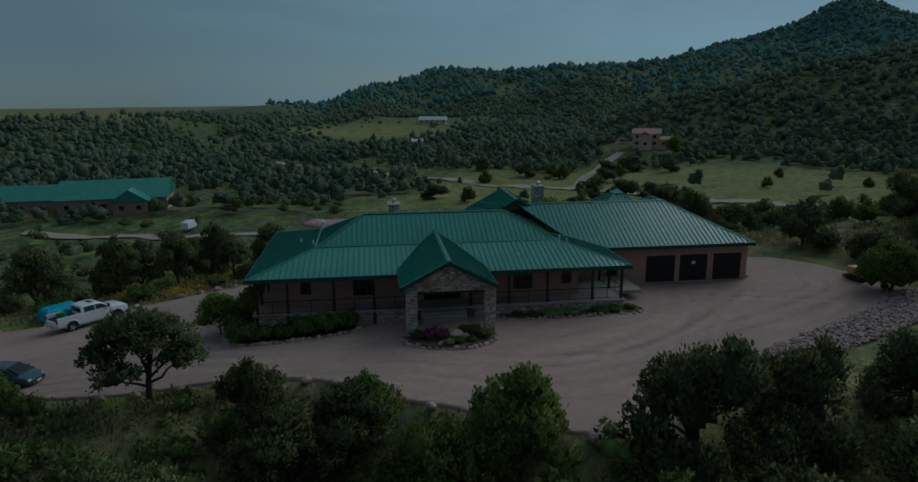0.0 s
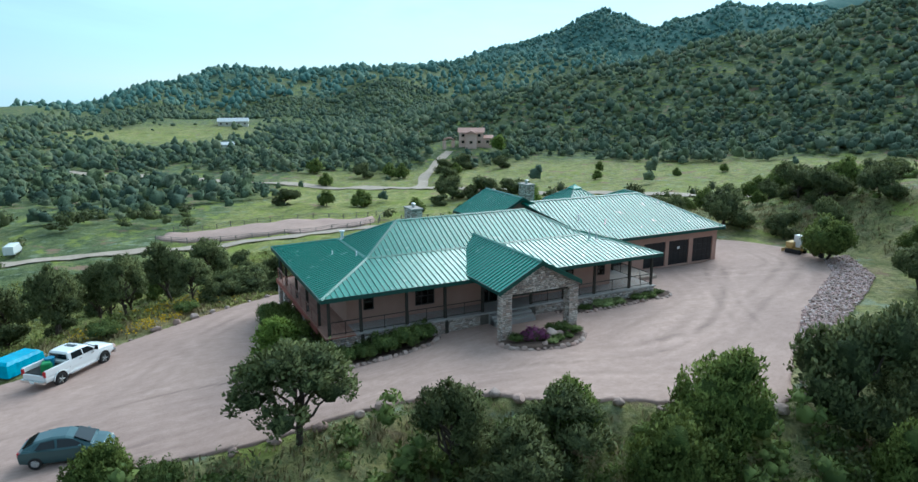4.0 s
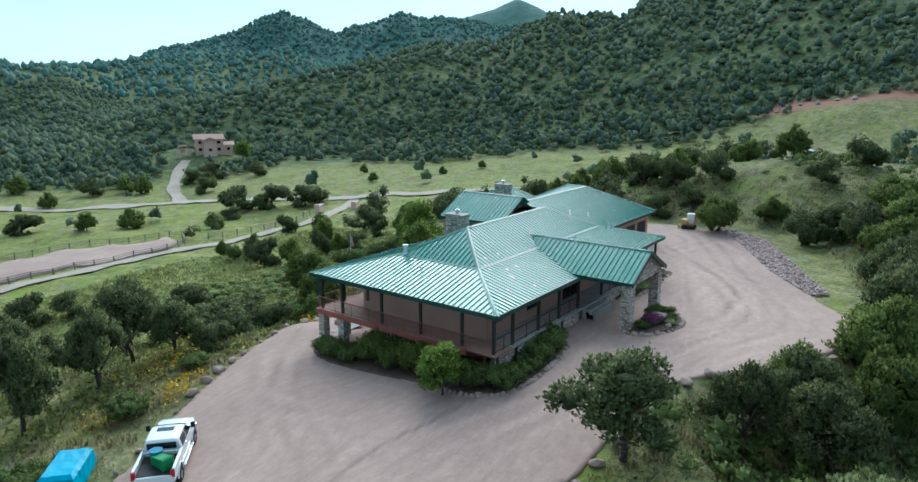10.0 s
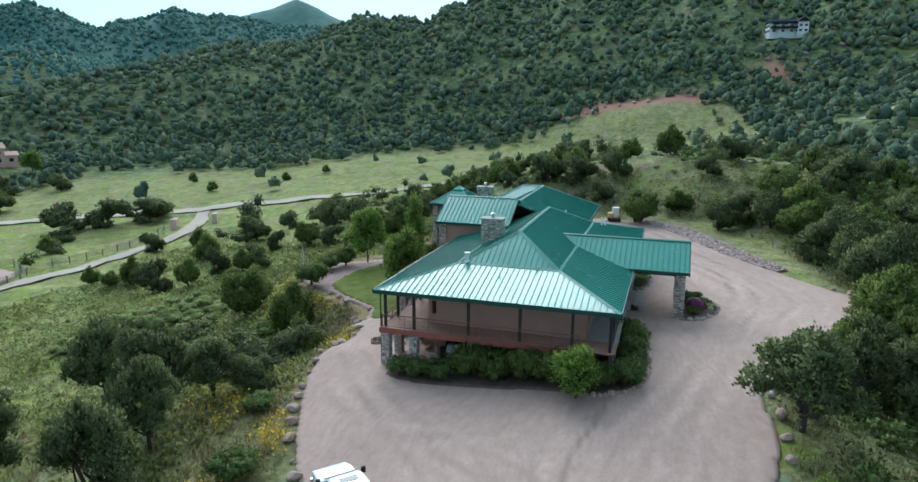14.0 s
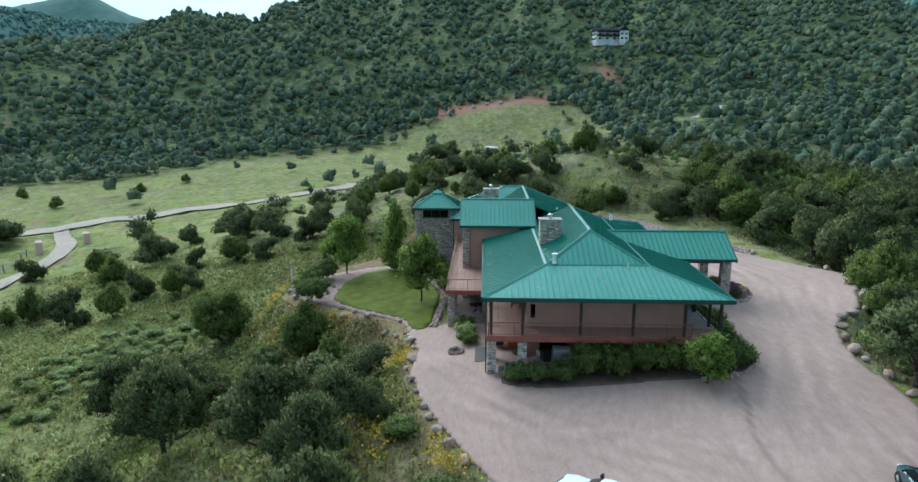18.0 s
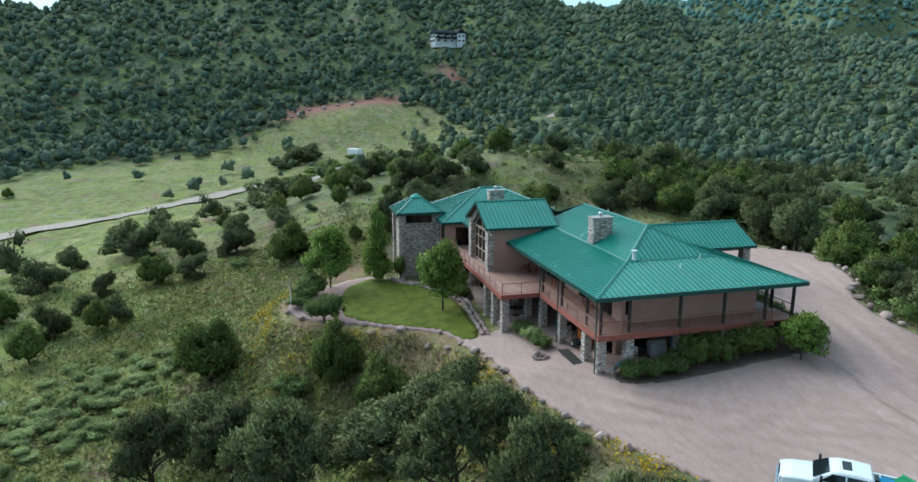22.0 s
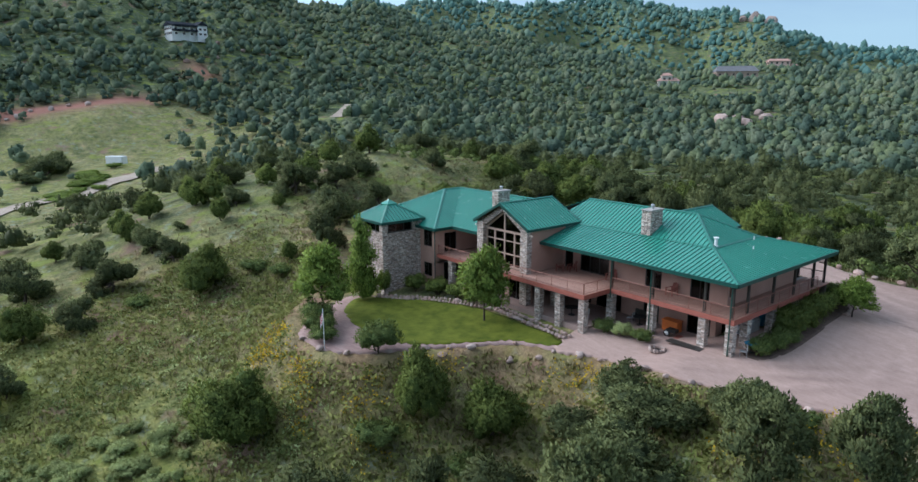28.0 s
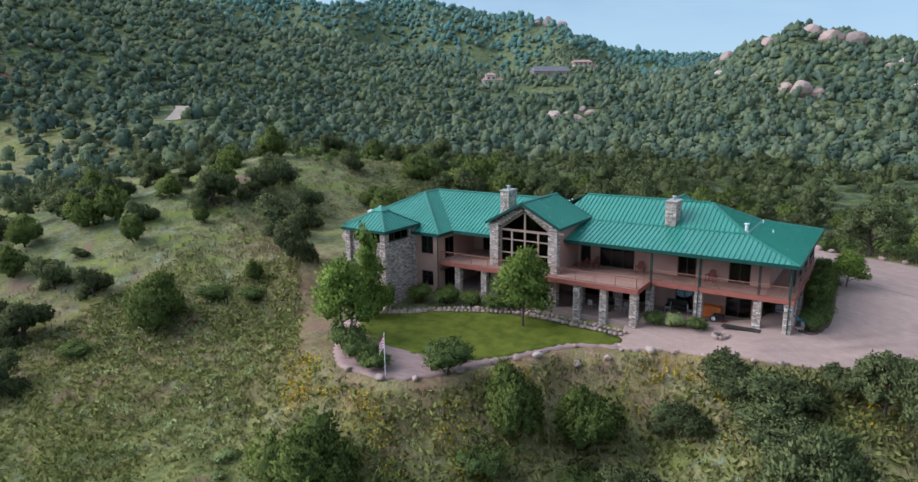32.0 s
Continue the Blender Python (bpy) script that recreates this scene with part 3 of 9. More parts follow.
def gravel_material(name, c0, c1, c2):
    m, n, l, b = material(name, 0.93, 0, 0.15)
    v = coords(n, l, world=True)
    warp = n.new("ShaderNodeTexNoise")
    warp.inputs["Scale"].default_value = 0.07
    warp.inputs["Detail"].default_value = 2
    l.new(v, warp.inputs["Vector"])
    big = mix_of(n, l, 0.9, v, warp.outputs["Color"], "ADD")
    sc = n.new("ShaderNodeMapping")
    sc.inputs["Scale"].default_value = (0.6, 1.9, 1.0)
    sc.inputs["Rotation"].default_value = (0, 0, radians(-28))
    wob = n.new("ShaderNodeVectorMath")
    wob.operation = "MULTIPLY_ADD"
    wob.inputs[1].default_value = (9, 9, 0)
    l.new(warp.outputs["Color"], wob.inputs[0])
    l.new(v, wob.inputs[2])
    l.new(wob.outputs["Vector"], sc.inputs["Vector"])
    tracks = noise_of(n, l, sc.outputs["Vector"], 1.3, 10, 0.74)
    patch = noise_of(n, l, v, 0.11, 5, 0.55)
    grit = noise_of(n, l, v, 6.0, 7, 0.8)
    col = ramp_of(n, l, tracks, [(0.36, c0), (0.5, c1), (0.66, c2)])
    tone = ramp_of(n, l, patch, [(0.3, (0.86, 0.84, 0.84)), (0.7, (1.08, 1.06, 1.04))])
    col = mix_of(n, l, 1.0, col, tone, "MULTIPLY")
    gr = ramp_of(n, l, grit, [(0.3, (0.90, 0.895, 0.89)), (0.7, (1.08, 1.08, 1.08))])
    col = mix_of(n, l, 1.0, col, gr, "MULTIPLY")
    mid = noise_of(n, l, v, 1.7, 7, 0.68)
    col = mix_of(n, l, 1.0, col, ramp_of(n, l, mid, [(0.34, (0.94, 0.935, 0.93)), (0.5, (1.0, 1.0, 1.0)), (0.66, (1.05, 1.05, 1.05))]), "MULTIPLY")
    worn = n.new("ShaderNodeAttribute")
    worn.attribute_name = "track"
    streak = math_of(n, l, "MULTIPLY", worn.outputs["Fac"], math_of(n, l, "MULTIPLY", mid, 0.52))
    shade = math_of(n, l, "ADD", streak, 1.0)
    col = mix_of(n, l, 1.0, col, shade, "MULTIPLY")
    l.new(col, b.inputs["Base Color"])
    h = math_of(n, l, "MULTIPLY_ADD", tracks, 0.9)
    l.new(math_of(n, l, "ADD", grit, mid), h.node.inputs[2])
    bump_of(n, l, b, h, 0.35, 0.05)
    return m


m_gravel = gravel_material("pink_gravel", (0.355, 0.255, 0.217), (0.392, 0.283, 0.243), (0.432, 0.315, 0.273))
m_path = gravel_material("pinkish_pea_gravel", (0.29, 0.200, 0.182), (0.34, 0.238, 0.216), (0.39, 0.285, 0.258))
m_road = gravel_material("pale_dirt_road", (0.33, 0.275, 0.22), (0.41, 0.345, 0.28), (0.47, 0.40, 0.34))
m_lawn = plain("mown_lawn", (0.060, 0.082, 0.008), (0.135, 0.150, 0.018), 0.9, 0.9, 0, 0.15, 1.0, 7, True)
m_soil = plain("dark_bed_soil", (0.09, 0.062, 0.05), (0.14, 0.10, 0.08), 2, 0.95, 0, 0.1, 0.6, 12)

ROAD = np.array([(-60, 300), (-25, 268), (5, 238), (48, 191), (75, 152), (98, 113), (121, 76), (149, 40), (172, 18), (186, 6)], float)
RANCH_DRIVE = np.array([(-70, 112), (-45, 104), (-25, 98), (5, 96), (34, 94.5), (56, 92.5), (70, 94), (80, 98.5), (90, 106), (99, 112)], float)
SPUR = np.array([(72, 158), (80, 172), (87, 187), (99, 206), (110, 220), (116, 226)], float)
RIM = np.array([(27, -18.5), (33, -15.5), (38, -13.5), (46, -10.5), (53, -6), (58, 1)], float)
BELT = np.array([(74, 66), (88, 48), (108, 28), (140, 4), (172, -22), (186, -34)], float)
HILL_ROAD = np.array([(190, -56), (194, -61), (200, -67), (211, -74), (219, -77)], float)
RED_CUT = ((260, 36), (259, 14), (262, -8))


def curve_pts(pts, step):
    """A smooth line through the corners, as points about step metres apart."""
    out = []
    p = np.vstack([2 * pts[0] - pts[1], pts, 2 * pts[-1] - pts[-2]])
    for i in range(1, len(p) - 2):
        n_ = max(2, int(np.hypot(*(p[i + 1] - p[i])) / step))
        for k in range(n_):
            t = k / n_
            out.append(0.5 * (2 * p[i] + (p[i + 1] - p[i - 1]) * t + (2 * p[i - 1] - 5 * p[i] + 4 * p[i + 1] - p[i + 2]) * t * t + (3 * p[i] - p[i - 1] - 3 * p[i + 1] + p[i + 2]) * t ** 3))
    out.append(pts[-1])
    return np.array(out)


def line_distance(line, x, y):
    d = np.full(np.shape(x), 1e9)
    for (x0, y0), (x1, y1) in zip(line, line[1:]):
        dx, dy = x1 - x0, y1 - y0
        k = np.clip(((x - x0) * dx + (y - y0) * dy) / (dx * dx + dy * dy), 0, 1)
        d = np.minimum(d, np.hypot(x - x0 - k * dx, y - y0 - k * dy))
    return d


def far_meadow(x, y):
    """The pale grass before the distant ranch house."""
    return np.exp(-(((x - 10) / 68) ** 2 + ((y - 455) / 66) ** 2) ** 2)


def greenness(x, y):
    """Share of green meadow against dry slope: the valley floor is green, the knoll and hills are dry."""
    s = (x - 75) * 0.8 + (y - 149) * 0.6
    g = ss(30, 54, y - 0.2 * np.clip(x - 20, 0, 60)) * (1 - ss(45, 130, s - 10)) * (1 - 0.45 * ss(-10, 14, s))
    g = np.maximum(g, 0.45 * np.exp(-(((x - 190) / 60) ** 2 + ((y - 60) / 60) ** 2)))
    g = g * (1 - 0.6 * ss(400, 600, np.hypot(x - 10, y - 10)))
    g = np.maximum(g, 0.8 * far_meadow(x, y))
    return np.clip(g + 0.25 * np.sin(x * 0.11) * np.sin(y * 0.09), 0, 1)


def knoll_meadow(x, y):
    """The open grass on the knoll east of the drive."""
    north_side = 0.85 * np.exp(-(((x - 62) / 13) ** 2 + ((y - 9) / 24) ** 2) ** 2)
    return np.maximum(north_side, np.exp(-((((x - 62) * 0.95 - (y + 12) * 0.3) / 24) ** 2 + (((x - 62) * 0.3 + (y + 12) * 0.95) / 9.5) ** 2) ** 2))


def wood_cover(x, y):
    """Where scrub covers the ground between the trees: all the hills, and the far mountains wholly."""
    s = (x - 75) * 0.8 + (y - 149) * 0.6
    u = (x - 75) * 0.6 - (y - 149) * 0.8
    r = np.hypot(x - 10, y - 10)
    edge = np.interp(u, (-200, -90, -55, -35, 0, 40, 110, 170, 200, 230, 260), (18, 20, 29, 40, 70, 69, 70, 66, 60, 42, 20))
    c = np.maximum(0.8 * ss(edge, edge + 25, s), 0.8 * ss(25, 60, -y))
    c = np.maximum(c, 0.8 * ss(60, 90, y - 2.4 * x - 40))
    c = np.maximum(c, 0.8 * ss(114, 128, y) * (1 - ss(-4, 8, x))) * (1 - 0.8 * knoll_meadow(x, y))
    c = np.maximum(c, 0.5 * np.exp(-((x - 92) / 28) ** 2 - ((y - 22) / 20) ** 2))
    az = np.degrees(np.arctan2(y - 10, x - 10))
    plain = np.maximum(ss(94, 99, az) * ss(900, 1300, r), ss(104, 110, az) * ss(430, 520, r))
    return np.maximum(c, ss(500, 1000, r)) * (1 - plain) * (1 - far_meadow(x, y))


def bank_earth(x, y):
    """Bare reddish earth on the cut bank below the lawn and yard, and in worn patches on the slope."""
    d = nearest(PLATEAU, x, y)[0]
    wave = 0.5 + 0.5 * np.sin(x * 0.9 + 2 * np.sin(y * 0.5)) * np.sin(y * 0.8 + 1.5 * np.sin(x * 0.4))
    near = np.exp(-(d / 5.0) ** 2) * ss(15, 22, y) * (0.10 + 0.38 * wave)
    worn = 0.5 * np.exp(-(((x - 50) / 14) ** 2 + ((y - 42) / 9) ** 2)) * wave
    return np.maximum(near, worn)


def build_ground():
    """One sheet from under the house to the horizon, in rings that widen outwards."""
    n_az = 420
    rings = [0.0]
    step = 0.9
    while rings[-1] < 4850:
        step = 0.9 if rings[-1] < 70 else min(step * 1.028, 90)
        rings.append(rings[-1] + step)
    r = np.array(rings[1:])
    az = np.linspace(-math.pi, math.pi, n_az, endpoint=False)
    R, A = np.meshgrid(r, az, indexing="ij")
    X, Y = HOUSE_AT[0] + R * np.cos(A), HOUSE_AT[1] + R * np.sin(A)
    x, y = X.ravel(), Y.ravel()
    z = ground_z(x, y)
    # the sheet dips a little under the laid surfaces
    z = z - 0.10 * inside(PLATEAU, x, y)
    verts = np.vstack([[HOUSE_AT[0], HOUSE_AT[1], gz(*HOUSE_AT) - 0.1], np.column_stack([x, y, z])])
    i, j = np.meshgrid(np.arange(len(r) - 1), np.arange(n_az), indexing="ij")
    j2 = (j + 1) % n_az
    quads = np.stack([1 + i * n_az + j, 1 + (i + 1) * n_az + j, 1 + (i + 1) * n_az + j2, 1 + i * n_az + j2], -1).reshape(-1, 4)
    hub = np.array([[0, 1 + k, 1 + (k + 1) % n_az, 1 + (k + 1) % n_az] for k in range(n_az)])
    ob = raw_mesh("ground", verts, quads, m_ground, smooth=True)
    me = ob.data
    # the haze tint of the ground grows with distance from the house
    for name, vals in (("far_haze", ss(800, 1300, np.hypot(verts[:, 0] - 10, verts[:, 1] - 10)) * wood_cover(verts[:, 0], verts[:, 1])), ("wood", wood_cover(verts[:, 0], verts[:, 1])), ("grass", greenness(verts[:, 0], verts[:, 1])), ("red", np.maximum.reduce([np.exp(-(line_distance(np.array(RED_CUT, float), verts[:, 0], verts[:, 1]) / 8) ** 2), 0.9 * np.exp(-((verts[:, 0] - 289) / 11) ** 2 - ((verts[:, 1] + 43) / 7) ** 2), bank_earth(verts[:, 0], verts[:, 1])]))):
        a = me.attributes.new(name, "FLOAT", "POINT")
        a.data.foreach_set("value", vals.astype(np.float32))
    return tagged(ob, "dry grassy hillside with green valley meadow and distant hills", "ground", kind="structure")


def draped(name, poly, lift, step, mat, label, category, surface=yard_z, ragged=0.0):
    """A sheet laid on the ground inside a plan outline; its rim follows the outline."""
    poly = np.asarray(poly, float)
    if ragged:
        line = curve_pts(np.vstack([poly, poly[:1]]), 1.2)[:-1]
        poly = line + ragged * np.array([(noise.noise(Vector((a * 0.6, c * 0.6, 3))), noise.noise(Vector((a * 0.6, c * 0.6, 9)))) for a, c in line])
    x0, y0 = poly.min(0) - step
    x1, y1 = poly.max(0) + step
    gx, gy = np.arange(x0, x1 + step, step), np.arange(y0, y1 + step, step)
    X, Y = np.meshgrid(gx, gy, indexing="ij")
    inn = inside(poly, X, Y)
    cx, cy = (X[:-1, :-1] + X[1:, 1:]) / 2, (Y[:-1, :-1] + Y[1:, 1:]) / 2
    keep = inside(poly, cx, cy)
    _, px, py = nearest(poly, X.ravel(), Y.ravel())
    X2 = np.where(inn, X, px.reshape(X.shape))
    Y2 = np.where(inn, Y, py.reshape(Y.shape))
    idx = -np.ones(X.shape, dtype=int)
    used = np.zeros(X.shape, dtype=bool)
    for a, c in ((0, 0), (1, 0), (1, 1), (0, 1)):
        used[a:a + keep.shape[0], c:c + keep.shape[1]] |= keep
    idx[used] = np.arange(used.sum())
    vx, vy = X2[used], Y2[used]
    verts = np.column_stack([vx, vy, surface(vx, vy) + lift])
    i, j = np.nonzero(keep)
    quads = np.column_stack([idx[i, j], idx[i + 1, j], idx[i + 1, j + 1], idx[i, j + 1]])
    # the rim turns down into the ground
    rim = np.concatenate([quads[:, (k, (k + 1) % 4)] for k in range(4)])
    seen = {(int(p), int(q)) for p, q in rim}
    rim = np.array([e for e in seen if (e[1], e[0]) not in seen])
    low = len(verts) + np.arange(len(verts))
    verts = np.vstack([verts, verts - np.array([0, 0, 0.5])])
    quads = np.vstack([quads, np.column_stack([rim[:, 1], rim[:, 0], low[rim[:, 0]], low[rim[:, 1]]])])
    return tagged(raw_mesh(name, verts, quads, mat, smooth=True), label, category, kind="structure")


def strip(name, pts, width, lift, mat, label, category):
    """A road laid along a line."""
    p = curve_pts(np.asarray(pts, float), 3.0)
    d = np.gradient(p, axis=0)
    d /= np.hypot(d[:, :1], d[:, 1:])
    side = np.column_stack([-d[:, 1], d[:, 0]])
    cols = np.linspace(-0.5, 0.5, 5)
    wide = width * (1 + 0.12 * np.sin(np.arange(len(p)) * 0.7))
    verts = np.concatenate([p + side * (wide * c)[:, None] for c in cols])
    z = ground_z(verts[:, 0], verts[:, 1])
    z = np.maximum(z, ground_z(np.tile(p[:, 0], 5), np.tile(p[:, 1], 5)) - 0.1) + lift
    n_ = len(p)
    quads = np.array([[c * n_ + i, c * n_ + i + 1, (c + 1) * n_ + i + 1, (c + 1) * n_ + i] for c in range(4) for i in range(n_ - 1)])[:, ::-1]
    return tagged(raw_mesh(name, np.column_stack([verts, z]), quads, mat, smooth=True), label, category, kind="structure")


# wheel tracks in the gravel: line, half width, tone (dark packed below zero, pale loose above), and whether a pair of wheels made it
TRACKS = (([(-60, -2.5), (-30, -2.8), (-9.5, -3.6), (-2.6, -4.7), (6.7, -6.8), (16.4, -9.5), (22, -9.2), (27, -6.9), (33, -2.5), (38, 1.5), (42, 4)], 0.34, 0.75, True),
          ([(-60, -5), (-30, -5), (-9.1, -6.0), (-2.2, -6.6), (7, -8.2), (12.7, -10.2), (19, -11.5), (26, -9.5), (34, -5), (42, -1.5), (48, 2)], 0.30, -0.7, True),
          ([(-30, -1), (-9.6, -0.6), (-3, -2.8), (3.6, -4.9), (11, -7.2), (18.4, -9.6), (23.2, -8.7)], 0.32, 0.6, True),
          ([(-40, -6.5), (-12, -6.2), (0, -7.0), (8, -10), (15, -13.5), (22, -14), (29, -10)], 0.3, 0.55, True),
          ([(34.5, 0.2), (25.8, -4.4), (19.1, -7.4)], 0.75, 0.9, False), ([(35.2, -1.0), (30, -5), (27, -6.9), (21.7, -7.9)], 0.30, -1.0, False),
          ([(33.2, -0.6), (25.6, -3.2), (18.6, -6.2)], 0.22, -0.9, False), ([(36, -2.2), (31, -6.2), (26, -8.6), (21, -9)], 0.5, 0.8, False),
          ([(23.2, -8.9), (18.4, -9.9), (14.8, -9.6), (10.9, -8.3), (6.6, -6.1)], 0.16, -1.0, False),
          ([(36, 3.4), (40.6, 1.8), (47.6, 0), (44.6, -3.3), (38, -6.5)], 0.3, 0.8, True), ([(41, 5.4), (37, 1), (33, -3), (30, -8)], 0.28, -0.7, True),
          ([(35, 5.8), (33, 1), (30, -3), (24, -7)], 0.28, 0.6, True), ([(39, 6), (42, 1.5), (47, 3), (49, 8)], 0.26, -0.6, True),
          ([(-2, 18.5), (-8, 12), (-14, 6), (-20, 0), (-30, -3)], 0.34, 0.5, True), ([(2, 19.5), (-5, 14), (-9, 8), (-12, 3), (-18, -1)], 0.30, -0.45, True),
          ([(-4, 3), (-7, 7), (-8, 13), (-5, 18)], 0.4, 0.4, True), ([(-30, 4), (-20, 6), (-12, 9), (-6, 15)], 0.34, 0.4, True),
          ([(-26, 0.6), (-17, 1.2), (-9.8, 1.7), (-4.8, 0.5), (-2, 0.2), (0.9, -0.8)], 0.17, -1.3, False), ([(-24, 1.3), (-15, 2.2), (-9, 2.5), (-4, 1.3)], 0.4, 0.5, False))


def track_wear(x, y):
    """How far wheels have packed (below zero) or loosened (above) the gravel."""
    worn = np.zeros(np.shape(x))
    wx = x + 0.22 * np.sin(y * 0.31 + x * 0.17) + 0.04 * np.sin(y * 2.3)
    wy = y + 0.22 * np.sin(x * 0.27 - y * 0.14) + 0.04 * np.sin(x * 2.1)
    for pts, half, tone, pair in TRACKS:
        line = curve_pts(np.array(pts, float), 1.5)
        d = np.gradient(line, axis=0)
        side = np.column_stack([-d[:, 1], d[:, 0]]) / np.hypot(d[:, :1], d[:, 1:])
        patchy = 0.6 + 0.4 * np.sin(x * 0.33 + 1.3 * np.sin(y * 0.41)) * np.sin(y * 0.37 + x * 0.2)
        for off in ((-0.85, 0.85) if pair else (0.0,)):
            far = line_distance(line + side * off, wx, wy)
            worn = worn + tone * patchy * (np.exp(-(far / half) ** 2) - 0.35 * np.exp(-((far - 1.9 * half) / (0.7 * half)) ** 2))
    return np.clip(np.where(worn > 0, 0.55 * worn, worn), -1.4, 0.8)


build_ground()
drive = draped("drive", [(-70, -8.6), (-30, -8.2), (-13, -7.4), (-6, -8.5), (0, -8.3), (3.5, -8.9), (6.5, -10.5), (9, -13.2), (13, -15.2), (20, -18.4), (25, -15.6), (29, -12.8), (33.7, -9.8), (38, -8.0), (45.8, -3.9), (49.5, -1.2), (53, 2.6), (53, 9),
                         (49, 14), (42.6, 13), (42.4, 6.9), (28, 6.9), (28, 2.2), (3, 2.2), (3, 13.7), (11.8, 13.7), (11.6, 22.9), (8, 22), (1, 21.7), (-3.5, 20.3), (-8, 18.1), (-12, 15.8), (-17, 12.4), (-30, 9.5), (-70, 5)],
               0.05, 0.3, m_gravel, "pinkish gravel drive and parking yard with tyre tracks", "drive", surface=lambda x, y: yard_z(x, y) + 0.012 * track_wear(x, y), ragged=0.25)
drive_xy = np.array([v_.co[:2] for v_ in drive.data.vertices])
wear = drive.data.attributes.new("track", "FLOAT", "POINT")
wear.data.foreach_set("value", track_wear(drive_xy[:, 0], drive_xy[:, 1]).astype(np.float32))
draped("garden_path", [(11.2, 23.1), (11.6, 21), (13, 22), (20, 24), (30, 24), (35, 27.5), (33, 32), (28.4, 36.9), (23.4, 37), (20.9, 35.1), (18.2, 30.4), (15.9, 26.2), (14.4, 24.2), (12, 23.4)],
       0.03, 0.6, m_path, "pinkish grey gravel garden path round the lawn", "path", ragged=0.15)
draped("lawn", [(11.4, 22.4), (12.2, 23.1), (14.5, 23.8), (16.1, 25.2), (17.7, 28.2), (19.6, 30.8), (22, 32.2), (26.5, 32.2), (31.3, 30.8), (33.6, 28.6), (33.6, 26.4), (30, 23.7), (25, 21.9), (21, 21.1), (16, 21.3), (12.2, 21.4)],
       0.07, 0.5, m_lawn, "mown green lawn with a curved edge", "lawn", ragged=0.12)
strip("road", ROAD, 6.0, 0.25, m_road, "pale dirt road along the valley meadow", "road")
strip("ranch_road", RANCH_DRIVE, 3.3, 0.25, m_road, "pale dirt drive beside the riding arena", "road")
strip("side_road", SPUR, 4.0, 0.25, m_road, "pale dirt drive up to the pink house", "road")
strip("hill_road", HILL_ROAD, 5.0, 0.2, m_road, "pale dirt road through the hillside woods", "road")
draped("riding_arena", [(-7, 104), (4, 99.6), (20, 98.4), (35, 97.6), (38.5, 102), (40, 109), (20, 114), (-4, 114.5), (-8, 109)], 0.35, 2.0, m_gravel, "bare pinkish riding arena", "arena", surface=ground_z)

# ---- the ranch house ----
E0, BRK, TOP = 5.55, 6.75, 8.63          # main roof: eave, change of pitch, ridge
FLOOR = 2.75
house = empty("ranch_house", 0, 0, 0, "long pink stucco ranch house with green standing-seam roof and stone pillars", "house")

unit_seam_bm = bmesh.new()
box(unit_seam_bm, -0.022, 0, -0.005, 0.022, 1, 0.055)
unit_seam = bpy.data.meshes.new("seam")
unit_seam_bm.to_mesh(unit_seam)
unit_seam_bm.free()
unit_seam.materials.append(m_seam_shade)


def cut_lines(poly2, spacing):
    """Where lines along v cross a plan outline: (u, v from, v to) at every spacing of u."""
    us = [p[0] for p in poly2]
    out = []
    k = math.ceil(min(us) / spacing)
    while k * spacing < max(us):
        u = k * spacing
        vs = []
        for (u0, v0), (u1, v1) in zip(poly2, poly2[1:] + poly2[:1]):
            if (u0 > u) != (u1 > u):
                vs.append(v0 + (v1 - v0) * (u - u0) / (u1 - u0))
        vs.sort()
        for a, b_ in zip(vs[::2], vs[1::2]):
            if b_ - a > 0.15:
                out.append((u, a, b_))
        k += 1
    return out


def roof_face(parent, poly, singly, joined, thick=0.14):
    """One slope: a sheet with thickness, and its standing seams running up it. The first two corners are the eave."""
    p = [Vector(q) for q in poly]
    along = (p[1] - p[0])
    along.z = 0
    along.normalize()
    nrm = (p[1] - p[0]).cross(p[2] - p[0]).normalized()
    if nrm.z < 0:
        nrm = -nrm
    up = nrm.cross(along).normalized()
    if up.z < 0:
        up = -up
    bm = bmesh.new()
    top = [bm.verts.new(q) for q in p]
    low = [bm.verts.new(q - Vector((0, 0, thick))) for q in p]
    f = bm.faces.new(top)
    bm.faces.new(low[::-1]).material_index = 1
    for i in range(len(p)):
        bm.faces.new((low[i], low[(i + 1) % len(p)], top[(i + 1) % len(p)], top[i])).material_index = 2
    bmesh.ops.recalc_face_normals(bm, faces=bm.faces[:])
    roof = part("roof_slope", bm, (m_roof, m_soffit, m_trim), parent)
    poly2 = [((q - p[0]).dot(along), (q - p[0]).dot(up)) for q in p]
    side = up.cross(nrm)
    for u, a, b_ in cut_lines(poly2, 0.406):
        m = Matrix((side, up, nrm)).transposed().to_4x4()
        m.translation = p[0] + along * u + up * (a + 0.02)
        m = m @ Matrix.Diagonal((1, b_ - a - 0.04, 1, 1))
        if singly:
            s = new("seam", unit_seam)
            s.parent = roof
            s.matrix_basis = m
        else:
            box(joined, -0.022, 0, -0.005, 0.022, 1, 0.055, m)
    return roof


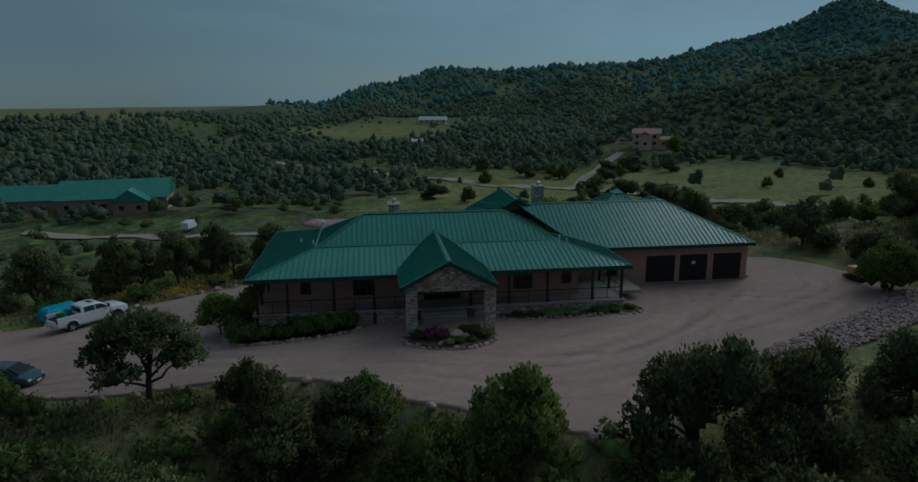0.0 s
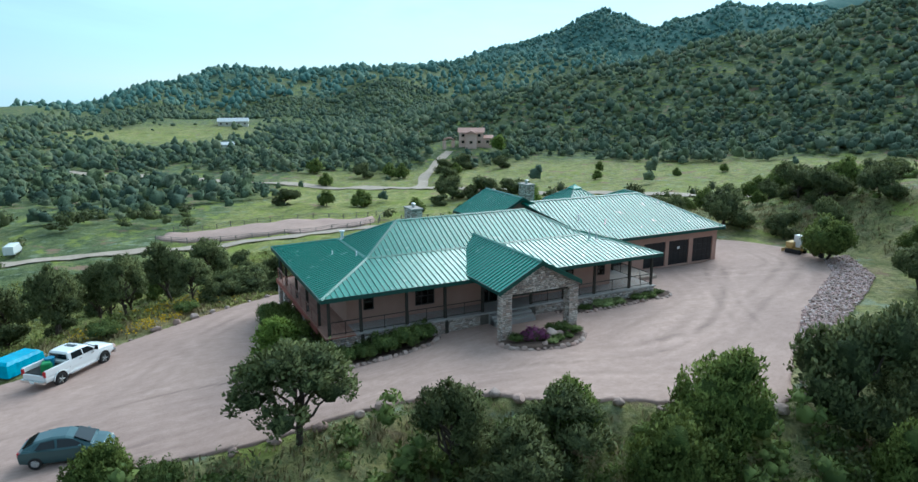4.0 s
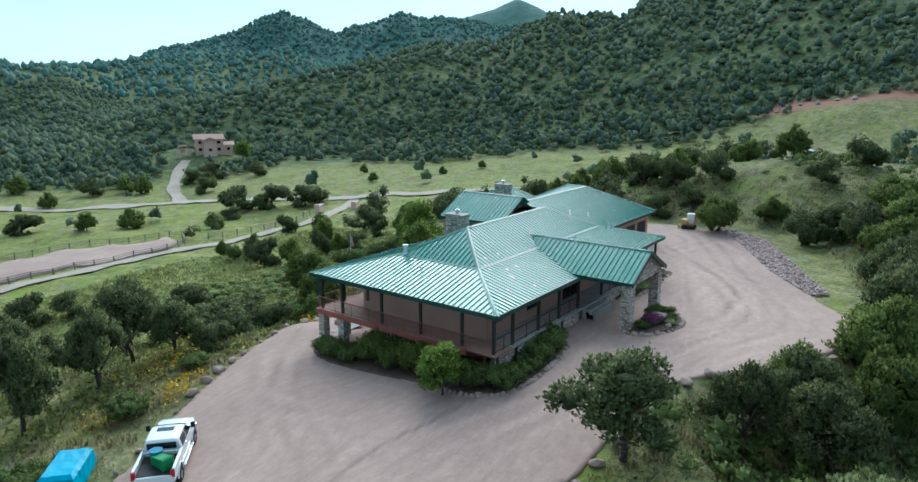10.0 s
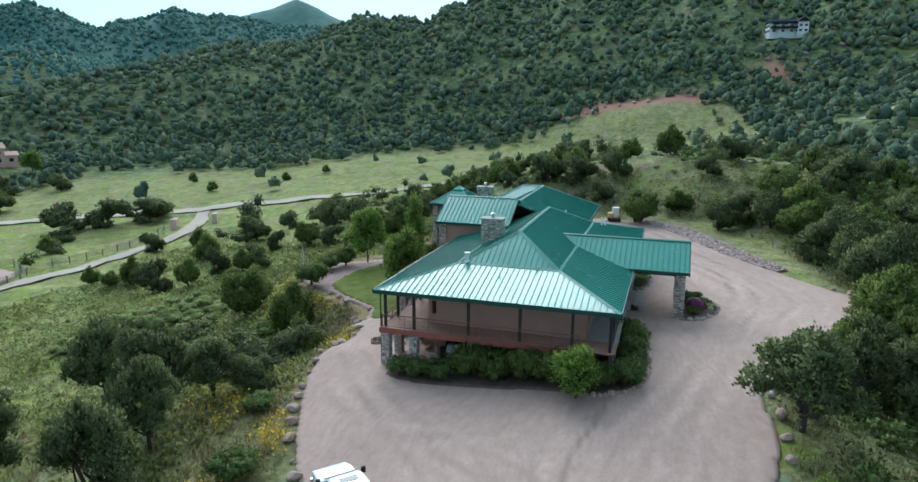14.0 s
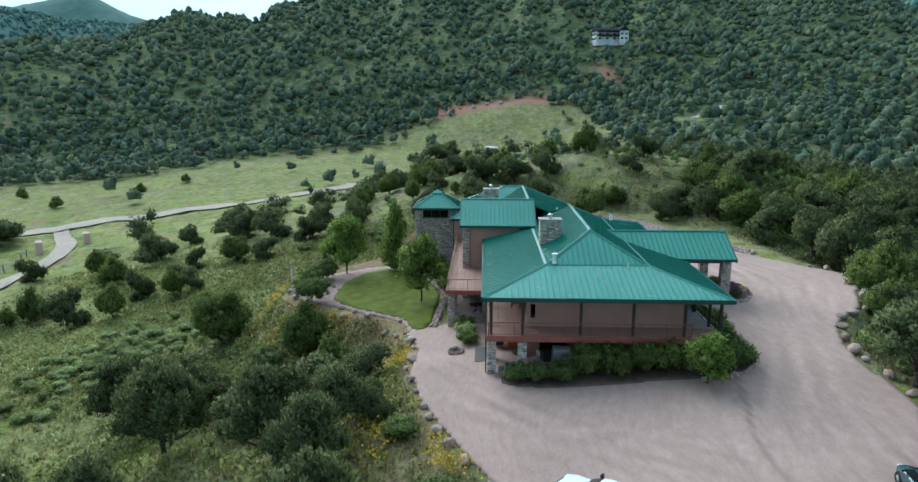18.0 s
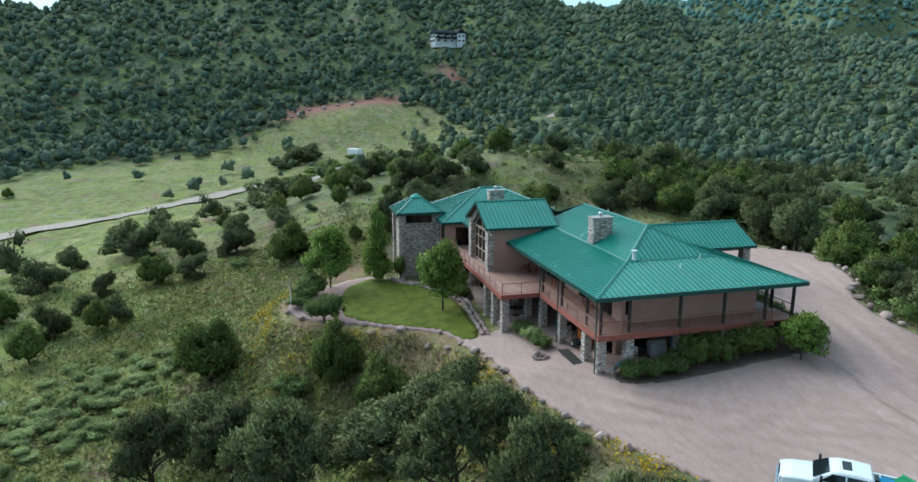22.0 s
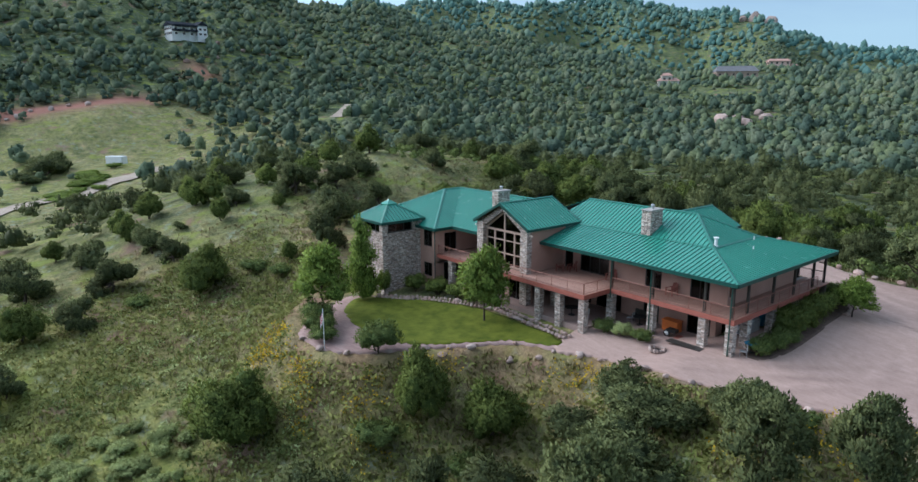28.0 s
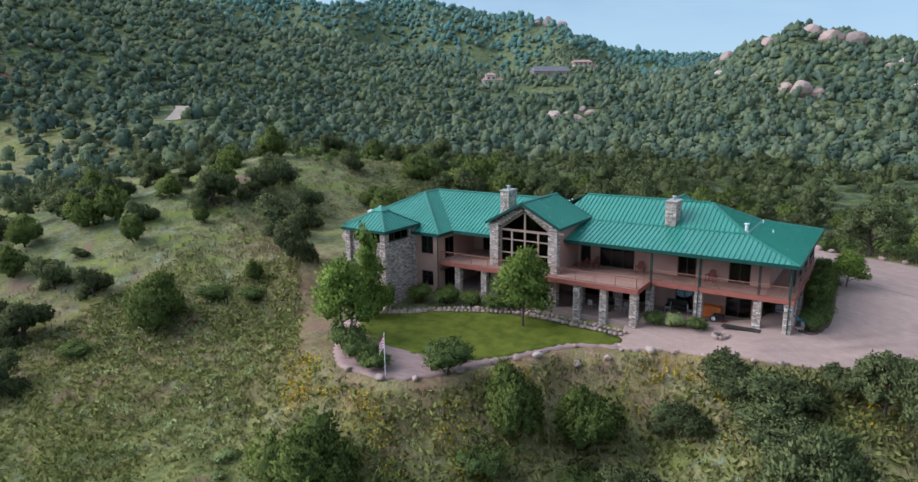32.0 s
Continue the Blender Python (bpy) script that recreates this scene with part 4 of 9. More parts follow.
def roof_group(name, faces, singly, label=""):
    """A roof part with its slopes; seams are single pieces, or one joined piece where they are far."""
    root = part(name, bmesh.new(), m_roof, house, label)
    joined = bmesh.new()
    for f, one in zip(faces, singly if isinstance(singly, (list, tuple)) else [singly] * len(faces)):
        roof_face(root, f, one, joined)
    if joined.verts:
        tagged(part("seams", joined, m_seam_shade, root), kind="stuff")
    else:
        joined.free()
    return root


def caps(parent, lines, w=0.16):
    """Folded caps on hips, ridges and changes of pitch."""
    for a, b_ in lines:
        bm = bmesh.new()
        a, b_ = Vector(a), Vector(b_)
        d = (b_ - a).normalized()
        side = d.cross(Vector((0, 0, 1))).normalized() * w
        up = Vector((0, 0, 0.075))
        drop = Vector((0, 0, 0.0))
        ring = [[bm.verts.new(q) for q in (e - side + drop, e + up, e + side + drop, e - up)] for e in (a, b_)]
        for i in range(4):
            bm.faces.new((ring[0][i], ring[0][(i + 1) % 4], ring[1][(i + 1) % 4], ring[1][i]))
        bm.faces.new(ring[0][::-1])
        bm.faces.new(ring[1])
        bmesh.ops.recalc_face_normals(bm, faces=bm.faces[:])
        part("ridge_cap", bm, m_seam_shade, parent)


def fascia(parent, lines, z0, z1, t=0.05):
    for (x0, y0), (x1, y1) in lines:
        bm = bmesh.new()
        if x0 == x1:
            box(bm, x0 - t, y0, z0, x0 + t, y1, z1)
        else:
            box(bm, x0, y0 - t, z0, x1, y0 + t, z1)
        part("fascia", bm, m_trim, parent)


X1, Y1, YR = 28.9, 16.8, 8.4
main_roof = roof_group("main_roof", [
    [(0, 0, E0), (X1, 0, E0), (X1 - 4.7, 4.7, BRK), (4.7, 4.7, BRK)],
    [(4.7, 4.7, BRK), (X1 - 4.7, 4.7, BRK), (20.45, YR, TOP), (8.45, YR, TOP)],
    [(0, Y1, E0), (0, 0, E0), (4.7, 4.7, BRK), (4.7, 12.1, BRK)],
    [(4.7, 12.1, BRK), (4.7, 4.7, BRK), (8.45, YR, TOP)],
    [(19.4, Y1, E0), (0, Y1, E0), (4.7, 12.1, BRK), (22, 12.1, BRK)],
    [(22, 12.1, BRK), (4.7, 12.1, BRK), (8.45, YR, TOP), (20.45, YR, TOP)],
    [(X1, 0, E0), (X1, 7.5, E0), (X1 - 4.7, 7.5, BRK), (X1 - 4.7, 4.7, BRK)],
    [(X1 - 4.7, 4.7, BRK), (X1 - 4.7, 12.1, BRK), (20.45, YR, TOP)],
], [True, False, True, True, True, False, False, False])
caps(main_roof, [((0, 0, E0), (4.7, 4.7, BRK)), ((4.7, 4.7, BRK), (8.45, YR, TOP)), ((8.45, YR, TOP), (20.45, YR, TOP)), ((0, Y1, E0), (4.7, 12.1, BRK)), ((4.7, 12.1, BRK), (8.45, YR, TOP)),
                 ((X1, 0, E0), (X1 - 4.7, 4.7, BRK)), ((X1 - 4.7, 4.7, BRK), (20.45, YR, TOP)), ((4.7, 4.7, BRK), (X1 - 4.7, 4.7, BRK)), ((4.7, 4.7, BRK), (4.7, 12.1, BRK)), ((4.7, 12.1, BRK), (21.5, 12.1, BRK))])
fascia(main_roof, [((0, 0), (X1, 0)), ((0, 0.05), (0, Y1 - 0.05)), ((0, Y1), (19.4, Y1)), ((X1, 0.05), (X1, 6.3))], E0 - 0.26, E0 + 0.03)

PZ, PE, PX = 7.47, 5.73, 14.25           # carriage porch: ridge, eave, centre line
porte_roof = roof_group("carriage_porch_roof", [
    [(10.9, 0.75, PE), (10.9, -4.05, PE), (PX, -4.05, PZ), (PX, 6.07, PZ), (12.87, 4.7, BRK)],
    [(17.6, -4.05, PE), (17.6, 0.75, PE), (15.63, 4.7, BRK), (PX, 6.07, PZ), (PX, -4.05, PZ)],
], True)
caps(porte_roof, [((PX, -4.05, PZ), (PX, 6.07, PZ))])
bm = bmesh.new()
for s in (-1, 1):
    a, c = Vector((PX, -4.08, PZ + 0.02)), Vector((PX + s * 3.35, -4.08, PE + 0.02))
    vs = [bm.verts.new(q + Vector((0, dy, dz))) for dy in (-0.05, 0.05) for q, dz in ((a, 0), (c, 0), (c, -0.3), (a, -0.3))]
    for f in ((0, 1, 2, 3), (7, 6, 5, 4), (0, 4, 5, 1), (1, 5, 6, 2), (2, 6, 7, 3), (3, 7, 4, 0)):
        bm.faces.new([vs[i] for i in f])
bmesh.ops.recalc_face_normals(bm, faces=bm.faces[:])
part("bargeboard", bm, m_trim, porte_roof)
fascia(porte_roof, [((10.9, -4.0), (10.9, 0.7)), ((17.6, -4.0), (17.6, 0.7))], PE - 0.2, PE + 0.02, 0.04)

GE, GR = 5.5, 8.5                        # garage block and link wing
garage_roof = roof_group("garage_roof", [
    [(27, 6.0, GE), (42.7, 6.0, GE), (36.55, 12.1, GR), (22.4, 12.1, GR)],
    [(42.7, 6.0, GE), (42.7, 20.5, GE), (36.55, 14.4, GR), (36.55, 12.1, GR)],
    [(42.7, 20.5, GE), (30.45, 20.5, GE), (36.55, 14.4, GR)],
    [(30.45, 20.5, GE), (30.45, 18.2, GE), (36.55, 12.1, GR), (36.55, 14.4, GR)],
    [(30.45, 18.2, GE), (25, 18.2, GE), (22.4, 12.1, GR), (36.55, 12.1, GR)],
], False)
caps(garage_roof, [((42.7, 6, GE), (36.55, 12.1, GR)), ((36.55, 12.1, GR), (36.55, 14.4, GR)), ((22.6, 12.1, GR), (36.55, 12.1, GR)), ((42.7, 20.5, GE), (36.55, 14.4, GR)), ((30.45, 20.5, GE), (36.55, 14.4, GR))])
fascia(garage_roof, [((28.9, 6), (42.7, 6)), ((42.7, 6), (42.7, 20.5)), ((30.45, 20.5), (42.7, 20.5)), ((30.45, 18.2), (30.45, 20.5)), ((25.9, 18.2), (30.45, 18.2))], GE - 0.26, GE + 0.03)

KE, KR, KX = 6.95, 8.98, 22.4            # great room gable
great_roof = roof_group("great_room_roof", [
    [(18.6, 18.95, KE), (18.6, 11.83, KE), (KX, 11.83, KR), (KX, 18.95, KR)],
    [(26.2, 11.83, KE), (26.2, 18.95, KE), (KX, 18.95, KR), (KX, 11.83, KR)],
], False)
caps(great_roof, [((KX, 11.83, KR), (KX, 18.95, KR))])
for y_, s_ in ((18.98, 1), (11.80, -1)):
    bm = bmesh.new()
    for s in (-1, 1):
        a, c = Vector((KX, y_, KR + 0.02)), Vector((KX + s * 3.8, y_, KE + 0.02))
        vs = [bm.verts.new(q + Vector((0, dy, dz))) for dy in (-0.05, 0.05) for q, dz in ((a, 0), (c, 0), (c, -0.26), (a, -0.26))]
        for f in ((0, 1, 2, 3), (7, 6, 5, 4), (0, 4, 5, 1), (1, 5, 6, 2), (2, 6, 7, 3), (3, 7, 4, 0)):
            bm.faces.new([vs[i] for i in f])
    bmesh.ops.recalc_face_normals(bm, faces=bm.faces[:])
    part("bargeboard", bm, m_trim, great_roof)
fascia(great_roof, [((18.6, 12.4), (18.6, 18.9)), ((26.2, 15.5), (26.2, 18.9))], KE - 0.2, KE + 0.02, 0.04)
bm = bmesh.new()
bm.faces.new([bm.verts.new(q) for q in ((KX - 1.9, 12.1, KR - 1.05), (KX + 1.9, 12.1, KR - 1.05), (KX, 12.1, KR - 0.12))])
r_ = bmesh.ops.extrude_face_region(bm, geom=bm.faces[:])
bmesh.ops.translate(bm, vec=(0, 0.1, 0), verts=[g for g in r_["geom"] if isinstance(g, bmesh.types.BMVert)])
part("gable_vent", bm, m_soffit, great_roof, "dark boarded little gable")

TX, TY, TE, TT = 36.0, 22.35, 6.24, 7.95  # turret
turret_roof = roof_group("turret_roof", [[(TX + a * 2.72, TY + b_ * 2.72, TE), (TX + c * 2.72, TY + d * 2.72, TE), (TX, TY, TT)] for a, b_, c, d in ((-1, -1, 1, -1), (1, -1, 1, 1), (1, 1, -1, 1), (-1, 1, -1, -1))], False)
caps(turret_roof, [((TX + a * 2.72, TY + b_ * 2.72, TE), (TX, TY, TT)) for a in (-1, 1) for b_ in (-1, 1)])
fascia(turret_roof, [((TX - 2.72, TY - 2.72), (TX + 2.72, TY - 2.72)), ((TX - 2.72, TY + 2.72), (TX + 2.72, TY + 2.72)), ((TX - 2.72, TY - 2.7), (TX - 2.72, TY + 2.7)), ((TX + 2.72, TY - 2.7), (TX + 2.72, TY + 2.7))], TE - 0.22, TE + 0.03)
bm = bmesh.new()
ring0 = [bm.verts.new((TX + a * 0.62, TY + b_ * 0.62, TT - 0.36)) for a, b_ in ((-1, -1), (1, -1), (1, 1), (-1, 1))]
ring1 = [bm.verts.new((TX + a * 0.62, TY + b_ * 0.62, TT - 0.22)) for a, b_ in ((-1, -1), (1, -1), (1, 1), (-1, 1))]
ring2 = [bm.verts.new((TX + a * 0.2, TY + b_ * 0.2, TT + 0.06)) for a, b_ in ((-1, -1), (1, -1), (1, 1), (-1, 1))]
tip = bm.verts.new((TX, TY, TT + 0.24))
for i in range(4):
    j = (i + 1) % 4
    bm.faces.new((ring0[i], ring0[j], ring1[j], ring1[i]))
    bm.faces.new((ring1[i], ring1[j], ring2[j], ring2[i]))
    bm.faces.new((ring2[i], ring2[j], tip))
part("roof_cap", bm, m_roof, turret_roof, "small stepped green cap")


# ---- walls with real openings ----
def wall(name, axis, at, a0, a1, z0, z1, openings=(), t=0.25, mat=None, label=""):
    """A wall along x (axis 'x', standing at y = at) or along y, with its openings cut through. Thickness goes to the inner side given by t's sign."""
    bm = bmesh.new()
    us = sorted({a0, a1, *[o[0] for o in openings], *[o[1] for o in openings]})
    zs = sorted({z0, z1, *[o[2] for o in openings], *[o[3] for o in openings]})
    open_ = [[any(o[0] <= (us[i] + us[i + 1]) / 2 <= o[1] and o[2] <= (zs[k] + zs[k + 1]) / 2 <= o[3] for o in openings) for k in range(len(zs) - 1)] for i in range(len(us) - 1)]
    lo, hi = min(at, at + t), max(at, at + t)

    def P(u, w, z):
        return (u, w, z) if axis == "x" else (w, u, z)
    cache = {}

    def V(i, w, k):
        key = (i, w, k)
        if key not in cache:
            cache[key] = bm.verts.new(P(us[i], (lo, hi)[w], zs[k]))
        return cache[key]
    nu, nz = len(us) - 1, len(zs) - 1

    def solid(i, k):
        return 0 <= i < nu and 0 <= k < nz and not open_[i][k]
    for i in range(nu):
        for k in range(nz):
            if not solid(i, k):
                continue
            for w in (0, 1):
                bm.faces.new((V(i, w, k), V(i + 1, w, k), V(i + 1, w, k + 1), V(i, w, k + 1)))
            if not solid(i - 1, k):
                bm.faces.new((V(i, 0, k), V(i, 1, k), V(i, 1, k + 1), V(i, 0, k + 1)))
            if not solid(i + 1, k):
                bm.faces.new((V(i + 1, 0, k), V(i + 1, 1, k), V(i + 1, 1, k + 1), V(i + 1, 0, k + 1)))
            if not solid(i, k - 1):
                bm.faces.new((V(i, 0, k), V(i + 1, 0, k), V(i + 1, 1, k), V(i, 1, k)))
            if not solid(i, k + 1):
                bm.faces.new((V(i, 0, k + 1), V(i + 1, 0, k + 1), V(i + 1, 1, k + 1), V(i, 1, k + 1)))
    bmesh.ops.recalc_face_normals(bm, faces=bm.faces[:])
    return part(name, bm, mat or m_stucco, house, label)


def glazing(axis, at, t, a0, a1, z0, z1, cols=1, rows=1, frame_mat=None, name="window", fw=0.07, label=""):
    """A framed window or glazed door set into an opening, with a pane to each light."""
    frame_mat = frame_mat or m_darkframe
    mid = at + 0.35 * t
    def B(bm, u0, u1, q0, q1, d):
        if axis == "x":
            box(bm, u0, mid - d, q0, u1, mid + d, q1)
        else:
            box(bm, mid - d, u0, q0, mid + d, u1, q1)
    bm = bmesh.new()
    B(bm, a0, a0 + fw, z0, z1, 0.05)
    B(bm, a1 - fw, a1, z0, z1, 0.05)
    B(bm, a0 + fw, a1 - fw, z0, z0 + fw, 0.05)
    B(bm, a0 + fw, a1 - fw, z1 - fw, z1, 0.05)
    win = part(name, bm, frame_mat, house, label)
    for c in range(1, cols):
        u = a0 + (a1 - a0) * c / cols
        bm = bmesh.new()
        B(bm, u - fw / 2, u + fw / 2, z0 + fw, z1 - fw, 0.04)
        part("mullion", bm, frame_mat, win)
    for r in range(1, rows):
        q = z0 + (z1 - z0) * r / rows
        for c in range(cols):
            bm = bmesh.new()
            B(bm, a0 + (a1 - a0) * c / cols + fw / 2, a0 + (a1 - a0) * (c + 1) / cols - fw / 2, q - fw / 2, q + fw / 2, 0.035)
            part("glazing_bar", bm, frame_mat, win)
    for c in range(cols):
        for r in range(rows):
            bm = bmesh.new()
            B(bm, a0 + (a1 - a0) * c / cols + fw / 2, a0 + (a1 - a0) * (c + 1) / cols - fw / 2, z0 + (z1 - z0) * r / rows + fw / 2, z0 + (z1 - z0) * (r + 1) / rows - fw / 2, 0.008)
            g = part("pane", bm, m_glass, win)
            g.visible_shadow = False
    return win


TW = 5.42
front_open = [(3.6, 4.4, 3.6, 4.72), (7.55, 9.1, 3.35, 4.7), (13.0, 15.9, FLOOR, 4.95), (20.1, 21.65, 3.35, 4.7), (24.0, 24.85, 3.6, 4.65)]
wall("wall_front", "x", 2.4, 2.4, 25.4, 1.2, TW, front_open)
for a0, a1, z0, z1 in front_open:
    if z0 == FLOOR:
        glazing("x", 2.4, 0.25, a0, a1, z0, z1, 4, 2, m_post, "entrance_door", 0.1, "dark glazed double entrance doors")
    else:
        glazing("x", 2.4, 0.25, a0, a1, z0, z1, 1 if a1 - a0 < 1 else 3, 2)
wall("wall_west", "y", 2.4, 2.65, 13.6, 2.2, TW, [(13.0, 13.35, 3.4, 4.4)])
rear_open = [(3.9, 5.6, FLOOR, 4.85), (8.25, 9.85, FLOOR, 4.85), (13.7, 17.0, FLOOR, 4.95), (17.9, 18.9, FLOOR, 4.85), (26.2, 29.8, FLOOR, 4.9)]
wall("wall_rear", "x", 13.6, 2.65, 30.9, FLOOR - 0.02, TW, rear_open, -0.25)
for a0, a1, z0, z1 in rear_open:
    glazing("x", 13.6, -0.25, a0, a1, z0, z1, 3 if a1 - a0 > 3 else 2 if a1 - a0 > 1.2 else 1, 1, m_darkframe, "glass_door", 0.08)
low_open = [(3.65, 5.7, -0.2, 1.95), (8.35, 9.9, -0.2, 1.95), (12.2, 15.0, -0.2, 2.0), (15.6, 18.6, -0.2, 2.0), (26.0, 28.2, -0.2, 1.9), (28.8, 30.4, -0.2, 1.9)]
wall("wall_rear_lower", "x", 13.55, 3.2, 30.9, -1.4, FLOOR - 0.4, low_open, -0.25)
for a0, a1, z0, z1 in low_open:
    glazing("x", 13.55, -0.25, a0, a1, z0, z1, 2, 1, m_darkframe, "glass_door", 0.08)
wall("wall_west_lower", "y", 3.2, 1.5, 13.3, -0.6, FLOOR - 0.4, [(10.6, 12.6, -0.1, 1.95)], 0.25)
glazing("y", 3.2, 0.25, 10.6, 12.6, -0.1, 1.95, 2, 1, m_darkframe, "glass_door", 0.08)
wall("wall_east_porch", "y", 25.4, 2.65, 6.55, 1.6, TW, [(3.4, 5.2, FLOOR, 4.9)], -0.25)
glazing("y", 25.4, -0.25, 3.4, 5.2, FLOOR, 4.9, 2, 1, m_darkframe, "glass_door", 0.08)
garage_open = [(33.0, 35.7, 2.02, 4.45), (36.15, 38.75, 2.02, 4.45), (39.3, 41.95, 2.02, 4.45), (29.4, 30.4, 2.7, 4.8)]
wall("wall_garage", "x", 6.8, 25.4, 42.5, 1.2, GE - 0.1, garage_open)
wall("wall_garage_east", "y", 42.5, 7.05, 19.85, 0.2, GE - 0.1, [], -0.25)
bay_open = [(31.45, 32.9, 3.4, 5.2), (31.5, 32.9, 0.2, 1.65)]
wall("wall_bay_north", "x", 20.1, 30.9, 42.5, -1.6, GE - 0.1, bay_open, -0.25)
for a0, a1, z0, z1 in bay_open:
    glazing("x", 20.1, -0.25, a0, a1, z0, z1, 2, 1)
bay_west = [(17.3, 18.9, FLOOR, 4.85), (17.0, 19.0, -0.6, 1.8)]
wall("wall_bay_west", "y", 30.9, 13.6, 19.85, -1.6, GE - 0.1, bay_west, 0.25)
for a0, a1, z0, z1 in bay_west:
    glazing("y", 30.9, 0.25, a0, a1, z0, z1, 2 if z0 > 0 else 3, 1, m_darkframe, "glass_door", 0.08)

# great room
wall("wall_great_west", "y", 19.2, 13.35, 18.3, FLOOR, KE + 0.25, [], 0.25)
wall("wall_great_east", "y", 25.6, 13.35, 18.3, FLOOR, KE + 0.25, [], -0.25)
wall("wall_great_lower", "x", 17.9, 19.2, 25.6, -1.4, FLOOR - 0.4, [(20.2, 22.1, -0.5, 1.9), (22.7, 24.6, -0.5, 1.9)], -0.25)
for a0, a1 in ((20.2, 22.1), (22.7, 24.6)):
    glazing("x", 17.9, -0.25, a0, a1, -0.5, 1.9, 2, 1)
glass_win = part("gable_window", bm_box(KX - 2.55, 18.16, FLOOR + 0.05, KX + 2.55, 18.24, FLOOR + 0.25), m_frame, house, "tall gabled window wall with tan frames")
WZ = 6.25
for x_ in (-2.5, -1.35, 0, 1.35, 2.5):
    top_ = WZ if abs(x_) > 0.1 else 8.05
    part("mullion", bm_box(KX + x_ - 0.08, 18.1, FLOOR + 0.25, KX + x_ + 0.08, 18.3, top_), m_frame, glass_win)
for z_, d_ in ((WZ, 0.10), (5.35, 0.05), (4.1, 0.06)):
    for xa, xb in zip((-2.42, -1.27, 0.08, 1.43), (-1.43, -0.08, 1.27, 2.42)):
        part("transom", bm_box(KX + xa, 18.12, z_ - d_, KX + xb, 18.28, z_ + d_), m_frame, glass_win)
bm = bmesh.new()
for s in (-1, 1):
    q = [(KX + s * 2.58, WZ), (KX, 8.0), (KX, 8.2), (KX + s * 2.58, WZ + 0.2)]
    vs = [bm.verts.new((x_, y_, z_)) for y_ in (18.1, 18.3) for x_, z_ in q]
    for f in ((0, 1, 2, 3), (7, 6, 5, 4), (0, 4, 5, 1), (1, 5, 6, 2), (2, 6, 7, 3), (3, 7, 4, 0)):
        bm.faces.new([vs[i] for i in f])
bmesh.ops.recalc_face_normals(bm, faces=bm.faces[:])
part("raked_frame", bm, m_frame, glass_win)
for xa, xb in ((-2.42, -1.43), (-1.27, -0.08), (0.08, 1.27), (1.43, 2.42)):
    for za, zb in ((FLOOR + 0.25, 4.04), (4.16, 5.3), (5.4, 6.15)):
        g = part("pane", bm_box(KX + xa, 18.19, za, KX + xb, 18.21, zb), m_glass, glass_win)
        g.visible_shadow = False
for s in (-1, 1):
    bm = bmesh.new()
    vs = [bm.verts.new((x_, y_, z_)) for y_ in (18.19, 18.21) for x_, z_ in ((KX + s * 2.4, WZ + 0.1), (KX + s * 0.08, WZ + 0.1), (KX + s * 0.08, 7.95))]
    for f in ((0, 1, 2), (5, 4, 3), (0, 3, 4, 1), (1, 4, 5, 2), (2, 5, 3, 0)):
        bm.faces.new([vs[i] for i in f])
    bmesh.ops.recalc_face_normals(bm, faces=bm.faces[:])
    g = part("pane", bm, m_glass, glass_win)
    g.visible_shadow = False


def single_pieces(bm, name, mat, parent):
    """Each piece of eight corners in the bmesh becomes an object of its own under the parent."""
    bm.verts.index_update()
    groups = {}
    for f in bm.faces:
        groups.setdefault(f.verts[0].index // 8, []).append([v.index for v in f.verts])
    bm.verts.ensure_lookup_table()
    for g_, faces in groups.items():
        me = bpy.data.meshes.new(name)
        me.from_pydata([bm.verts[8 * g_ + i].co[:] for i in range(8)], [], [[i - 8 * g_ for i in f] for f in faces])
        me.materials.append(mat)
        ob = new(name, me)
        ob.parent = parent
    bm.free()


# ---- stonework ----
def stone_rows(bm, u0, u1, z0, z1, place, rng, proud=0.05, top=None):
    """Rows of ledge stones of uneven length and height on a face; place(u, z, d) gives the point, d metres out from it."""
    z = z0
    while z < z1 - 0.04:
        h = min(rng.uniform(0.08, 0.18), z1 - z)
        u = u0
        while u < u1 - 0.03:
            w = min(rng.uniform(0.14, 0.40), u1 - u)
            if u1 - u - w < 0.12:
                w = u1 - u
            if top is None or z + h * 0.6 < top(u + w / 2):
                d = rng.uniform(0.3, 1.0) * proud
                j = 0.012
                q = [(u + j, z + j), (u + w - j, z + j), (u + w - j, z + h - j), (u + j, z + h - j)]
                c_ = 0.02
                f0 = [bm.verts.new(place(a, c, 0)) for a, c in q]
                q2 = [(u + j + c_, z + j + c_), (u + w - j - c_, z + j + c_), (u + w - j - c_, z + h - j - c_), (u + j + c_, z + h - j - c_)]
                f1 = [bm.verts.new(place(a + rng.uniform(-1, 1) * 0.01, c + rng.uniform(-1, 1) * 0.01, d)) for a, c in q2]
                bm.faces.new(f1)
                for i in range(4):
                    k = (i + 1) % 4
                    bm.faces.new((f0[i], f0[k], f1[k], f1[i]))
            u += w
        z += h


SPLIT_PIERS = (40, 41)


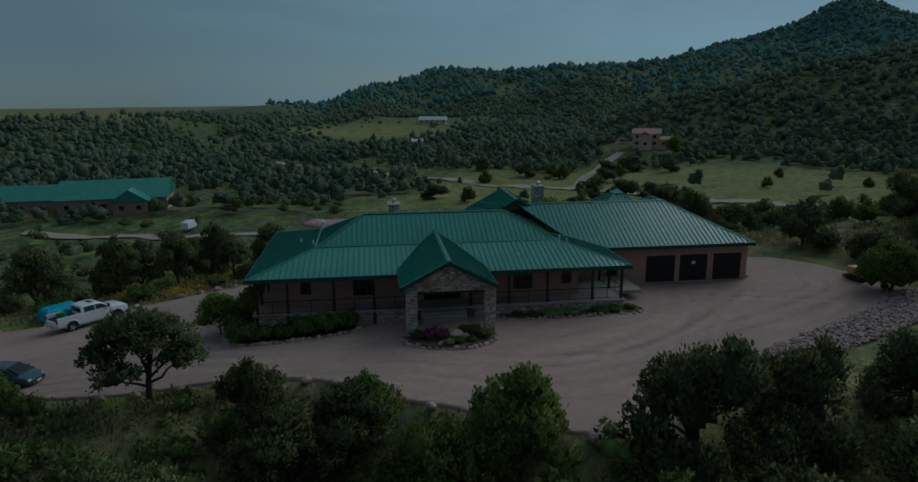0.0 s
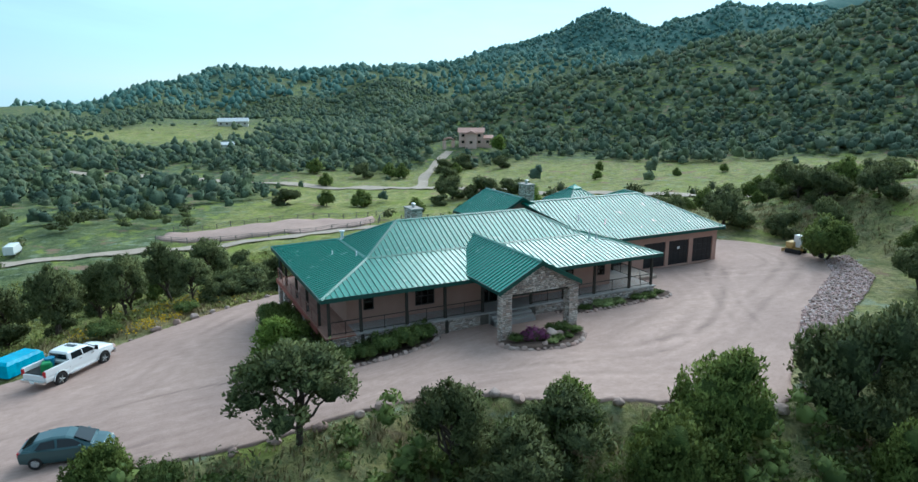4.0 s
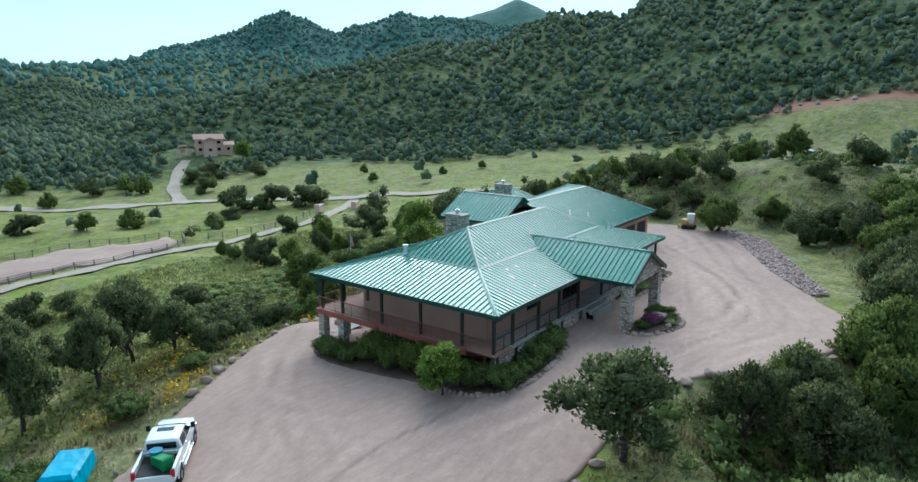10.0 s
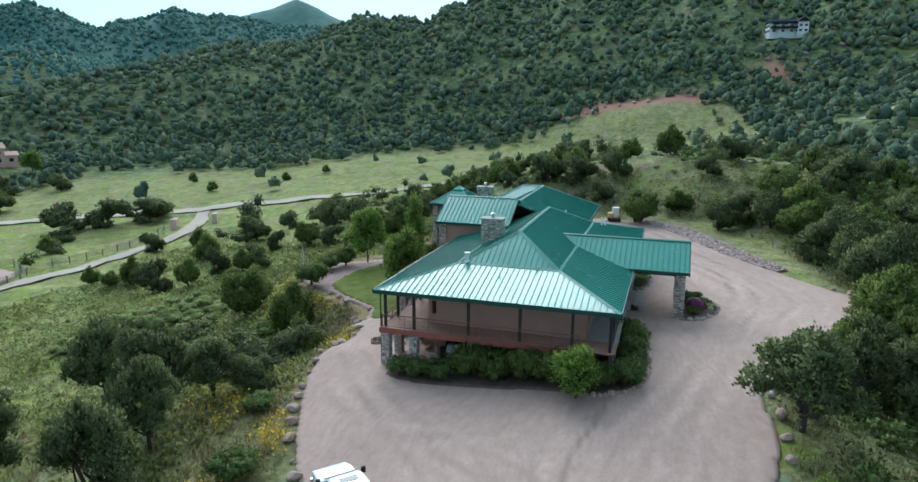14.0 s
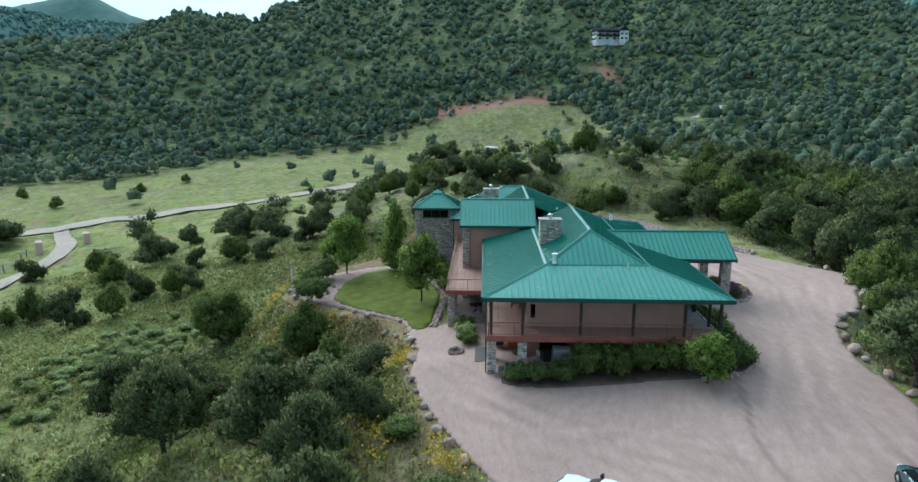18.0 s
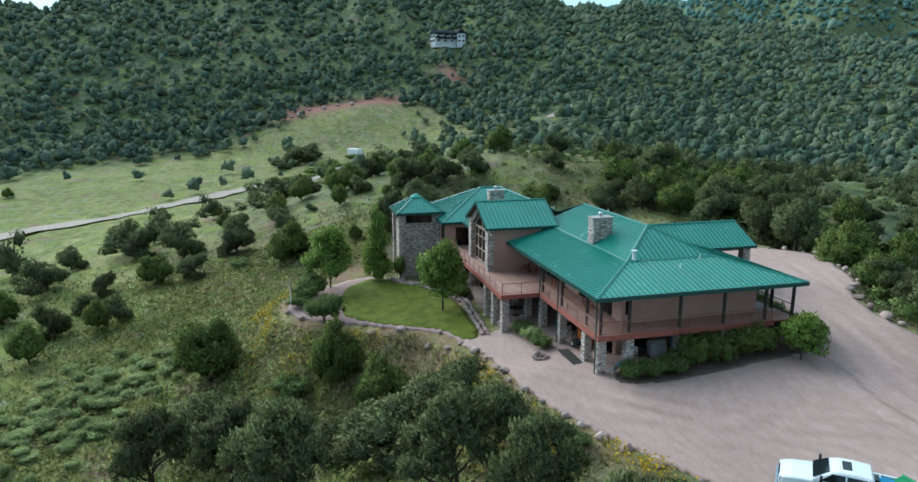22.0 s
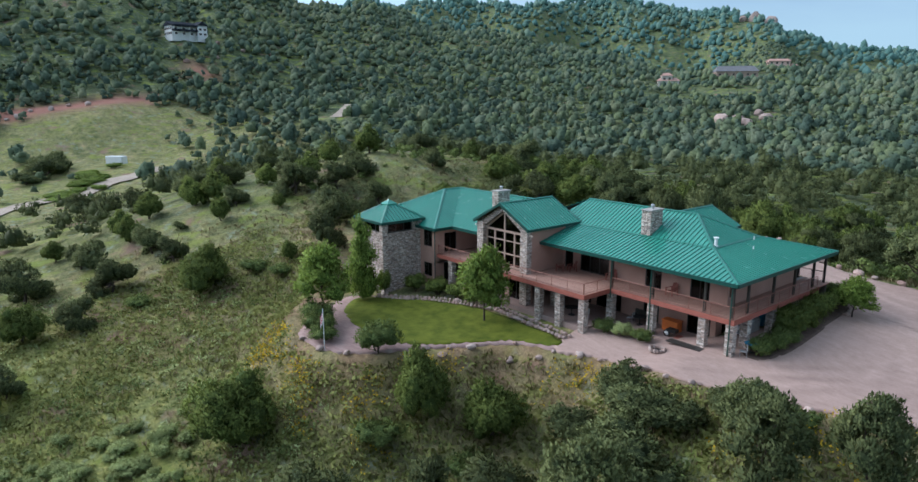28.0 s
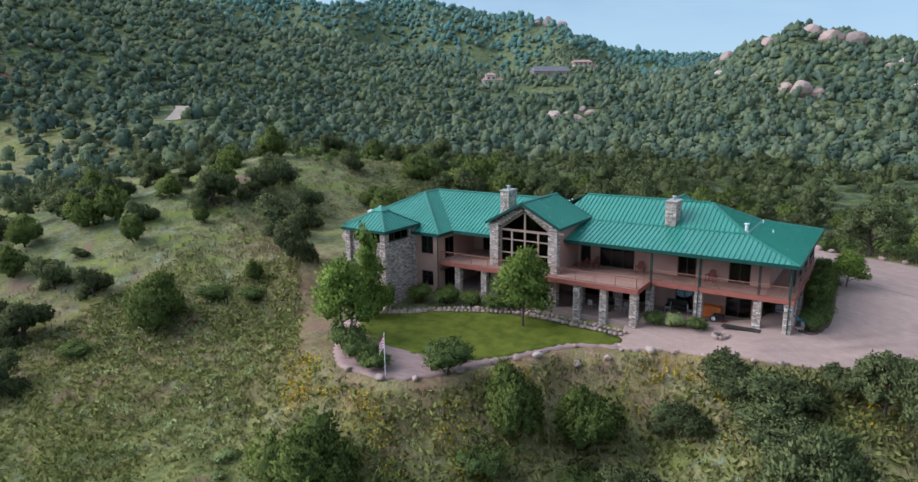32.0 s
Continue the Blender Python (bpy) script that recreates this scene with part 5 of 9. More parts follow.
def stone_pier(parent, name, x0, y0, x1, y1, z0, z1, seed, cap=0.0, label=""):
    """A square stone pier: a mortar core with stones laid round it."""
    rng = random.Random(seed)
    core = part(name, bm_box(x0 + 0.03, y0 + 0.03, z0, x1 - 0.03, y1 - 0.03, z1), m_mortar, parent, label)
    bm = bmesh.new()
    stone_rows(bm, x0, x1, z0, z1, lambda u, z, d: (u, y0 + 0.03 - d, z), rng)
    stone_rows(bm, x0, x1, z0, z1, lambda u, z, d: (u, y1 - 0.03 + d, z), rng)
    stone_rows(bm, y0, y1, z0, z1, lambda u, z, d: (x0 + 0.03 - d, u, z), rng)
    stone_rows(bm, y0, y1, z0, z1, lambda u, z, d: (x1 - 0.03 + d, u, z), rng)
    bmesh.ops.recalc_face_normals(bm, faces=bm.faces[:])
    if name == "stone_pier" and seed in SPLIT_PIERS:
        single_pieces(bm, "stone", m_stone_piece, core)
    else:
        tagged(part("stonework", bm, m_stone, core), kind="stuff")
    if cap:
        part("cap", bm_box(x0 - 0.07, y0 - 0.07, z1, x1 + 0.07, y1 + 0.07, z1 + cap, r=0.02), m_concrete, core, "flat concrete cap")
    return core


# carriage porch piers and stone gable
for k, (x0, x1) in enumerate(((11.32, 12.07), (16.75, 17.5))):
    stone_pier(house, "stone_pier", x0, -3.85, x1, -3.1, 1.6, 5.45, 40 + k)
bm = bmesh.new()
prof = [(11.3, 5.4), (17.52, 5.4), (17.52, 5.55), (PX, PZ - 0.2), (11.3, 5.55)]
vs = [[bm.verts.new((x_, y_, z_)) for x_, z_ in prof] for y_ in (-3.75, -3.25)]
bm.faces.new(vs[0]), bm.faces.new(vs[1][::-1])
for i in range(5):
    bm.faces.new((vs[0][i], vs[1][i], vs[1][(i + 1) % 5], vs[0][(i + 1) % 5]))
bmesh.ops.recalc_face_normals(bm, faces=bm.faces[:])
gab = part("stone_gable", bm, m_mortar, house, "rough ledge stone gable over the carriage porch")
bm = bmesh.new()
rng = random.Random(7)
stone_rows(bm, 11.3, 17.52, 5.3, 7.35, lambda u, z, d: (u, -3.75 - d, z), rng, 0.06, lambda u: PZ - 0.2 - abs(u - PX) * 0.52)
bmesh.ops.recalc_face_normals(bm, faces=bm.faces[:])
single_pieces(bm, "stone", m_stone_piece, gab)
part("tie_beam", bm_box(12.1, -3.62, 5.1, 16.72, -3.36, 5.36, r=0.02), m_post, house)
for x_ in (11.7, 16.9):
    part("side_beam", bm_box(x_ - 0.12, -3.1, 5.25, x_ + 0.12, 0.4, 5.5), m_post, house)
part("porch_ceiling", bm_box(11.0, -3.2, 5.52, 17.5, 0.3, 5.58), m_soffit, house)

# great room stone surround
for k, (x0, x1) in enumerate(((18.95, 19.85), (24.95, 25.85))):
    stone_pier(house, "stone_pier", x0, 18.1, x1, 18.75, -1.0, KE - 0.05, 50 + k)
bm = bmesh.new()
prof = [(-3.45, KE - 0.1), (-2.6, KE - 0.35), (0, 8.22), (2.6, KE - 0.35), (3.45, KE - 0.1), (0, KR - 0.16)]
for lo_, hi_ in (((-3.45, KE - 0.15), (0, KR - 0.18)), ((3.45, KE - 0.15), (0, KR - 0.18))):
    q = [lo_, hi_, (0, 8.18), (lo_[0] * 0.755, WZ + 0.18)]
    vs = [bm.verts.new((KX + x_, y_, z_)) for y_ in (18.1, 18.55) for x_, z_ in q]
    for f in ((0, 1, 2, 3), (7, 6, 5, 4), (0, 4, 5, 1), (1, 5, 6, 2), (2, 6, 7, 3), (3, 7, 4, 0)):
        bm.faces.new([vs[i] for i in f])
bmesh.ops.recalc_face_normals(bm, faces=bm.faces[:])
gab = part("stone_gable", bm, m_mortar, house, "ledge stone gable surround")
bm = bmesh.new()
rng = random.Random(9)
slope_ = (KR - 0.18 - (KE - 0.15)) / 3.45
low_ = (8.18 - WZ - 0.18) / 2.6
z_ = 6.3
while z_ < KR - 0.25:
    h_ = rng.uniform(0.14, 0.24)
    reach_o = (KR - 0.18 - z_ - h_) / slope_
    reach_i = max(0.0, (8.18 - z_) / low_) if z_ < 8.18 else 0.0
    for s in (-1, 1):
        a0_, a1_ = (reach_i, reach_o)
        if a1_ - a0_ > 0.1:
            lo_, hi_ = sorted((KX + s * a0_, KX + s * a1_))
            stone_rows(bm, lo_, hi_, z_, z_ + h_, lambda u, z, d: (u, 18.55 + d, z), rng, 0.06)
    z_ += h_
bmesh.ops.recalc_face_normals(bm, faces=bm.faces[:])
single_pieces(bm, "stone", m_stone_piece, gab)

# turret: stone below, a band of windows under the eave
def turret_side(axis, at, a0, a1, out, seed, windows):
    rng = random.Random(seed)
    t = -0.3 * out
    w_ = wall("turret_wall", axis, at, a0, a1, -2.0, TE - 0.15, windows, t, m_mortar)
    for o in windows:
        glazing(axis, at, t, *o, 3, 1, m_darkframe, "window", 0.09)
    bm = bmesh.new()
    pl = (lambda u, z, d: (u, at + out * d, z)) if axis == "x" else (lambda u, z, d: (at + out * d, u, z))
    z_low = windows[0][2] if windows else TE - 0.2
    stone_rows(bm, a0, a1, -2.0, z_low, pl, rng, 0.07)
    if windows:
        stone_rows(bm, a0, windows[0][0], z_low, TE - 0.2, pl, rng, 0.07)
        stone_rows(bm, windows[0][1], a1, z_low, TE - 0.2, pl, rng, 0.07)
    bmesh.ops.recalc_face_normals(bm, faces=bm.faces[:])
    tagged(part("stonework", bm, m_stone, w_), kind="stuff")


turret_side("x", TY + 2.15, TX - 2.15, TX + 2.15, 1, 61, [(TX - 1.6, TX + 1.6, 5.0, 6.0)])
turret_side("y", TX - 2.15, TY - 2.15, TY + 2.15, -1, 62, [(TY - 1.4, TY + 1.6, 5.0, 6.0)])
turret_side("y", TX + 2.15, TY - 2.15, TY + 2.15, 1, 63, [(TY - 1.6, TY + 1.6, 5.0, 6.0)])
for k, (a, b_) in enumerate(((-1, 1), (1, 1), (-1, -1))):
    stone_pier(house, "stone_pier", TX + a * 2.2 - 0.3, TY + b_ * 2.2 - 0.3, TX + a * 2.2 + 0.3, TY + b_ * 2.2 + 0.3, -2.0, TE - 0.2, 65 + k)

# chimneys
for x0, y0, x1, y1, z0, z1, seed in ((10.62, 10.38, 11.58, 12.14, 6.0, 8.95, 71), (24.95, 15.2, 25.85, 16.8, 5.0, 9.55, 72)):
    ch = stone_pier(house, "chimney", x0, y0, x1, y1, z0, z1, seed, 0.1, "ledge stone chimney with a steel flue")
    cx_, cy_ = (x0 + x1) / 2, (y0 + y1) / 2
    bm = bmesh.new()
    tube(bm, (cx_, cy_, z1 + 0.1), (cx_, cy_, z1 + 0.38), 0.14, n=12)
    tube(bm, (cx_, cy_, z1 + 0.42), (cx_, cy_, z1 + 0.5), 0.22, 0.1, n=12)
    tube(bm, (cx_, cy_, z1 + 0.36), (cx_, cy_, z1 + 0.43), 0.1, n=8)
    part("flue", bm, m_steel, ch)

# roof vents
def on_main(x_, y_):
    d_ = min(x_, X1 - x_, y_, Y1 - y_)
    return E0 + d_ * (BRK - E0) / 4.7 if d_ < 4.7 else BRK + (d_ - 4.7) * (TOP - BRK) / 3.7


for x_, y_, h_, r_ in ((4.86, 11.5, 0.62, 0.13), (3.2, 8.6, 0.3, 0.05), (4.4, 6.2, 0.34, 0.05), (24.2, 3.9, 0.75, 0.07), (24.7, 3.6, 0.6, 0.07), (26.8, 9.0, 0.5, 0.06), (29.3, 8.2, 0.4, 0.05)):
    z_ = on_main(x_, y_) if x_ < 26 else GE + 0.49 * (y_ - 6)
    bm = bmesh.new()
    tube(bm, (x_, y_, z_ - 0.1), (x_, y_, z_ + h_), r_, n=10)
    if r_ > 0.1:
        tube(bm, (x_, y_, z_ + h_), (x_, y_, z_ + h_ + 0.08), r_ * 1.7, r_ * 1.7, n=12)
    tube(bm, (x_, y_, z_ - 0.05), (x_, y_, z_ + 0.06), r_ * 1.8, r_ * 1.2, n=10)
    part("roof_vent", bm, m_white, house)

# garage doors
for a0, a1, z0, z1 in garage_open[:3]:
    door = part("garage_door", bm_box(a0, 6.9, z0, a1, 6.95, z1), m_garage, house, "dark sectional garage door")
    hh = (z1 - z0) / 4
    for r in range(4):
        for c in range(4):
            w4 = (a1 - a0) / 4
            bm = bmesh.new()
            soft_box(bm, a0 + c * w4 + 0.06, 6.875, z0 + r * hh + 0.05, a0 + (c + 1) * w4 - 0.06, 6.91, z0 + (r + 1) * hh - 0.05, 0.012)
            part("panel", bm, m_garage, door)
part("notice", bm_box(37.3, 6.86, 3.55, 37.62, 6.874, 3.8), m_white, house, "small white notice on the garage door")
part("side_door", bm_box(29.4, 6.9, 2.7, 30.4, 6.95, 4.8), m_garage, house)

# ---- porch and decks ----
def slab(name, x0, y0, x1, y1, z0, z1, mat, label=""):
    return part(name, bm_box(x0, y0, z0, x1, y1, z1), mat, house, label)


slab("porch_floor", 2.4, 0.3, 25.4, 2.4, FLOOR - 0.12, FLOOR, m_concrete, "grey concrete porch floor")
slab("porch_floor", 25.4, 0.3, 28.6, 6.8, FLOOR - 0.12, FLOOR, m_concrete)
slab("interior_floor", 2.65, 2.65, 30.9, 13.35, FLOOR - 0.3, FLOOR - 0.02, m_inside)
slab("interior_floor", 30.9, 7.05, 42.25, 19.85, 1.7, 1.95, m_inside)
slab("interior_floor", 19.45, 13.6, 25.35, 18.3, FLOOR - 0.3, FLOOR - 0.02, m_inside)
rng = random.Random(21)
base = part("porch_base", bm_box(0.45, 0.42, 0.2, 28.5, 0.7, FLOOR - 0.12), m_mortar, house, "low stone base wall under the porch")
bm = bmesh.new()
stone_rows(bm, 0.45, 11.9, 0.6, FLOOR - 0.14, lambda u, z, d: (u, 0.42 - d, z), rng, 0.05)
stone_rows(bm, 16.7, 28.5, 1.6, FLOOR - 0.14, lambda u, z, d: (u, 0.42 - d, z), rng, 0.05)
stone_rows(bm, 0.45, 6.8, 1.6, FLOOR - 0.14, lambda u, z, d: (28.5 + d, u, z), rng, 0.05)
bmesh.ops.recalc_face_normals(bm, faces=bm.faces[:])
tagged(part("stonework", bm, m_stone, base), kind="stuff")
slab("porch_base_end", 28.22, 0.7, 28.5, 6.8, 1.2, FLOOR - 0.12, m_mortar)
for k in range(3):
    slab("entrance_step", 12.6, -0.15 - 0.3 * k, 16.0, 0.42 - 0.3 * k, 1.8, FLOOR - 0.17 * (k + 1), m_concrete)
# decks in boards
def decking(x0, y0, x1, y1, along_x=True):
    root = slab("deck", x0, y0, x1, y1, FLOOR - 0.1, FLOOR - 0.035, m_fascia)
    bm = bmesh.new()
    w = 0.145
    a = y0 if along_x else x0
    end = y1 if along_x else x1
    while a < end - 0.05:
        if along_x:
            box(bm, x0, a + 0.004, FLOOR - 0.035, x1, min(a + w, end) - 0.004, FLOOR)
        else:
            box(bm, a + 0.004, y0, FLOOR - 0.035, min(a + w, end) - 0.004, y1, FLOOR)
        a += w
    single_pieces(bm, "board", m_deck_board, root)


decking(0.3, 0.3, 2.4, 16.4, False)
decking(2.4, 13.6, 11.3, 16.4)
decking(11.3, 13.6, 19.2, 19.8)
decking(19.2, 18.3, 25.6, 19.8)
decking(25.6, 13.6, 30.9, 19.8)
for x0, y0, x1, y1 in ((0.22, 2.5, 0.32, 16.5), (0.32, 16.4, 11.25, 16.5), (11.2, 16.4, 11.3, 19.9), (11.3, 19.8, 30.9, 19.9)):
    slab("rim_joist", x0, y0, x1, y1, FLOOR - 0.36, FLOOR + 0.02, m_fascia, "red painted rim board")
for k in range(12):
    x_ = 3.2 + k * 2.4
    y1_ = 16.35 if x_ < 11.3 else 19.75
    slab("deck_joist", x_ - 0.06, 13.7, x_ + 0.06, y1_, FLOOR - 0.34, FLOOR - 0.1, m_fascia)

# stone pillars under the decks, timber posts above
rear_x = (0.6, 2.8, 7.3, 11.35)
for k, x_ in enumerate(rear_x):
    stone_pier(house, "stone_pillar", x_ - 0.3, 15.8, x_ + 0.3, 16.4, -0.8, FLOOR - 0.36, 80 + k)
for k, y_ in enumerate((14.0, 10.05, 6.45)):
    stone_pier(house, "stone_pillar", 0.3, y_ - 0.3, 0.9, y_ + 0.3, -0.4, FLOOR - 0.36, 90 + k)
for k, x_ in enumerate((11.6, 14.2, 16.6, 25.95, 28.9)):
    stone_pier(house, "stone_pillar", x_ - 0.3, 19.15, x_ + 0.3, 19.75, -1.4, FLOOR - 0.36, 100 + k)
for k, x_ in enumerate((14.0, 17.5)):
    stone_pier(house, "stone_pillar", x_ - 0.28, 16.2, x_ + 0.28, 16.76, -1.0, FLOOR - 0.36, 110 + k)


def post(x_, y_, z0=FLOOR, z1=E0 - 0.2, w=0.09):
    part("porch_post", bm_box(x_ - w, y_ - w, z0, x_ + w, y_ + w, z1, r=0.015), m_post, house)


for x_ in (0.65, 2.85, 6.2, 9.15, 12.2, 16.4, 19.4, 22.4, 26.0, 28.35):
    post(x_, 0.65, FLOOR - 0.05)
    if x_ < 10:
        part("post_foot", bm_box(x_ - 0.11, 0.3, 0.3, x_ + 0.11, 0.5, FLOOR - 0.05), m_post, house)
for y_ in (3.4, 5.7):
    post(28.35, y_)
for y_ in (3.05, 6.5, 10.05, 14.0, 16.15):
    post(0.6, y_)
for x_ in (2.8, 7.3, 11.35):
    post(x_, 16.15)
# beam under the eaves
for a in ((0.5, 0.55, 28.45, 0.75), (0.5, 16.05, 19.1, 16.25)):
    slab("eave_beam", a[0], a[1], a[2], a[3], E0 - 0.42, E0 - 0.14, m_post)
for a in ((0.5, 0.75, 0.7, 16.05), (28.25, 0.75, 28.45, 6.0)):
    slab("eave_beam", a[0], a[1], a[2], a[3], E0 - 0.42, E0 - 0.14, m_post)


def railing(a, c, mat, n=None, lines=7, top=0.95):
    """A rail between two points: top and bottom bars, slim uprights and fine wires."""
    a, c = Vector(a), Vector(c)
    length = (c - a).length
    root = part("railing", bm_tube(a + Vector((0, 0, top)), c + Vector((0, 0, top)), 0.035, n=8), mat, house)
    part("bottom_rail", bm_tube(a + Vector((0, 0, 0.12)), c + Vector((0, 0, 0.12)), 0.025, n=6), mat, root)
    n = n or max(2, round(length / 1.75))
    for i in range(n + 1):
        p = a.lerp(c, i / n)
        part("upright", bm_tube(p, p + Vector((0, 0, top)), 0.025, n=6), mat, root)
    bm = bmesh.new()
    for k in range(1, lines + 1):
        z = 0.12 + (top - 0.12) * k / (lines + 1)
        tube(bm, a + Vector((0, 0, z)), c + Vector((0, 0, z)), 0.006, n=4, caps=False)
    single_pieces(bm, "wire", m_rail, root)


railing((0.38, 2.6, FLOOR), (0.38, 16.3, FLOOR), m_rail)
railing((0.38, 16.34, FLOOR), (11.2, 16.34, FLOOR), m_rail)
railing((11.36, 16.4, FLOOR), (11.36, 19.72, FLOOR), m_rail)
railing((11.4, 19.74, FLOOR), (30.8, 19.74, FLOOR), m_rail)
for x0, x1 in ((0.75, 2.75), (2.95, 6.1), (6.3, 9.05), (9.25, 12.1), (16.5, 19.3), (19.5, 22.3), (22.5, 25.9), (26.1, 28.25)):
    railing((x0, 0.6, FLOOR), (x1, 0.6, FLOOR), m_post)
for y0, y1 in ((0.75, 3.3), (3.5, 5.6)):
    railing((28.35, y0, FLOOR), (28.35, y1, FLOOR), m_post)
# downpipes at the rear
for x_, y_, z0, z1 in ((0.55, 16.5, 0.0, E0 - 0.2), (7.3, 16.5, -0.2, E0 - 0.2), (11.2, 16.5, 2.0, E0 - 0.2), (30.86, 20.2, -1.2, GE - 0.3)):
    part("downpipe", bm_tube((x_, y_, z0), (x_, y_, z1), 0.05, n=8), m_trim, house)
# patio slab under the decks
slab("patio_floor", 11.6, 13.3, 31.2, 19.4, -0.75, -0.22, m_patio, "reddish concrete patio under the deck")
slab("patio_floor_west", 2.9, 13.3, 11.6, 16.3, -0.75, -0.22, m_patio, "reddish concrete patio under the deck")

# ---- vegetation ----
def unit_dirs(rng, n):
    d = rng.normal(size=(n, 3))
    return d / np.linalg.norm(d, axis=1, keepdims=True)


def leaf_quads(centres, axes, sizes, rng, slim=0.5, out=None):
    """A small pointed leaf spray at each centre, its long way along the axis, turned to face outwards."""
    n_ = len(centres)
    a = axes / np.linalg.norm(axes, axis=1, keepdims=True)
    s = np.cross(a, rng.normal(size=(n_, 3)))
    s /= np.linalg.norm(s, axis=1, keepdims=True) + 1e-9
    if out is not None:
        s = np.where((np.einsum("ij,ij->i", np.cross(s, a), out) < 0)[:, None], -s, s)
    L, W = sizes[:, None], sizes[:, None] * slim
    v0 = centres - a * L * 0.5
    v1 = centres + s * W * 0.5 - a * L * 0.05
    v2 = centres + a * L * 0.6
    v3 = centres - s * W * 0.5 + a * L * 0.05
    verts = np.stack([v0, v1, v2, v3], 1).reshape(-1, 3)
    return verts, np.arange(4 * n_).reshape(-1, 4)


ICO_BM = bmesh.new()
bmesh.ops.create_icosphere(ICO_BM, subdivisions=1, radius=1.0)
ICO_BM.verts.index_update()
ICO_V = np.array([v_.co[:] for v_ in ICO_BM.verts])
ICO_F = np.array([[v_.index for v_ in f.verts] + [f.verts[2].index] for f in ICO_BM.faces])
ICO_BM.free()
ICO_BM = bmesh.new()
bmesh.ops.create_icosphere(ICO_BM, subdivisions=2, radius=1.0)
ICO_BM.verts.index_update()
ICO2_V = np.array([v_.co[:] for v_ in ICO_BM.verts])
ICO2_F = np.array([[v_.index for v_ in f.verts] for f in ICO_BM.faces])
ICO_BM.free()


def crown_arrays(rng, lobes, clumps, per, leaf, upward, slim, spread, core=0.72):
    """Leaf sprays in clumps over a set of lobes (centre, radii); returns vertices and quads."""
    vs, fs, ns, n_ = [], [], [], 0
    weight = np.array([r[0] * r[1] + r[1] * r[2] for _, r in lobes])
    share = np.maximum(2, (clumps * weight / weight.sum()).astype(int))
    for (c, r), k in zip(lobes, share):
        c, r = np.array(c), np.array(r)
        d = unit_dirs(rng, k)
        d[:, 2] = np.abs(d[:, 2]) * 1.15 - 0.45 * rng.random(k)
        d /= np.linalg.norm(d, axis=1, keepdims=True)
        fr = 0.66 + 0.44 * np.sqrt(rng.random(k))
        base = c + d * r * fr[:, None]
        centres = np.repeat(base, per, 0) + rng.normal(size=(k * per, 3)) * spread * np.array([1, 1, 1.1])
        axes = np.repeat(d, per, 0) * (1 - upward) + np.array([0, 0, 1.0]) * upward + rng.normal(size=(k * per, 3)) * 0.42
        sizes = leaf * (0.6 + 0.8 * rng.random(k * per))
        out = np.repeat(d, per, 0) + 0.45 * (centres - np.array([0, 0, 0.35])) / 0.45 + rng.normal(size=(k * per, 3)) * 0.32 + np.array([0, 0, 0.2])
        out /= np.linalg.norm(out, axis=1, keepdims=True)
        v, f = leaf_quads(centres, axes, sizes, rng, slim, out)
        vs.append(v), fs.append(f + n_), ns.append(np.repeat(out, 4, 0))
        n_ += len(v)
    return np.vstack(vs), np.vstack(fs), np.vstack(ns)


def core_arrays(rng, lobes, k=0.72):
    vs, fs, n_ = [], [], 0
    for c, r in lobes:
        bumpy = 1 + 0.34 * rng.normal(size=(len(ICO2_V), 1)).clip(-1.2, 1.2)
        vs.append(np.array(c) + ICO2_V * np.array(r) * k * bumpy)
        fs.append(ICO2_F + n_)
        n_ += len(ICO2_V)
    return np.vstack(vs), np.vstack(fs)


def trunk_mesh(parent, limbs, mat=m_bark):
    bm = bmesh.new()
    for pts, r0, r1 in limbs:
        for i, (a, c) in enumerate(zip(pts, pts[1:])):
            k0, k1 = i / (len(pts) - 1), (i + 1) / (len(pts) - 1)
            tube(bm, a, c, r0 + (r1 - r0) * k0, r0 + (r1 - r0) * k1, 7, caps=False)
    return part("trunk", bm, mat, parent, smooth=True)


def bent(rng, a, c, n_=3, wob=0.06):
    a, c = np.array(a, float), np.array(c, float)
    return [tuple(a + (c - a) * i / n_ + (rng.normal(size=3) * wob * np.linalg.norm(c - a) if 0 < i < n_ else 0)) for i in range(n_ + 1)]


SHADED_HEARTS = {q.name: shaded_heart_material(q.name + "_shaded_heart", *tones) for q, tones in ((m_juniper, JUNIPER_TONES), (m_pinyon, PINYON_TONES), (m_shrub, SHRUB_TONES), (m_broad, BROAD_TONES), (m_sage, SAGE_TONES))}


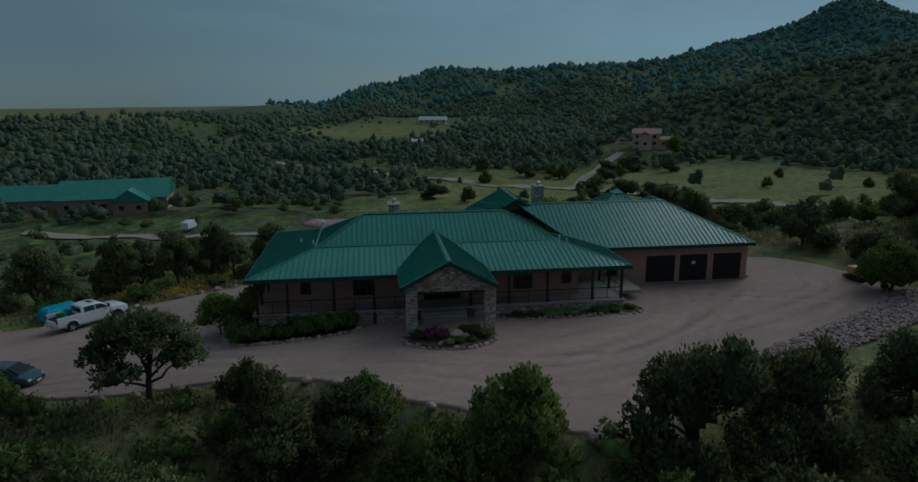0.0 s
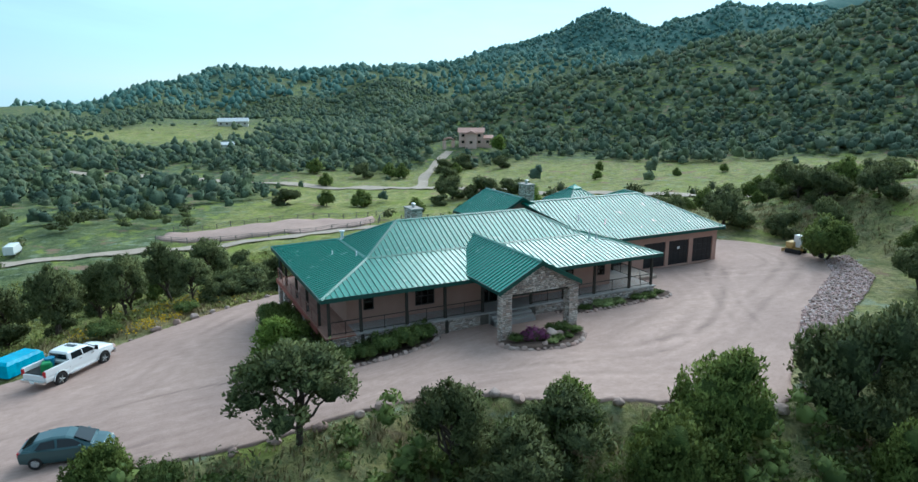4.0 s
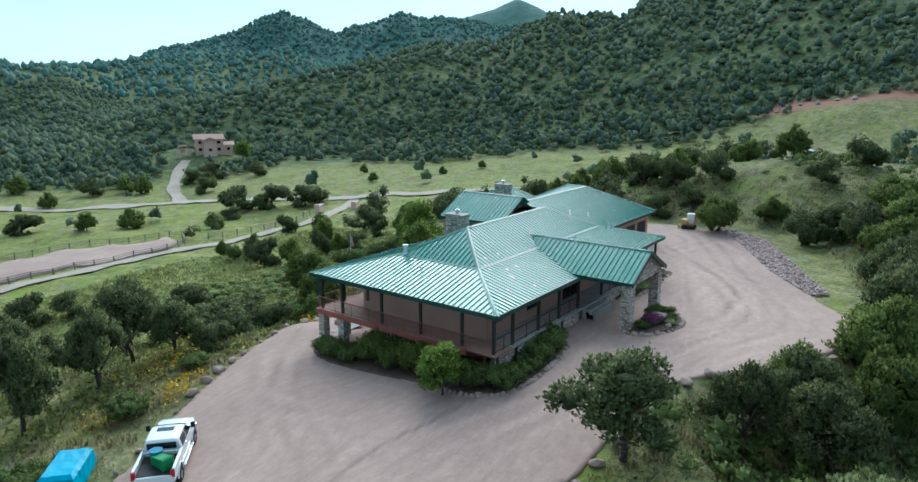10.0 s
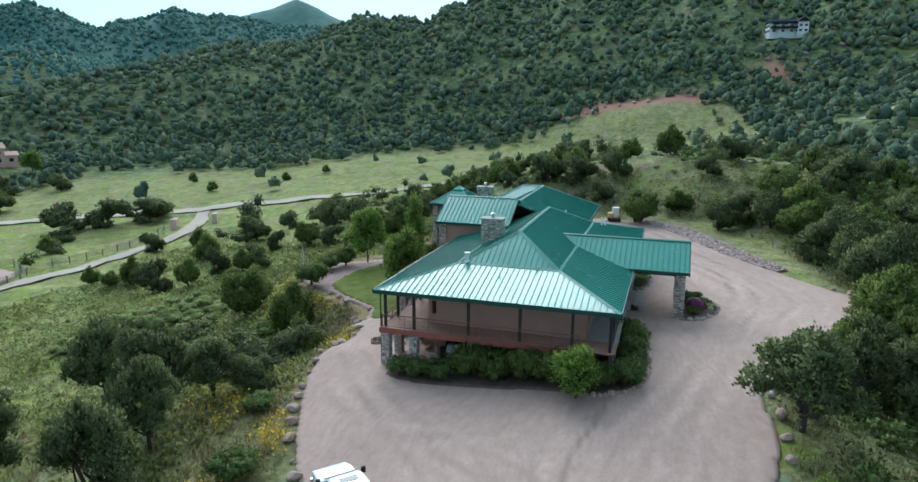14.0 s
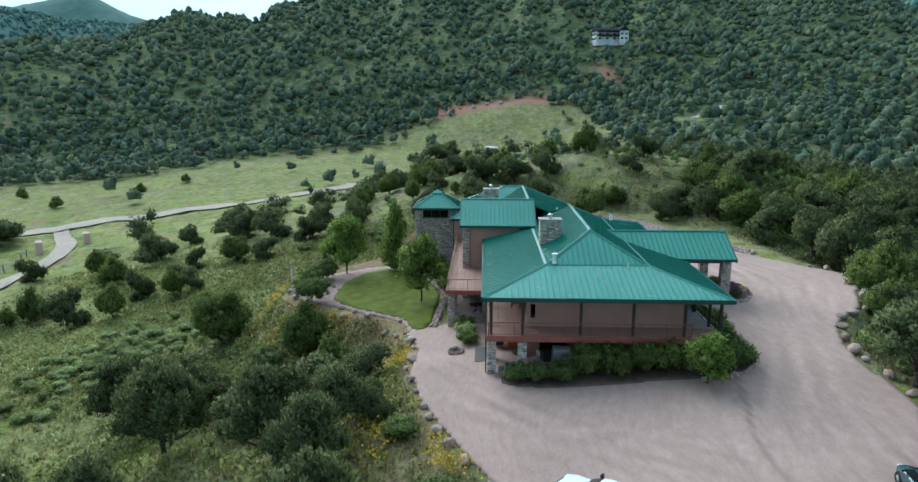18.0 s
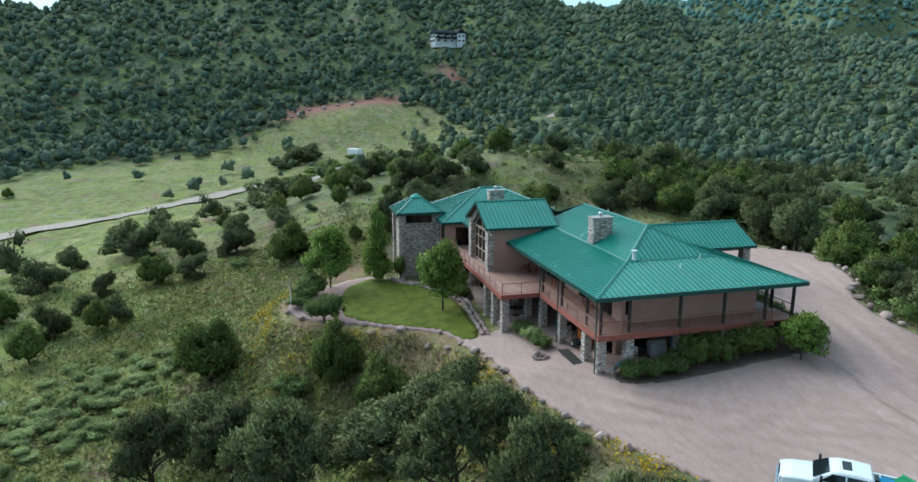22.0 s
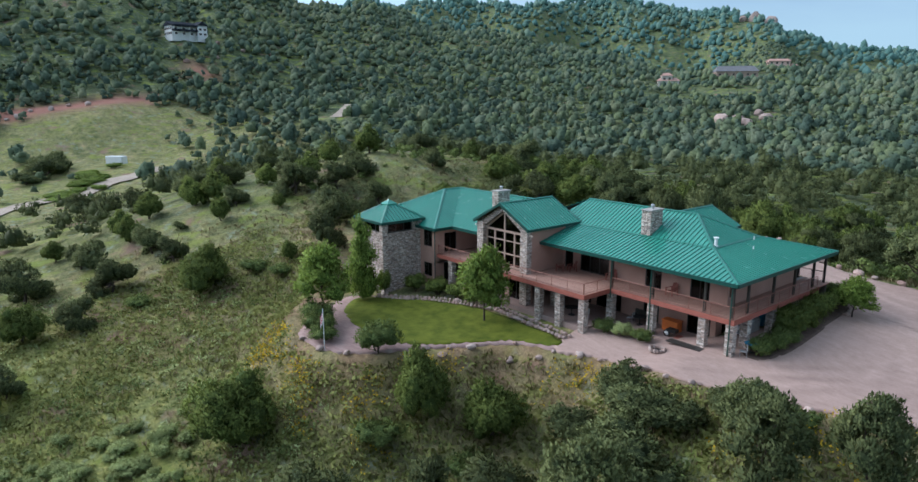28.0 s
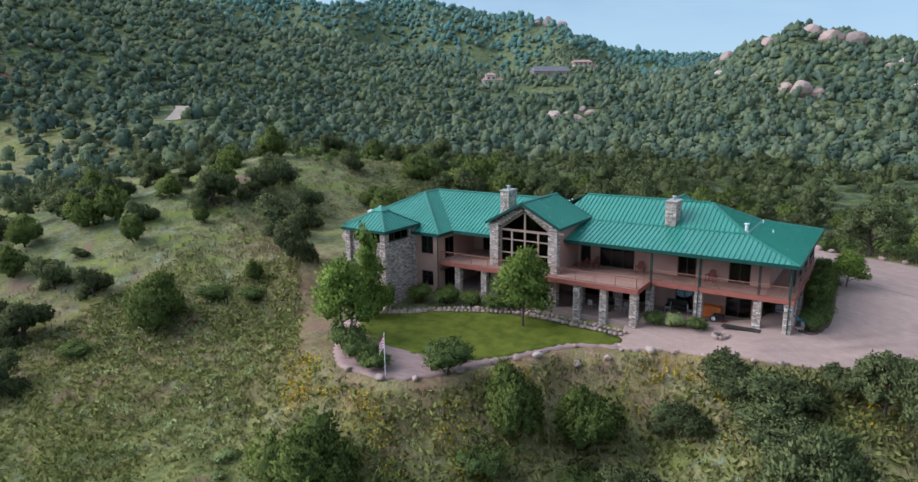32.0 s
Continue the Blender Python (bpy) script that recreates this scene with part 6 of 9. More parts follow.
def new_tree(name, seed, kind, few=1.0):
    """A tree one metre tall and about one metre wide, to be scaled when it is set out."""
    rng = np.random.default_rng(seed)
    root = new(name)
    if kind == "juniper":
        lobes = [((0, 0, 0.42), (0.42, 0.42, 0.40))]
        for i in range(9):
            a = 2 * math.pi * i / 9 + rng.random() * 0.6
            q = 0.22 + 0.14 * rng.random()
            lobes.append(((q * math.cos(a), q * math.sin(a), 0.24 + 0.30 * rng.random()), (0.17 + 0.05 * rng.random(), 0.17 + 0.05 * rng.random(), 0.26 + 0.07 * rng.random())))
        for i in range(3):
            lobes.append(((rng.normal() * 0.1, rng.normal() * 0.1, 0.66 + 0.07 * i), (0.17, 0.17, 0.24)))
        v, f, nr = crown_arrays(rng, lobes, int(820 * few), 14, 0.040 / few ** 0.4, 0.72, 0.50, 0.020)
        trunk_mesh(root, [(bent(rng, (0, 0, -0.12), (0.03, 0, 0.35)), 0.035, 0.02)])
        mat = m_juniper
    elif kind == "pinyon":
        lobes, limbs = [], [(bent(rng, (0, 0, -0.15), (rng.normal() * 0.05, rng.normal() * 0.05, 0.55), 4), 0.038, 0.016)]
        for i in range(11):
            a = 2 * math.pi * i / 11 * 2.4 + rng.random()
            z = 0.42 + 0.44 * (i / 11) + rng.normal() * 0.04
            q = (0.36 - 0.24 * max(0, (z - 0.55) / 0.4)) * (0.75 + 0.4 * rng.random())
            c = (q * math.cos(a), q * math.sin(a), z)
            rr = 0.14 + 0.07 * rng.random()
            lobes.append((c, (rr, rr, rr * 0.72)))
            limbs.append((bent(rng, (0, 0, 0.16 + 0.45 * i / 11), (c[0] * 0.9, c[1] * 0.9, c[2] - 0.03), 3), 0.016, 0.006))
        lobes.append(((0, 0, 0.84), (0.17, 0.17, 0.14)))
        v, f, nr = crown_arrays(rng, lobes, int(740 * few), 14, 0.033 / few ** 0.4, 0.4, 0.58, 0.022)
        trunk_mesh(root, limbs)
        mat = m_pinyon
    elif kind == "oak":
        lobes, limbs = [((0, 0, 0.5), (0.3, 0.3, 0.3))], [(bent(rng, (0, 0, -0.15), (0, 0, 0.4)), 0.04, 0.02)]
        for i in range(12):
            a = 2.4 * i + rng.random() * 0.5
            z = 0.14 + 0.64 * (i * 0.618 % 1)
            q = 0.36 * math.sqrt(max(0.05, 1 - ((z - 0.40) / 0.52) ** 2))
            rr = 0.15 + 0.07 * rng.random()
            lobes.append(((q * math.cos(a), q * math.sin(a), z - 0.05), (rr, rr, rr * 1.05)))
            limbs.append((bent(rng, (0, 0, 0.25), (q * 0.8 * math.cos(a), q * 0.8 * math.sin(a), z), 2), 0.014, 0.006))
        v, f, nr = crown_arrays(rng, lobes, int(760 * few), 14, 0.034 / few ** 0.4, 0.35, 0.62, 0.024)
        trunk_mesh(root, limbs)
        mat = m_pinyon
    elif kind == "broad":
        lobes, limbs = [], [(bent(rng, (0, 0, -0.05), (0, 0, 0.62), 4, 0.02), 0.018, 0.008)]
        for i in range(12):
            a = 2.4 * i + rng.random() * 0.5
            z = 0.34 + 0.52 * i / 12
            q = 0.30 * (1 - 0.75 * (i / 12)) * (0.7 + 0.5 * rng.random())
            rr = 0.15 + 0.05 * rng.random()
            lobes.append(((q * math.cos(a), q * math.sin(a), z), (rr, rr, rr * 0.8)))
            limbs.append((bent(rng, (0, 0, z - 0.14), (q * math.cos(a), q * math.sin(a), z), 2), 0.008, 0.003))
        v, f, nr = crown_arrays(rng, lobes, 430, 13, 0.040, 0.25, 0.65, 0.030)
        trunk_mesh(root, limbs)
        mat = m_broad
    elif kind == "columnar":
        lobes = [((rng.normal() * 0.05, rng.normal() * 0.05, 0.14 + 0.78 * i / 11), (0.34 * (1 - 0.62 * i / 11), 0.34 * (1 - 0.62 * i / 11), 0.13)) for i in range(12)]
        v, f, nr = crown_arrays(rng, lobes, 520, 13, 0.036, 0.45, 0.6, 0.028)
        trunk_mesh(root, [(bent(rng, (0, 0, -0.03), (0, 0, 0.8), 4, 0.01), 0.016, 0.005)])
        mat = m_broad
    else:
        lobes = [((0, 0, 0.34), (0.36, 0.36, 0.34))]
        for i in range(8):
            a = 2 * math.pi * i / 8 + rng.random() * 0.5
            q = 0.24 + 0.08 * rng.random()
            lobes.append(((q * math.cos(a), q * math.sin(a), 0.3 + 0.22 * rng.random()), (0.22, 0.22, 0.26)))
        v, f, nr = crown_arrays(rng, lobes, 280, 12, 0.052, 0.55, 0.45, 0.032)
        trunk_mesh(root, [(bent(rng, (0, 0, -0.1), (0.05 * k, 0.03 - 0.05 * k, 0.4), 2), 0.02, 0.008) for k in (-2, 0, 2)])
        mat = {"shrub": m_shrub, "dark_shrub": m_juniper, "sage": m_sage, "sage_green": m_broad}[kind]
    raw_mesh("crown", v, f, mat, root, normals=nr)
    # inner lobes coloured as shaded foliage, to give the gaps depth
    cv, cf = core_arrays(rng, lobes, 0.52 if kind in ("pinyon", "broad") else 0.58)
    raw_mesh("inner_foliage", cv, cf, SHADED_HEARTS[mat.name], root, smooth=True)
    return root


def rounder(items):
    """The same places, with crowns no flatter than they grow."""
    return [(x, y, w * 0.86, max(h, w * 0.80)) for x, y, w, h in items]


def set_out(protos, items, group, kind_name, label, category, rng, sink=0.05):
    """Sets out trees of one kind from (x, y, width, height) by copying a few built ones."""
    for k, (x, y, w, h) in enumerate(items):
        proto, used = protos[k % len(protos)]
        m = pose(x, y, gz(x, y) - sink, 0, 0, rng.uniform(0, 360)) @ Matrix.Diagonal((w * 0.98, w * 0.98, h, 1))
        if not used:
            ob = proto
            ob.matrix_basis = m
            protos[k % len(protos)] = (proto, True)
        else:
            ob = copy_thing(proto, m @ Matrix.Diagonal((1 / proto.scale[0], 1 / proto.scale[1], 1 / proto.scale[2], 1)))
        tagged(ob, label, category, group)


tree_rng = random.Random(5)
SOUTH_PINES = ((-3.8, -9.6, 6.2, 5.6), (2.7, -13.8, 4.3, 5.4), (8.0, -15.6, 4.7, 4.2), (4.6, -17.6, 5.6, 5.2), (23.8, -20.2, 7.2, 7.7), (29.7, -19.8, 6.0, 6.6), (27.2, -21.4, 4.8, 4.6), (37.2, -17.6, 5.4, 5.3), (50.6, -8.4, 4.8, 4.4),
               (52.7, -10.8, 6.0, 5.0), (49.2, -14.6, 6.2, 5.2), (41.6, -21.8, 7.4, 6.0), (64.0, -24.9, 7.8, 5.3), (33.0, -25.5, 6.4, 5.8), (15.5, -25.5, 5.8, 5.2), (-2.0, -19.5, 5.5, 4.8))
EAST_PINES = ((55.8, 17.4, 7.4, 5.0), (68.9, 17.6, 7.2, 4.6), (66.7, 11.8, 6.4, 4.4), (68.6, 6.6, 6.4, 4.2), (58.3, 11.2, 4.6, 3.2), (61.5, 7.6, 4.4, 4.4), (67.7, -7.5, 4.8, 3.4), (76.1, -11.5, 6.0, 4.0),
              (45.9, 24.4, 5.2, 6.6), (61.9, 37.5, 4.1, 3.8), (68.2, 38.4, 5.1, 4.4), (69.3, 44.9, 5.4, 5.0))
NORTH_PINES = ((42.7, 63.9, 4.3, 5.2), (54.8, 87.9, 4.9, 4.6), (43.8, 57.2, 3.8, 3.7), (78.6, 63.5, 7.6, 5.4), (60.6, 45.0, 6.0, 4.9), (67.0, 53.1, 7.6, 5.6), (72.7, 59.9, 7.2, 5.0), (53.3, 49.8, 4.6, 4.0),
               (61.8, 70.6, 6.8, 5.4), (73.1, 70.4, 5.1, 3.4), (54.1, 61.0, 3.4, 4.2), (105.3, 39.8, 6.4, 5.6))
WEST_PINES = ((-16.0, 50.2, 7.2, 7.4), (-12.0, 43.8, 6.8, 7.2), (-11.9, 25.4, 5.2, 5.6), (-8.3, 28.8, 6.2, 5.8), (-6.1, 25.6, 4.6, 4.0), (-18.3, 33.0, 7.0, 6.6), (-3.6, 37.4, 6.8, 6.6), (4.3, 41.0, 6.6, 6.8), (7.6, 46.8, 6.6, 6.2),
              (-17.5, 24.0, 5.8, 6.2), (-24.0, 20.5, 6.2, 6.4), (-27.0, 28.0, 6.6, 6.8), (-32.0, 20.0, 6.4, 6.4), (-39.0, 24.0, 6.8, 6.6), (-24.0, 40.0, 7.0, 7.0), (-46.0, 18.0, 6.5, 6.4), (-14.0, 36.5, 6.2, 6.6))
BANK_PINES = ((-0.4, 27.0, 5.8, 3.4), (5.4, 27.2, 4.6, 3.0), (12.6, 43.2, 6.6, 4.4), (2.6, 25.4, 4.4, 3.4), (-4.0, 23.8, 3.2, 2.4), (6.0, 33.5, 5.6, 4.2), (-2.0, 31.4, 6.0, 3.8))
SOUTH_JUNIPERS = ((11.6, -20.0, 5.2, 5.0), (15.6, -18.6, 5.4, 5.0), (-12.6, -9.2, 3.1, 2.8), (8.9, -15.2, 3.4, 3.6), (21.5, -25.5, 5.0, 5.0))
EAST_JUNIPERS = ((52.4, 1.6, 5.6, 4.6), (59.9, -3.4, 4.4, 2.8), (45.3, -17.4, 5.8, 4.6), (52.4, -18.5, 6.8, 5.2), (60.5, -16.4, 6.6, 4.8), (51.7, 37.2, 6.1, 5.1), (47.9, 28.5, 2.0, 2.5))
NORTH_JUNIPERS = ((23.5, 44.7, 6.8, 6.0), (15.2, 33.2, 4.7, 5.0), (11.0, 29.9, 5.0, 4.6), (35.3, 81.8, 2.9, 3.0), (34.5, 77.2, 2.7, 2.5), (37.4, 75.6, 3.7, 4.2), (36.3, 64.4, 3.9, 4.4), (53.8, 76.2, 4.1, 4.2),
                  (54.0, 54.8, 4.9, 4.0), (50.1, 72.0, 4.3, 4.4), (42.2, 59.1, 3.4, 3.8), (79.9, 47.9, 3.4, 2.9))
pines = [(new_tree("pinyon_pine", 100 + i, "pinyon", 0.85), False) for i in range(4)]
oaks = [(new_tree("oak_tree", 120 + i, "oak", 0.8), False) for i in range(3)]
mixed = [pines[0], oaks[0], pines[1], oaks[1], pines[2], oaks[2], pines[3]]
set_out(pines, SOUTH_PINES[:4], "trees below the drive", "pine", "dark green pinyon pine with bare twisted limbs", "tree", tree_rng)
set_out(oaks, rounder(SOUTH_PINES[4:]), "trees below the drive", "pine", "dense dark green tree on the bank below the drive", "tree", tree_rng)
set_out(oaks, rounder(EAST_PINES), "trees on the knoll", "pine", "dark green tree on the dry knoll", "tree", tree_rng, 0.35)
set_out(oaks, rounder(NORTH_PINES), "trees on the north slope", "pine", "dark green tree on the grassy slope", "tree", tree_rng, 0.35)
set_out(pines, [(x, y, w * 0.82, h * 1.08) for x, y, w, h in WEST_PINES], "pines west of the drive", "pine", "tall dark pinyon pine with a bare trunk", "tree", tree_rng)
set_out(oaks, BANK_PINES, "trees on the bank", "pine", "bushy dark green tree on the bank below the yard", "tree", tree_rng)
junipers = [(new_tree("juniper", 140 + i, "juniper"), False) for i in range(4)]
set_out(junipers, SOUTH_JUNIPERS, "junipers below the drive", "juniper", "yellow-green juniper with upright tufts", "juniper", tree_rng)
set_out(junipers, EAST_JUNIPERS, "junipers on the knoll", "juniper", "round green juniper on dry grass", "juniper", tree_rng)
set_out(junipers, NORTH_JUNIPERS, "junipers on the north slope", "juniper", "dense rounded juniper on the grassy slope", "juniper", tree_rng)
KNOLL_TREES = ((68.5, 29.0, 3.0, 3.4), (73.0, 25.0, 3.8, 3.6), (79.5, 29.0, 4.6, 4.4), (84.0, 22.0, 4.8, 4.6), (77.0, 18.5, 3.6, 3.4), (88.5, 27.0, 5.0, 4.8), (82.0, 35.0, 4.4, 4.0), (91.0, 34.0, 5.2, 4.6), (66.0, 21.5, 2.2, 2.0), (86.0, 15.0, 4.2, 4.0), (94.0, 20.0, 5.0, 4.6), (72.0, 33.5, 2.0, 1.7))
set_out(junipers, KNOLL_TREES[::2], "junipers on the knoll", "juniper", "round green juniper on dry grass", "juniper", tree_rng)
set_out(oaks, KNOLL_TREES[1::2], "trees on the knoll", "pine", "dark green tree on the dry knoll", "tree", tree_rng, 0.35)
VALLEY_OAKS = ((69, 125, 9, 7.5), (75, 119, 9, 7.5), (82, 114, 8, 7), (88, 117, 7, 6), (27, 147, 8, 6), (62, 118, 5, 3.5), (90, 173, 7, 6.5), (97, 191, 8, 7), (119, 184, 7, 6), (108, 196, 9, 7.5), (70, 208, 8, 7))
VALLEY_JUNIPERS = ((36, 136, 5, 4.6), (45, 133, 6.4, 5), (52, 110, 4.6, 3.8), (51, 194, 6, 5), (79, 203, 6, 5.6), (81, 195, 6.4, 6), (56, 230, 8, 6), (100, 186, 5, 4.6), (122, 128, 3.6, 3.4), (146, 118, 3.2, 3), (140, 150, 3.6, 3.4), (158, 110, 3, 2.8))
valley_oaks = [(new_tree("oak_tree", 230 + i, "oak", 0.4), False) for i in range(2)]
valley_junipers = [(new_tree("juniper", 235 + i, "juniper", 0.4), False) for i in range(2)]
set_out(valley_oaks, VALLEY_OAKS, "trees in the valley meadow", "pine", "dark green spreading tree in the valley meadow", "tree", tree_rng, 0.4)
set_out(valley_junipers, VALLEY_JUNIPERS, "junipers in the valley meadow", "juniper", "round dark juniper in the valley meadow", "juniper", tree_rng, 0.2)
# low brush and trees by the camper on the far meadow
brush_rng = random.Random(44)
MEADOW_BRUSH = [(150 + 42 * k + brush_rng.gauss(0, 1.5), 36 - 16 * k + brush_rng.gauss(0, 2.2), brush_rng.uniform(4, 7), brush_rng.uniform(1.4, 2.2)) for k in [i / 21 for i in range(22)]]
meadow_shrubs = [(new_tree("meadow_bush", 240 + i, "sage_green"), False) for i in range(2)]
set_out(meadow_shrubs, MEADOW_BRUSH, "low bushes on the far meadow", "shrub", "low yellow-green bush on the far meadow", "shrub", brush_rng)
set_out(valley_oaks, ((188, 36, 8, 6.5), (195, 33, 9, 7), (203, 29, 7, 6), (181, 40, 6, 4.5)), "trees in the valley meadow", "pine", "dark green spreading tree in the valley meadow", "tree", tree_rng, 0.4)
broads = [(new_tree("young_tree", 160 + i, "broad"), False) for i in range(2)]
set_out(broads, ((20.0, 22.9, 6.0, 6.9), (31.7, 32.8, 6.2, 7.0)), "garden trees", "tree", "slender young broadleaf tree beside the lawn", "tree", tree_rng)
set_out(broads, ((134, 214, 9.0, 9.0),), "", "tree", "large bright green tree beside the pink house", "tree", tree_rng, 1.0)
set_out(broads, ((-2.5, 2.3, 4.0, 3.5),), "", "tree", "small bright green tree at the corner of the drive", "tree", tree_rng)
cols = [(new_tree("poplar", 170, "columnar"), False)]
set_out(cols, ((33.6, 27.4, 4.6, 8.0),), "", "tree", "tall narrow bright green poplar beside the turret", "tree", tree_rng)
shrubs = [(new_tree("shrub", 180 + i, "shrub"), False) for i in range(3)]
darks = [(new_tree("dark_shrub", 190 + i, "dark_shrub"), False) for i in range(2)]
sages = [(new_tree("sage_bush", 195 + i, "sage"), False) for i in range(2)]
set_out(shrubs, ((-0.9, 14.5, 2.0, 1.8), (-1.1, 13.0, 2.2, 1.9), (-1.2, 11.4, 2.3, 2.0), (-0.9, 1.0, 2.4, 2.4), (-0.2, -0.6, 2.2, 2.2)), "shrubs along the house end", "shrub", "leafy green shrub against the deck", "shrub", tree_rng)
set_out(darks, ((-0.8, 9.7, 2.6, 3.0), (-0.9, 7.9, 2.5, 2.9), (-0.8, 6.0, 2.6, 3.0), (-0.7, 4.2, 2.5, 2.9)), "shrubs along the house end", "shrub", "tall dark green shrub against the deck", "shrub", tree_rng)
set_out(shrubs, ((1.2, -0.6, 2.1, 1.7), (2.7, -0.7, 2.1, 1.6), (4.2, -0.6, 2.2, 2.0), (5.8, -0.5, 2.3, 2.2), (7.1, -0.1, 2.0, 2.0)), "shrubs along the porch", "shrub", "green shrub in the stone-edged porch bed", "shrub", tree_rng)
set_out(shrubs, ((19.9, 0.0, 1.0, 0.6), (21.0, -0.2, 1.2, 0.55), (26.4, -0.1, 1.6, 0.7), (27.6, 0.0, 1.4, 0.7), (29.0, 0.5, 1.2, 0.6)), "low plants along the porch", "shrub", "low leafy green plant by the porch", "plant", tree_rng)
set_out(sages, ((22.8, -0.1, 2.2, 0.8), (24.0, 0.0, 1.9, 0.7)), "low plants along the porch", "shrub", "low grey-green juniper mat by the porch", "shrub", tree_rng)
set_out(shrubs, ((10.2, 18.4, 2.0, 1.6), (6.9, 17.9, 1.9, 1.4)), "shrubs before the patio", "shrub", "rounded green shrub before the patio", "shrub", tree_rng)
set_out(sages, ((8.6, 18.1, 1.9, 1.6),), "shrubs before the patio", "shrub", "rounded grey-green shrub before the patio", "shrub", tree_rng)
set_out(darks, ((31.6, 22.2, 2.5, 2.4), (29.0, 21.3, 2.7, 2.2), (26.6, 20.9, 2.2, 1.8), (24.0, 20.6, 2.6, 1.9), (22.6, 20.3, 2.0, 1.5)), "shrubs under the deck", "shrub", "rounded dark green shrub beside the house wall", "shrub", tree_rng)
set_out(darks, ((33.3, 24.9, 1.5, 3.4),), "", "shrub", "narrow dark green evergreen at the turret's foot", "shrub", tree_rng)
set_out(shrubs, ((20.4, 33.9, 3.9, 3.3), (27.0, 35.5, 3.0, 2.4), (29.2, 34.6, 3.2, 3.0), (25.2, 36.0, 2.6, 1.7)), "garden shrubs", "shrub", "leafy shrub at the edge of the gravel path", "shrub", tree_rng)
set_out(shrubs, ((45.8, 30.6, 2.7, 1.7), (49.8, 32.0, 3.5, 1.9), (53.7, 43.8, 3.0, 1.6), (9.9, 33.1, 3.6, 2.0), (15.6, 37.0, 3.8, 2.1), (-10.2, -10.4, 2.3, 2.1), (-7.0, 21.6, 2.4, 1.4), (-13.5, 18.6, 3.0, 1.8), (-20.5, 15.4, 3.2, 1.8)), "shrubs on the slope", "shrub", "loose green shrub on the slope", "shrub", tree_rng)


# woods further off: one object for each belt, whole trees of lumpy crowns and leaf sprays
def wood_template(seed, quads, size, tall, lumps, rich):
    rng = np.random.default_rng(seed)
    base_v, base_f = (ICO2_V, ICO2_F) if rich else (ICO_V, ICO_F[:, :3])
    vs, fs, ns, n_ = [], [], [], 0
    spots = [(np.array([0, 0, 0.42 * tall]), 0.36 if lumps > 1 else 0.45)]
    for i in range(lumps - 1):
        a = 2.4 * i + seed
        z = 0.30 + 0.38 * ((i * 0.618 + 0.3) % 1)
        q = 0.26 * math.sqrt(max(0.1, 1 - ((z - 0.42) / 0.5) ** 2))
        spots.append((np.array([q * math.cos(a), q * math.sin(a), z * tall]), 0.20 + 0.07 * rng.random()))
    for c, r in spots:
        rough = 1 + 0.24 * rng.normal(size=(len(base_v), 1)).clip(-1.4, 1.4)
        v = c + base_v * np.array([r, r, r * (0.95 * tall)]) * rough * (0.55 if quads >= 60 else 1.0)
        up = base_f[base_v[base_f].mean(1)[:, 2] > -0.55]
        nrm = base_v * 0.8 + (v - np.array([0, 0, 0.3])) * 0.8
        vs.append(v), fs.append(up + n_), ns.append(nrm / np.linalg.norm(nrm, axis=1, keepdims=True))
        n_ += len(v)
    if quads:
        which = rng.integers(0, len(spots), quads)
        d = unit_dirs(rng, quads)
        d[:, 2] = np.abs(d[:, 2]) * 1.2 - 0.4 * rng.random(quads)
        d /= np.linalg.norm(d, axis=1, keepdims=True)
        r = np.array([q[1] for q in spots])[which][:, None]
        c = np.array([q[0] for q in spots])[which] + d * r * ((0.62 if quads >= 60 else 0.92) + 0.45 * np.sqrt(rng.random((quads, 1))) * (1.0 if quads >= 60 else 0.55))
        out = d + 0.8 * (c - np.array([0, 0, 0.3])) + rng.normal(size=(quads, 3)) * 0.25
        out /= np.linalg.norm(out, axis=1, keepdims=True)
        v, f = leaf_quads(c, d * 0.5 + np.array([0, 0, 0.5]) + rng.normal(size=(quads, 3)) * 0.5, size * (0.6 + 0.8 * rng.random(quads)), rng, 0.6, out)
        vs.append(v), ns.append(np.repeat(out, 4, 0))
        fs.append(np.vstack([np.column_stack([f[:, 0], f[:, 1], f[:, 2]]), np.column_stack([f[:, 0], f[:, 2], f[:, 3]])]) + n_)
    return np.vstack(vs), np.vstack(fs), np.vstack(ns)


